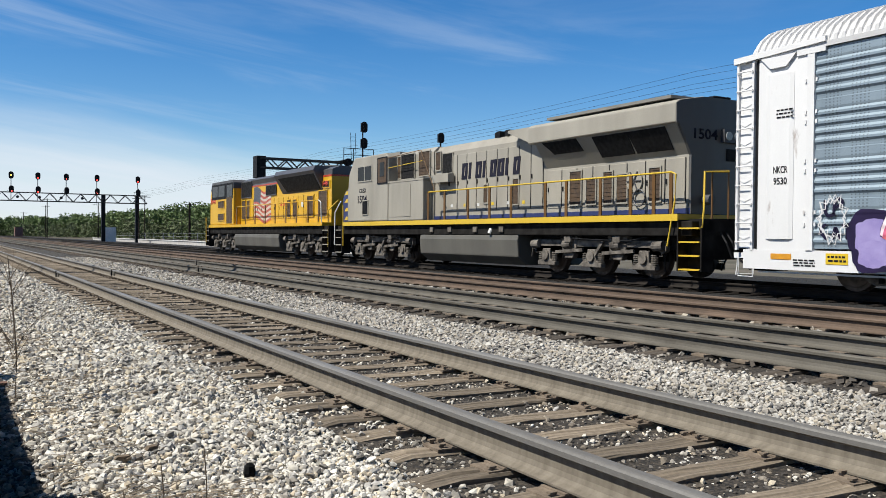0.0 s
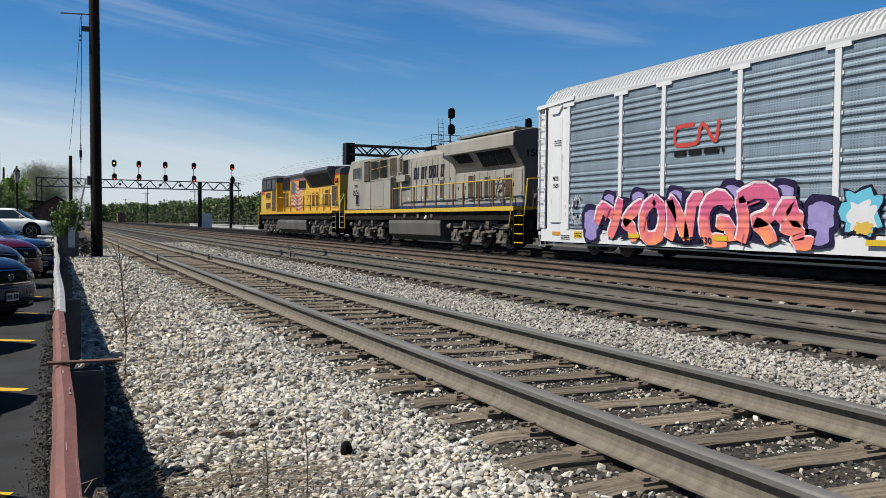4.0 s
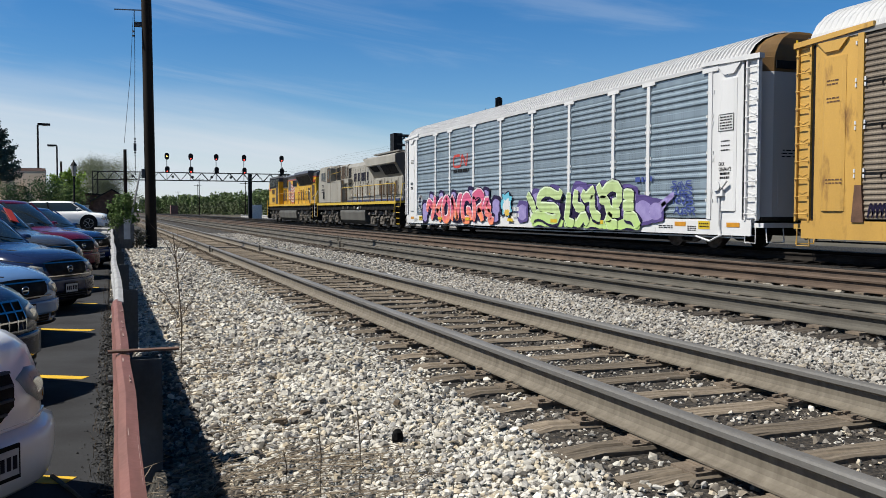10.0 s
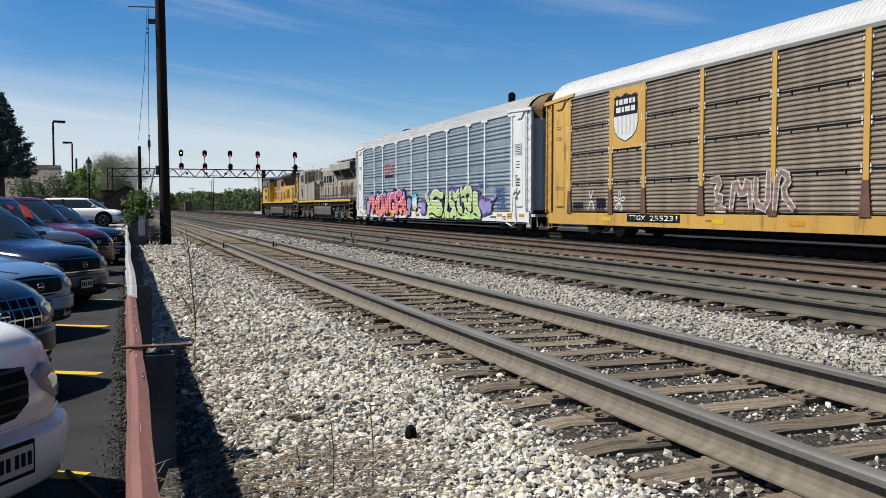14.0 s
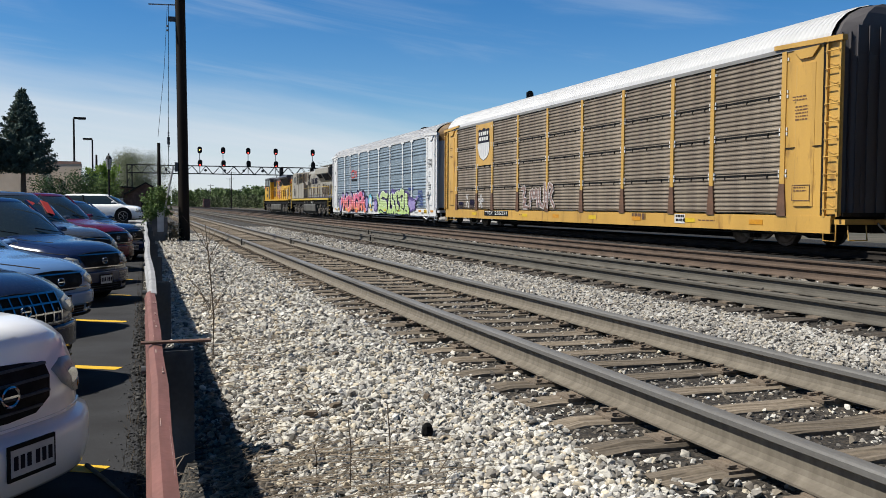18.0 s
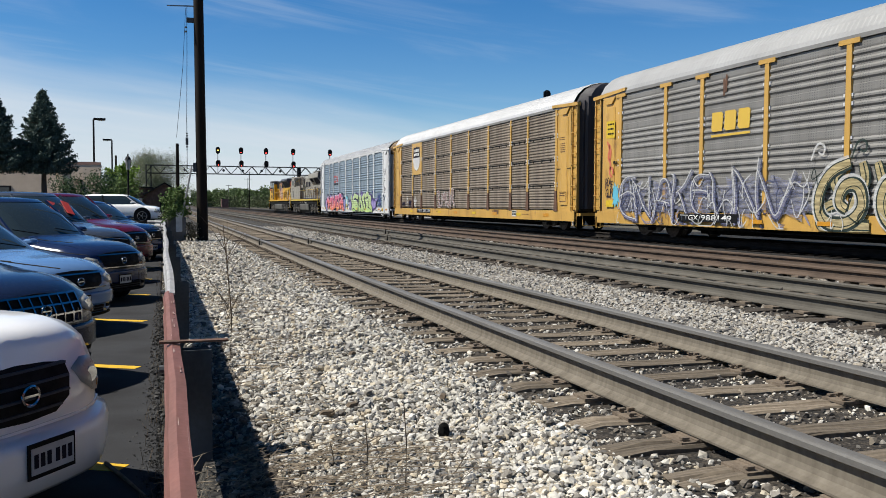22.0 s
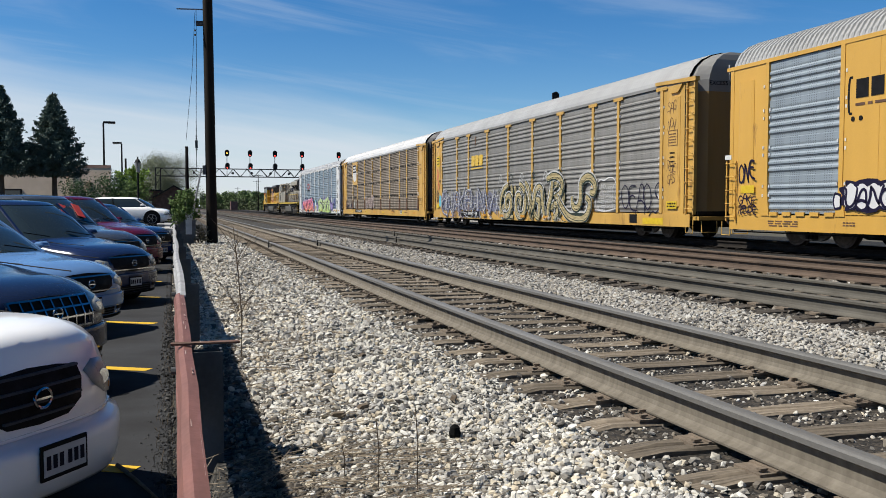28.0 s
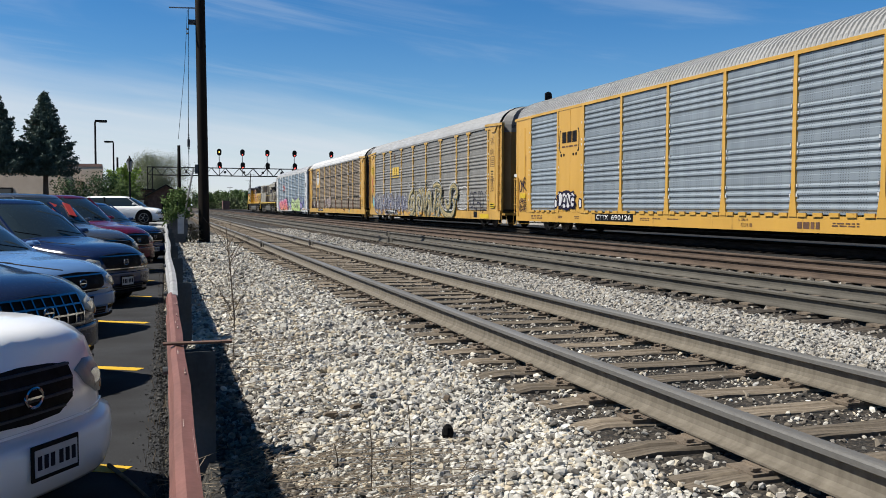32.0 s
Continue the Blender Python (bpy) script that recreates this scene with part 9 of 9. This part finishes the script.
def signal_head(parent, x, y, z, lit, s=1.0):
    """A black round-cornered signal head with hooded lamps, facing -y."""
    h, w = 0.98 * s, 0.32 * s
    pr = [(x + w * math.cos(a), z + (h / 2 - w) * (1 if math.sin(a) >= 0 else -1) + w * math.sin(a)) for a in np.linspace(0, 2 * math.pi, 21)[:20]]
    hd = part("signal_head", Shape().prism(pr, "y", y, y + 0.06), IRON, parent, "black oval signal head")
    part("lamp_case", Shape().box(x - 0.2 * s, x + 0.2 * s, y + 0.06, y + 0.4, z - 0.4 * s, z + 0.4 * s), IRON, hd)
    for k, q in enumerate((0.27, 0.0, -0.27)):
        zz = z + q * s
        on = lit and k == {"amber": 1, "red": 2}[lit]
        part("lens", Shape().disc((x, y - 0.012, zz), "y", 0.085 * s, 0.02, 14), (SIG_RED if lit == "red" else SIG_AMBER) if on else GRILLE, hd)
        part("hood", Shape().tube([(x + 0.125 * s * math.cos(a), y - 0.1, zz + 0.125 * s * math.sin(a)) for a in np.linspace(-0.1, math.pi + 0.1, 10)], 0.02, 5), IRON, hd)
    return hd


def truss(root, x0, x1, y, z0, z1, bay, c=0.10, depth=0.9):
    for dy in (0, depth):
        for z in (z0, z1):
            part("chord", Shape().bar((x0, y + dy, z), (x1, y + dy, z), c * 1.2), SIGNAL_STEEL, root)
        n = round((x1 - x0) / bay)
        for i in range(n):
            a, b = x0 + (x1 - x0) * i / n, x0 + (x1 - x0) * (i + 1) / n
            part("diagonal", Shape().bar((a, y + dy, z0), ((a + b) / 2, y + dy, z1), c * 0.8), SIGNAL_STEEL, root)
            part("diagonal", Shape().bar(((a + b) / 2, y + dy, z1), (b, y + dy, z0), c * 0.8), SIGNAL_STEEL, root)
    for i in range(round((x1 - x0) / bay / 2) + 1):
        a = x0 + i * bay * 2
        part("brace", Shape().bar((a, y, z0), (a, y + depth, z0), c * 0.7), SIGNAL_STEEL, root)


def signal_bridge():
    root = thing("signal_bridge", "steel truss bridge over the tracks carrying five lit signals", "signal bridge", pose(0, 150, 0))
    truss(root, -2.6, 29.0, 0, 6.25, 7.55, 2.2)
    for x in (-2.5, -1.75):
        for dy in (0, 0.9):
            part("leg", Shape().bar((x, dy, -0.4), (x, dy, 7.5), 0.16), SIGNAL_STEEL, root)
    for z in (1.0, 2.8, 4.6):
        part("leg_brace", Shape().bar((-2.5, 0, z), (-1.75, 0, z + 1.6), 0.07), SIGNAL_STEEL, root)
    part("leg", Shape().box(21.95, 22.5, 0, 0.9, -0.4, 7.55), IRON, root, "broad black leg")
    part("leg", Shape().box(27.2, 27.55, 0, 0.9, -0.4, 7.55), IRON, root)
    part("cabinet", Shape().box(22.5, 24.1, -0.2, 0.9, -0.4, 2.3), PLAIN_WHITE, root, "pale cabinet at the foot")
    part("cabinet_door", Shape().box(22.65, 23.95, -0.24, -0.2, 0, 2.15), PLAIN_WHITE, root)
    part("catwalk", Shape().box(-2.6, 29.0, 0.2, 0.8, 6.30, 6.34), SIGNAL_STEEL, root)
    for x, up, lo in ((8.8, "amber", "red"), (12.55, "red", "red"), (16.65, "red", ""), (21.2, "red", "red"), (27.5, "red", "")):
        m = part("mast", Shape().tube([(x, 0.3, 6.3), (x, 0.3, 10.3)], 0.06, 8), GALV, root)
        signal_head(root, x, -0.1, 10.15, up, 1.15)
        signal_head(root, x + 0.05, -0.12, 8.0, lo, 1.15)
        part("stay", Shape().bar((x - 0.6, 0.3, 7.55), (x, 0.3, 8.6), 0.04), GALV, root)
        part("basket", Shape().box(x - 0.5, x + 0.5, 0.5, 1.1, 7.56, 7.62), SIGNAL_STEEL, root)
    for k in range(7):
        part("bell_box", Shape().disc((3.5 + k * 3.1, -0.06, 6.85), "y", 0.22, 0.12, 12), SIGNAL_STEEL, root)


signal_bridge()


def cantilever():
    root = thing("cantilever_signal", "black cantilever truss with a two-headed signal beyond the train", "signal", pose(0, 70, 0))
    truss(root, 22.5, 34.0, 0, 6.85, 7.62, 1.6, 0.12, 1.0)
    part("end_post", Shape().box(22.2, 22.95, -0.05, 1.0, 6.0, 7.78), IRON, root)
    for dy in (0, 1.0):
        part("leg", Shape().box(33.7, 34.2, dy, dy + 0.3, -0.5, 7.7), IRON, root)
    part("mast", Shape().tube([(31.75, 0.2, 7.6), (31.75, 0.2, 11.0)], 0.06, 8), IRON, root)
    signal_head(root, 31.75, -0.15, 10.75, "", 0.98)
    signal_head(root, 31.75, -0.15, 9.35, "", 0.98)
    part("platform", Shape().box(29.6, 32.6, -0.5, 1.2, 7.70, 7.76), IRON, root)
    for x in (29.7, 30.6, 31.5, 32.5):
        part("guard_post", Shape().bar((x, -0.45, 7.76), (x, -0.45, 8.8), 0.05), IRON, root)
    for z in (8.25, 8.8):
        part("guard_rail", Shape().bar((29.7, -0.45, z), (32.5, -0.45, z), 0.05), IRON, root)
    for x in (30.6, 31.05):
        part("ladder_rail", Shape().bar((x, 0, 7.76), (x - 0.1, 0, 10.2), 0.03), IRON, root)
    for k in range(6):
        part("ladder_rung", Shape().bar((30.58, 0, 8.1 + k * 0.35), (31.03, 0, 8.1 + k * 0.35), 0.03), IRON, root)
    part("horn_bell", Shape().disc((30.2, -0.2, 7.6), "y", 0.35, 0.3, 14), IRON, root)


cantilever()
t3 = thing("mast_signal", "dark single-headed signal on a mast beyond the train", "signal", pose(39.45, 70, -0.2))
part("mast", Shape().tube([(0, 0, 0), (0, 0, 10.8)], 0.08, 8), IRON, t3)
signal_head(t3, 0, -0.15, 10.5, "", 1.0)


def platform():
    root = thing("station_platform", "low pale concrete station platform with a wire fence", "platform", pose(0, 0, 0))
    conc = surf("pale_concrete", (0.55, 0.53, 0.50), (0.42, 0.40, 0.38), 1.5, 0.9, 0, 0.2, 30)
    part("slab", Shape().box(29.5, 33.5, 60, 215, -0.4, 0.30), conc, root)
    part("edge", Shape().box(29.4, 29.9, 60, 215, 0.302, 0.34), PLAIN_WHITE, root)
    for k in range(20):
        part("fence_post", Shape().bar((33.3, 62 + k * 8, 0.3), (33.3, 62 + k * 8, 1.5), 0.08), GALV, root)
    for z in (0.9, 1.45):
        part("fence_rail", Shape().bar((33.3, 62, z), (33.3, 214, z), 0.04), GALV, root)
    part("hut", Shape().box(20.5, 23, 330, 333, -0.2, 3.2), surf("faded_red_boards", (0.28, 0.15, 0.12), (0.2, 0.11, 0.09), 2, 0.9), root)


platform()

# ---- rail joints on the near tracks ----
for cx, y in ((2.712, 25.9), (4.217, 26.4), (7.147, 28.3), (8.652, 34.6)):
    joint = thing("rail_joint", "insulated rail joint with a black end post", "rail joint", pose(cx, y, 0), "rail joints")
    part("joint_bar", Shape().box(-0.032, 0.032, -0.42, 0.42, 0.095, 0.185), RAIL_DARK, joint)
    part("end_post", Shape().box(-0.060, 0.060, -0.03, 0.03, 0.05, 0.252), BLACK, joint, "black end post between the rails")

# ---- loose stones, one mass for each kind ----
CUBE = np.array([(x, y, z) for x in (-1, 1) for y in (-1, 1) for z in (-1, 1)], float)
CUBE_TRI = np.array([(0, 1, 3), (0, 3, 2), (4, 6, 7), (4, 7, 5), (0, 4, 5), (0, 5, 1), (2, 3, 7), (2, 7, 6), (0, 2, 6), (0, 6, 4), (1, 5, 7), (1, 7, 3)])

G = (1 + 5 ** 0.5) / 2
ICO = np.array([(-1, G, 0), (1, G, 0), (-1, -G, 0), (1, -G, 0), (0, -1, G), (0, 1, G), (0, -1, -G), (0, 1, -G), (G, 0, -1), (G, 0, 1), (-G, 0, -1), (-G, 0, 1)]) * 0.74
OCT = np.array([(1, 0, 0), (-1, 0, 0), (0, 1, 0), (0, -1, 0), (0, 0, 1), (0, 0, -1)], float) * 1.25
OCT_TRI = np.array([(0, 2, 4), (2, 1, 4), (1, 3, 4), (3, 0, 4), (2, 0, 5), (1, 2, 5), (3, 1, 5), (0, 3, 5)])
ICO_TRI = np.array([(0, 11, 5), (0, 5, 1), (0, 1, 7), (0, 7, 10), (0, 10, 11), (1, 5, 9), (5, 11, 4), (11, 10, 2), (10, 7, 6), (7, 1, 8), (3, 9, 4), (3, 4, 2), (3, 2, 6), (3, 6, 8), (3, 8, 9), (4, 9, 5), (2, 4, 11), (6, 2, 10), (8, 6, 7), (9, 8, 1)])


def stones(name, label, patches, mat, seed, sink=0.0, wander=0.0, level=None):
    """Crushed angular stones strewn over patches of x0, x1, y0, y1, count, size."""
    rng = np.random.default_rng(seed)
    VS, FS, off = [], [], 0
    for x0, x1, y0, y1, n, size in patches:
        p = np.stack([rng.uniform(x0, x1, n) + rng.normal(0, 1, n) * wander, rng.uniform(y0, y1, n), np.zeros(n)], 1)
        s = size * np.clip(rng.lognormal(-0.08, 0.36, n), 0.4, 1.9)
        dims = np.stack([s, s * rng.uniform(0.55, 0.95, n), s * rng.uniform(0.34, 0.72, n)], 1) * 0.5
        base, tri = (ICO, ICO_TRI) if size < 0.0285 else (CUBE, CUBE_TRI) if y0 < 11 else (OCT, OCT_TRI)
        v = np.repeat(base[None], n, 0) + rng.uniform(-0.40, 0.40, (n, len(base), 3))
        waist = rng.uniform(0.5, 1.0, (n, 1, 1))
        v[:, :, :2] *= np.where(v[:, :, 2:] > 0, waist, 1.0)
        v *= dims[:, None, :]
        for i, j, a in ((1, 2, rng.normal(0, 0.48, n)), (0, 2, rng.normal(0, 0.40, n)), (0, 1, rng.uniform(0, 6.28, n))):
            c, d = np.cos(a)[:, None], np.sin(a)[:, None]
            q, r = v[..., i] * c - v[..., j] * d, v[..., i] * d + v[..., j] * c
            v[..., i], v[..., j] = q, r
        p[:, 2] = s * rng.uniform(-0.32, 0.72, n) - sink
        p[:, 2] += np.where(p[:, 0] < 0.18, (p[:, 0] - 0.18) * 2.3, 0) if level is None else np.array([level(b) for b in p[:, 1]])
        VS.append((v + p[:, None]).reshape(-1, 3))
        FS.append((tri[None] + (np.arange(n) * len(base))[:, None, None]).reshape(-1, 3) + off)
        off += n * len(base)
    ob = new(name, quick_mesh(name, np.concatenate(VS), np.concatenate(FS), mat))
    return tagged(ob, label, "gravel", kind="stuff")


def stone_mat(name, cols):
    """Broken stone: each one its own grey or tan, dusty and slightly mottled."""
    cols = [tuple((v * 0.9 + 0.1 * sum(c) / 3) * BASE_SCALE for v in c) for c in cols]
    m = bpy.data.materials.new(name)
    m.use_nodes = True
    n, ln = m.node_tree.nodes, m.node_tree.links
    bs = n["Principled BSDF"]
    bs.inputs["Roughness"].default_value = 0.92
    geo = n.new("ShaderNodeNewGeometry")
    ramp = n.new("ShaderNodeValToRGB")
    ramp.color_ramp.interpolation = "CONSTANT"
    e = ramp.color_ramp.elements
    e[0].position, e[0].color = 0, (*cols[0], 1)
    e[1].position, e[1].color = 1 / len(cols), (*cols[1], 1)
    for i, c in enumerate(cols[2:], 2):
        q = e.new(i / len(cols)); q.color = (*c, 1)
    ln.new(geo.outputs["Random Per Island"], ramp.inputs[0])
    tc = n.new("ShaderNodeTexCoord")
    no = n.new("ShaderNodeTexNoise")
    no.inputs["Scale"].default_value, no.inputs["Detail"].default_value = 45, 4
    ln.new(tc.outputs["Object"], no.inputs["Vector"])
    patch = n.new("ShaderNodeTexNoise")
    patch.inputs["Scale"].default_value, patch.inputs["Detail"].default_value = 0.9, 4
    ln.new(tc.outputs["Object"], patch.inputs["Vector"])
    ad = n.new("ShaderNodeMath"); ad.operation = "ADD"
    ln.new(no.outputs["Fac"], ad.inputs[0]); ln.new(patch.outputs["Fac"], ad.inputs[1])
    rg = n.new("ShaderNodeMapRange")
    rg.inputs["From Min"].default_value, rg.inputs["From Max"].default_value = 0.7, 1.3
    rg.inputs["To Min"].default_value, rg.inputs["To Max"].default_value = 0.74, 1.30
    ln.new(ad.outputs[0], rg.inputs["Value"])
    hs = n.new("ShaderNodeHueSaturation")
    ln.new(rg.outputs[0], hs.inputs["Value"]); ln.new(ramp.outputs[0], hs.inputs["Color"]); ln.new(hs.outputs[0], bs.inputs["Base Color"])
    bp = n.new("ShaderNodeBump")
    bp.inputs["Strength"].default_value, bp.inputs["Distance"].default_value = 0.5, 0.004
    ln.new(no.outputs["Fac"], bp.inputs["Height"]); ln.new(bp.outputs[0], bs.inputs["Normal"])
    return m


LIMESTONE = stone_mat("limestone", [(0.60, 0.555, 0.465), (0.44, 0.415, 0.365), (0.66, 0.625, 0.54), (0.30, 0.275, 0.235), (0.60, 0.52, 0.385), (0.36, 0.345, 0.32), (0.72, 0.69, 0.62),
                                    (0.50, 0.42, 0.30), (0.63, 0.595, 0.52), (0.14, 0.128, 0.112), (0.56, 0.53, 0.47), (0.40, 0.385, 0.355), (0.22, 0.20, 0.17), (0.64, 0.60, 0.51)])
DIRTY_STONE = stone_mat("dirty_stone", [(0.24, 0.20, 0.15), (0.12, 0.10, 0.08), (0.26, 0.225, 0.18), (0.07, 0.06, 0.05), (0.15, 0.125, 0.097), (0.09, 0.078, 0.066), (0.32, 0.29, 0.25), (0.05, 0.043, 0.038)])
GREY_STONE = stone_mat("greyed_limestone", [(0.44, 0.41, 0.36), (0.36, 0.335, 0.295), (0.48, 0.455, 0.405), (0.33, 0.30, 0.26), (0.42, 0.37, 0.29), (0.26, 0.245, 0.22), (0.53, 0.51, 0.465), (0.38, 0.33, 0.26), (0.15, 0.14, 0.13), (0.41, 0.385, 0.345)])
stones("loose_ballast", "pale broken limestone ballast beside the siding",
       [(0.55, 2.12, 2.1, 5.0, 22500, 0.0255), (0.50, 2.12, 5.0, 8.0, 20500, 0.0275), (0.25, 2.12, 8.0, 12.0, 19000, 0.032), (0.3, 2.12, -3.0, 2.1, 12000, 0.038), (0.1, 2.15, 12, 20, 30000, 0.037), (0.2, 2.1, 20, 38, 32000, 0.050)], LIMESTONE, 51, wander=0.06)
stones("main_line_ballast", "greyed limestone ballast between siding and main track", [(4.8, 6.5, 2.5, 8, 23000, 0.0265),
       (4.8, 6.5, 8, 15, 27000, 0.0290), (4.8, 6.5, 15, 26, 26000, 0.040), (4.8, 6.4, 26, 48, 24000, 0.052), (4.8, 6.5, -3, 2.5, 9000, 0.038), (9.25, 10.10, 4, 30, 13000, 0.056), (12.75, 13.2, 8, 40, 3500, 0.045)], GREY_STONE, 55, wander=0.06)
# Dirty stones, laid dark here so that the barrier's shadow reads deeper.
stones("soiled_ballast", "dirty dark ballast along the barrier, deepening its shadow", [(0.26, 0.58, 2.1, 5.0, 3600, 0.025), (0.24, 0.52, 5.0, 8.0, 3000, 0.027)], DIRTY_STONE, 56, 0.004, 0.03)
stones("track_stones", "small dirty ballast between the ties of the siding",
       [(2.2, 4.85, 1.8, 9.0, 12000, 0.024), (2.1, 4.85, 9.0, 22, 9000, 0.032), (6.5, 9.3, 4, 18, 5000, 0.04), (10.0, 12.9, 6, 22, 3000, 0.045)], DIRTY_STONE, 52, 0.012)
stones("asphalt_crumbs", "black crumbled asphalt along the foot of the barrier", [(-0.13, 0.0, 2.5, 7, 1700, 0.014), (-0.12, 0.0, 7, 16, 1700, 0.020), (-0.24, -0.05, 2.5, 9, 500, 0.010)], stone_mat("asphalt_rubble", [(0.03, 0.03, 0.031), (0.05, 0.05, 0.05), (0.022, 0.022, 0.023), (0.075, 0.073, 0.07)]), 54, 0.003, 0.03, lot_height)
stones("spilled_ballast", "stray tan stones among the tie ends", [(2.1, 2.62, 1.8, 16, 3600, 0.026), (2.8, 4.2, 1.8, 14, 6500, 0.021), (4.3, 4.9, 1.8, 16, 3000, 0.028)], LIMESTONE, 53, 0.010)
solid("dark_stone", Shape().loft([[(0.029 * r * math.cos(a) * 1.2, 0.029 * r * math.sin(a + 0.3 * z), z) for a in (0, 0.9, 1.7, 2.6, 3.6, 4.4, 5.5)] for r, z in ((0.7, -0.02), (1.0, 0.02), (0.8, 0.055), (0.35, 0.07))]),
      surf("coal_black", (0.012, 0.012, 0.012), (0.006, 0.006, 0.006), 20, 0.95, 0, 0.6, 60), "fist-sized black stone lying on the pale ballast", "stone", pose(1.43, 4.45, 0.015))


def litter():
    """Dead grass and twigs strewn along the foot of the barrier and over the near ballast."""
    rnd = random.Random(8)
    s = Shape()
    for _ in range(520):
        near = rnd.random() < 0.55
        x, y = (rnd.uniform(0.22, 1.3), rnd.uniform(2.6, 4.3)) if near else (rnd.uniform(0.2, 0.6) + abs(rnd.gauss(0, 0.3)), rnd.uniform(2.6, 12))
        a, l = rnd.gauss(0.15, 0.5), rnd.uniform(0.08, 0.42)
        z = rnd.uniform(0.03, 0.06)
        d = Vector((math.cos(a), math.sin(a), rnd.uniform(-0.06, 0.10)))
        p = Vector((x, y, z))
        s.tube([p, p + d * l * 0.5 + Vector((0, 0, rnd.uniform(-0.005, 0.015))), p + d * l], rnd.uniform(0.0015, 0.0045), 3, 0.001)
    for _ in range(260):
        p = Vector((rnd.uniform(0.06, 0.42), rnd.uniform(2.6, 4.4), rnd.uniform(-0.05, 0.05)))
        a, l = rnd.uniform(0, 6.28), rnd.uniform(0.05, 0.2)
        s.tube([p, p + Vector((math.cos(a) * l, math.sin(a) * l, rnd.uniform(-0.02, 0.06)))], 0.003, 3, 0.001)
    me = s.mesh("dead_grass", PALE_STRAW)
    tagged(new("dead_grass", me), "dry grass stems and twigs strewn over the ballast", "dead grass", kind="stuff")
    s = Shape()
    for _ in range(500):
        x, y = rnd.uniform(-0.16, -0.02), rnd.uniform(2.2, 30)
        h = rnd.uniform(0.02, 0.12)
        z = lot_height(y) - 0.02
        s.tube([(x, y, z), (x + rnd.gauss(0, 0.02), y + rnd.gauss(0, 0.03), z + h)], 0.003, 3, 0.001)
    tagged(new("edge_weeds", s.mesh("edge_weeds", DRY_STEM)), "dry weeds along the broken asphalt edge", "dead grass", kind="stuff")


litter()


for i, (x, y, l, a) in enumerate(((1.08, 5.19, 0.07, 20), (1.68, 5.25, 0.06, 60), (0.90, 5.03, 0.09, -10), (1.46, 7.01, 0.06, 35))):
    solid("wood_splinter", Shape().prism([(-l / 2, 0.0), (-l * 0.3, 0.02), (l * 0.35, 0.026), (l / 2, 0.008), (l * 0.2, -0.01)], "y", -0.016, 0.016), DRY_STEM, "dark splinter of old tie wood on the ballast", "wood splinter", pose(x, y, 0.035, 8, 4, a), "splinters on the ballast")


def motions():
    for root, ahead in TRAIN:
        walk(root, [(t, pose(TRACKS[3], train_at(t) + ahead, RAIL)) for t in range(0, 33)])
    steps = [i * 0.16 for i in range(201)]
    for ob, y, r in WHEELS:
        z = ob.matrix_basis.translation.z
        walk(ob, [(t, pose(0, y, z, math.degrees(-(train_at(t) - train_at(0)) / r))) for t in steps])


motions()
